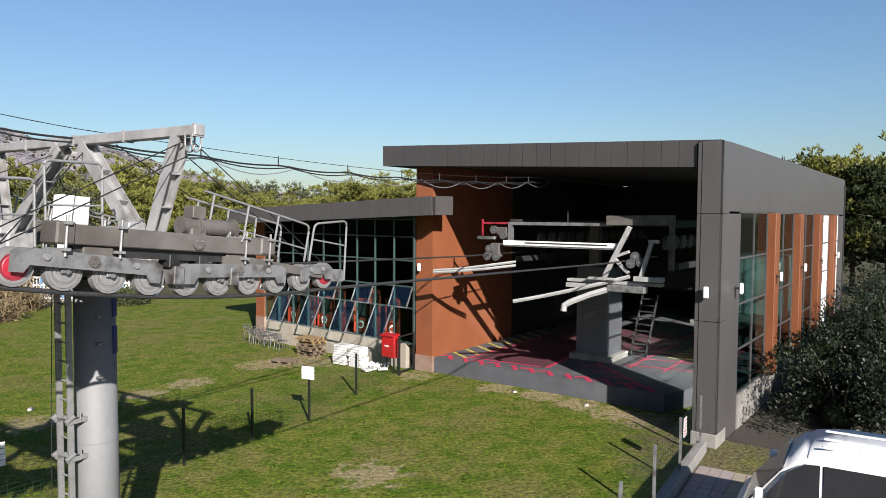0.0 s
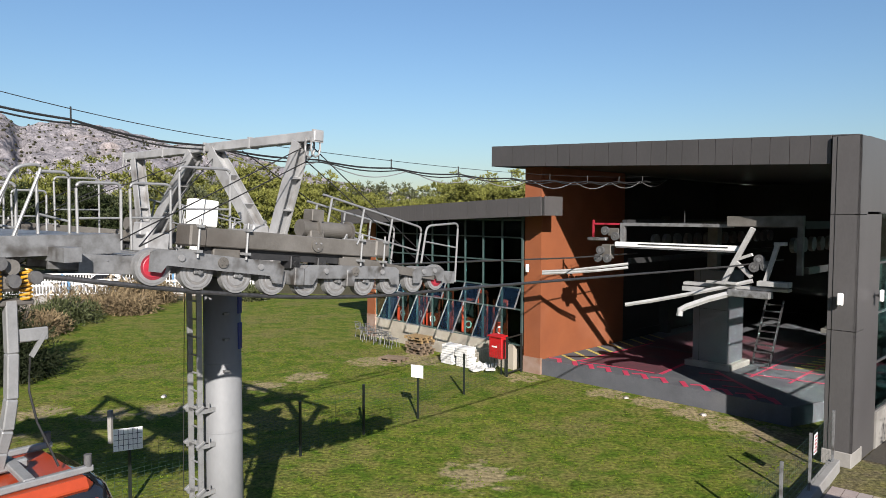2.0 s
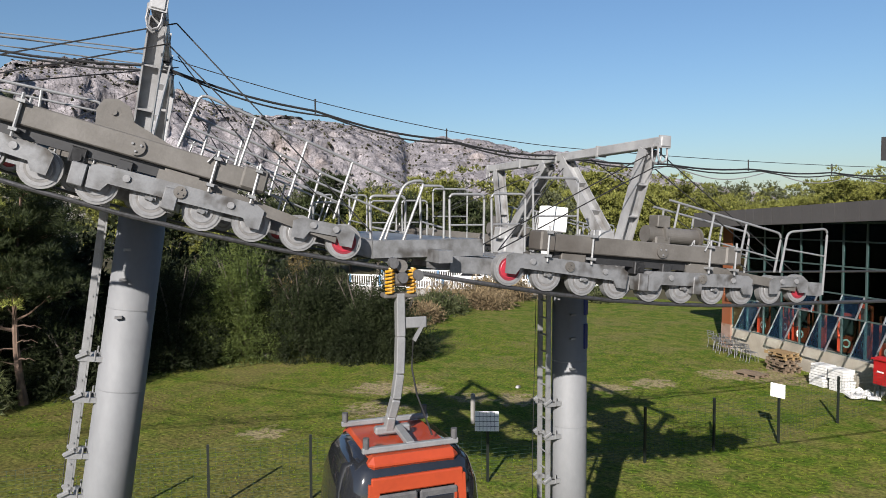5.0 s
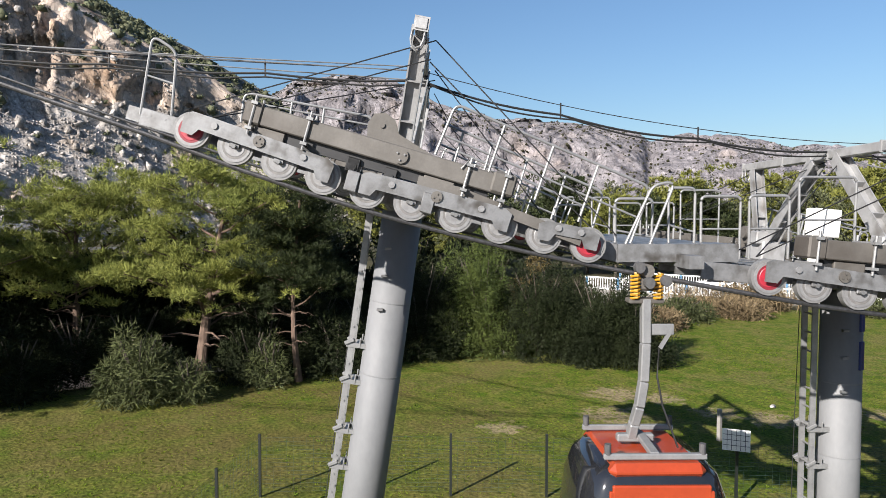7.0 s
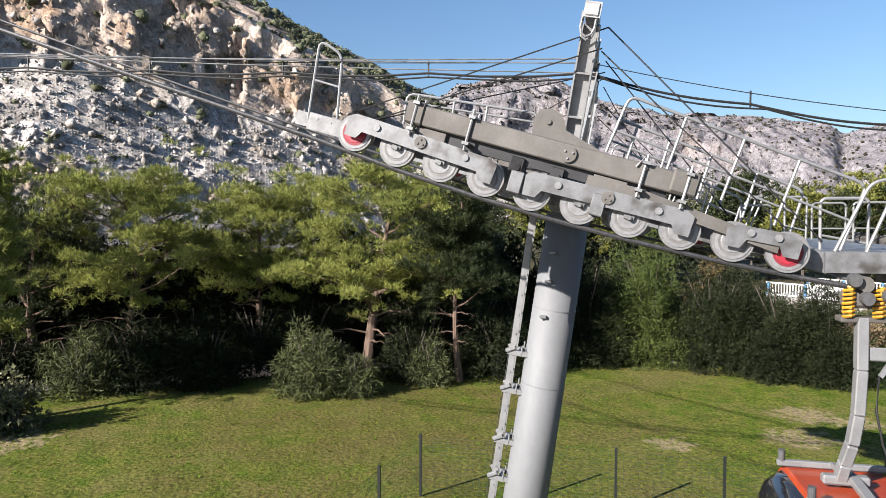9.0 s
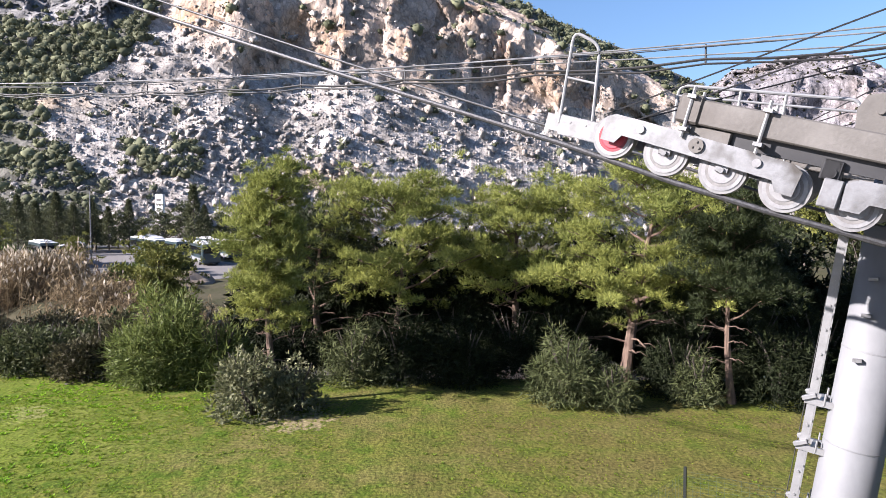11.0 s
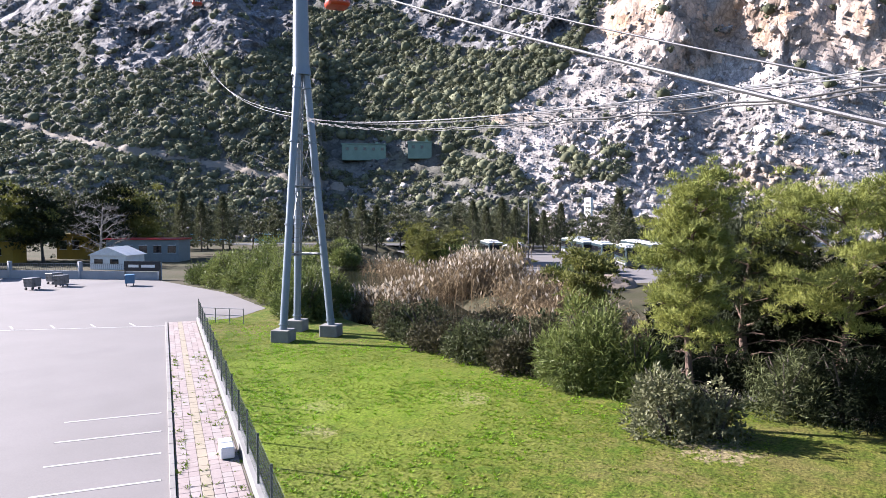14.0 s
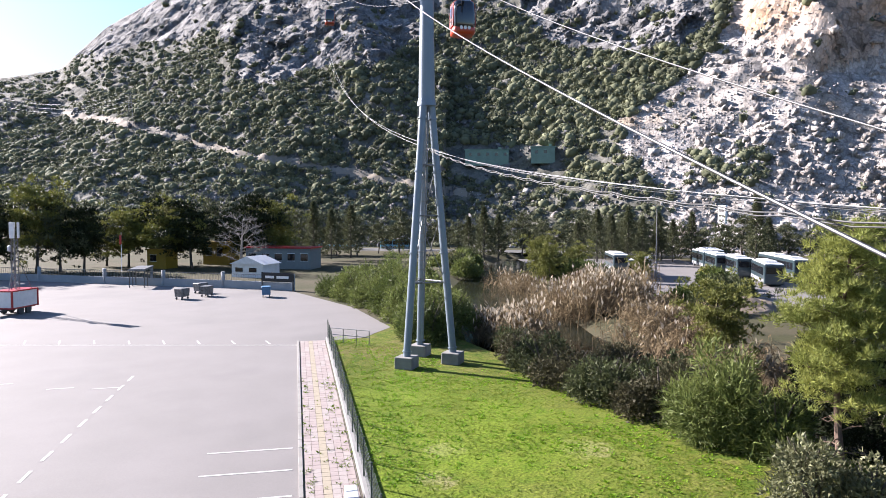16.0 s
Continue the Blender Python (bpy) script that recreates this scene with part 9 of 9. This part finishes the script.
# ---- bare soil and grass tufts ----
for i, (x, y, r) in enumerate(((-27.2, 21.2, 0.28), (-26.6, 21.8, 0.22), (-14.2, 23.4, 0.12), (2.8, 26.2, 0.10), (5.2, 24.4, 0.11))):
    bm = bmesh.new()
    bmesh.ops.create_icosphere(bm, subdivisions=2, radius=r)
    for v in bm.verts:
        v.co *= 1 + 0.35 * noise.noise(v.co * 6 + Vector((i, 0, 0)))
        v.co.z *= 0.6
    ob = link_mesh("stone", bm, rock_pale)
    ob.location = (x, y, r * 0.2)
    tagged(ob, "pale limestone lump in the grass", "stone", "loose stones")

grass_blade = shader("grass_blades", (0.113, 0.166, 0.0107), (0.15, 0.188, 0.0193), 0.3, 0.7, leaf=0.5, island=0.3, spec=0.2)
def open_meadow(x, y):
    """Where grass grows: inside the meadow, off the paths, the buildings and the soil."""
    side_of = (Vector((x, y, 0)) - FENCE0).dot(FNOR)
    if side_of > -0.25 or stream_gap(x, y) < 8.0:
        return False
    lx, ly = (STATION.inverted() @ Vector((x, y, 0))).xy
    if ly > 2.6 and -13.5 < lx:
        return False
    ax, ay = (ANNEX.inverted() @ Vector((x, y, 0))).xy
    return not (ay > -0.1 and -12 < ax < 3)

def tufts(name, seed, n, area, size, blades, mat, label, clump=0.0):
    rng = np.random.default_rng(seed)
    cs = []
    while len(cs) < n:
        x, y = rng.uniform(area[0], area[2]), rng.uniform(area[1], area[3])
        if not open_meadow(x, y):
            continue
        k = noise.noise(Vector((x * 0.22, y * 0.22, seed))) + 0.6 * noise.noise(Vector((x * 0.9, y * 0.9, seed)))
        if k < clump + rng.uniform(-0.5, 0.25):
            continue
        cs.append((x, y, 0.0))
    c = np.repeat(np.array(cs), blades, 0)
    m = len(c)
    a = rng.uniform(0, 6.28, m)
    h = size * np.repeat(rng.uniform(0.5, 1.3, n), blades) * rng.uniform(0.6, 1.2, m)
    base = c + np.stack([np.cos(a), np.sin(a), np.zeros(m)], 1) * rng.uniform(0, size * 0.7, (m, 1))
    side_v = np.stack([-np.sin(a), np.cos(a), np.zeros(m)], 1) * (size * 0.26)
    tip = base + np.stack([np.cos(a) * h * 0.6, np.sin(a) * h * 0.6, h * 0.45], 1)
    v = np.stack([base - side_v, base + side_v, tip], 1).reshape(-1, 3)
    return tagged(new(name, bulk(name, v, np.arange(3 * m).reshape(m, 3), mat)), label, "grass", kind="stuff")
tufts("grass", 41, 14000, (-34, -44, -4, -4), 0.075, 5, grass_blade, "short uneven green meadow grass", 0.0)
tufts("grass", 43, 15000, (-26, 0, 9, 34), 0.06, 5, grass_blade, "short uneven green meadow grass", 0.0)
weed_leaf = shader("broad_weed_leaves", (0.0881, 0.14, 0.0124), (0.109, 0.155, 0.0166), 0.6, 0.6, leaf=0.45, island=0.3, spec=0.2)
tufts("weeds", 42, 900, (-33, -42, 9, 40), 0.10, 9, weed_leaf, "low broad-leaved weeds in the grass", 0.15)
lush_leaf = shader("lush_green_leaves", (0.126, 0.252, 0.00755), (0.176, 0.296, 0.0151), 0.6, 0.6, leaf=0.5, island=0.4, spec=0.2)
tufts("weeds", 44, 2600, (-33, -44, -8, -10), 0.12, 10, lush_leaf, "lush green leafy clumps in the meadow", 0.2)

# weeds in the joints of the footpath
rngq = np.random.default_rng(47)
wv = []
for _ in range(420):
    at = fl(float(rngq.uniform(14, 62)), float(rngq.choice([rngq.uniform(0.2, 0.7), rngq.uniform(1.7, 2.1), rngq.uniform(0.2, 2.0)])), 0.075)
    r0 = float(rngq.uniform(0.04, 0.12))
    for k in range(8):
        a = float(rngq.uniform(0, 6.28))
        b = np.array(at) + np.array((math.cos(a), math.sin(a), 0)) * r0 * 0.5
        sd = np.array((-math.sin(a), math.cos(a), 0)) * r0 * 0.25
        wv += [b - sd, b + sd, b + np.array((math.cos(a) * r0, math.sin(a) * r0, r0 * float(rngq.uniform(0.3, 1.0))))]
wv = np.array(wv)
tagged(new("path_weeds", bulk("path_weeds", wv, np.arange(len(wv)).reshape(-1, 3), weed_leaf)), "small green weeds in the footpath joints", "weeds", kind="stuff")
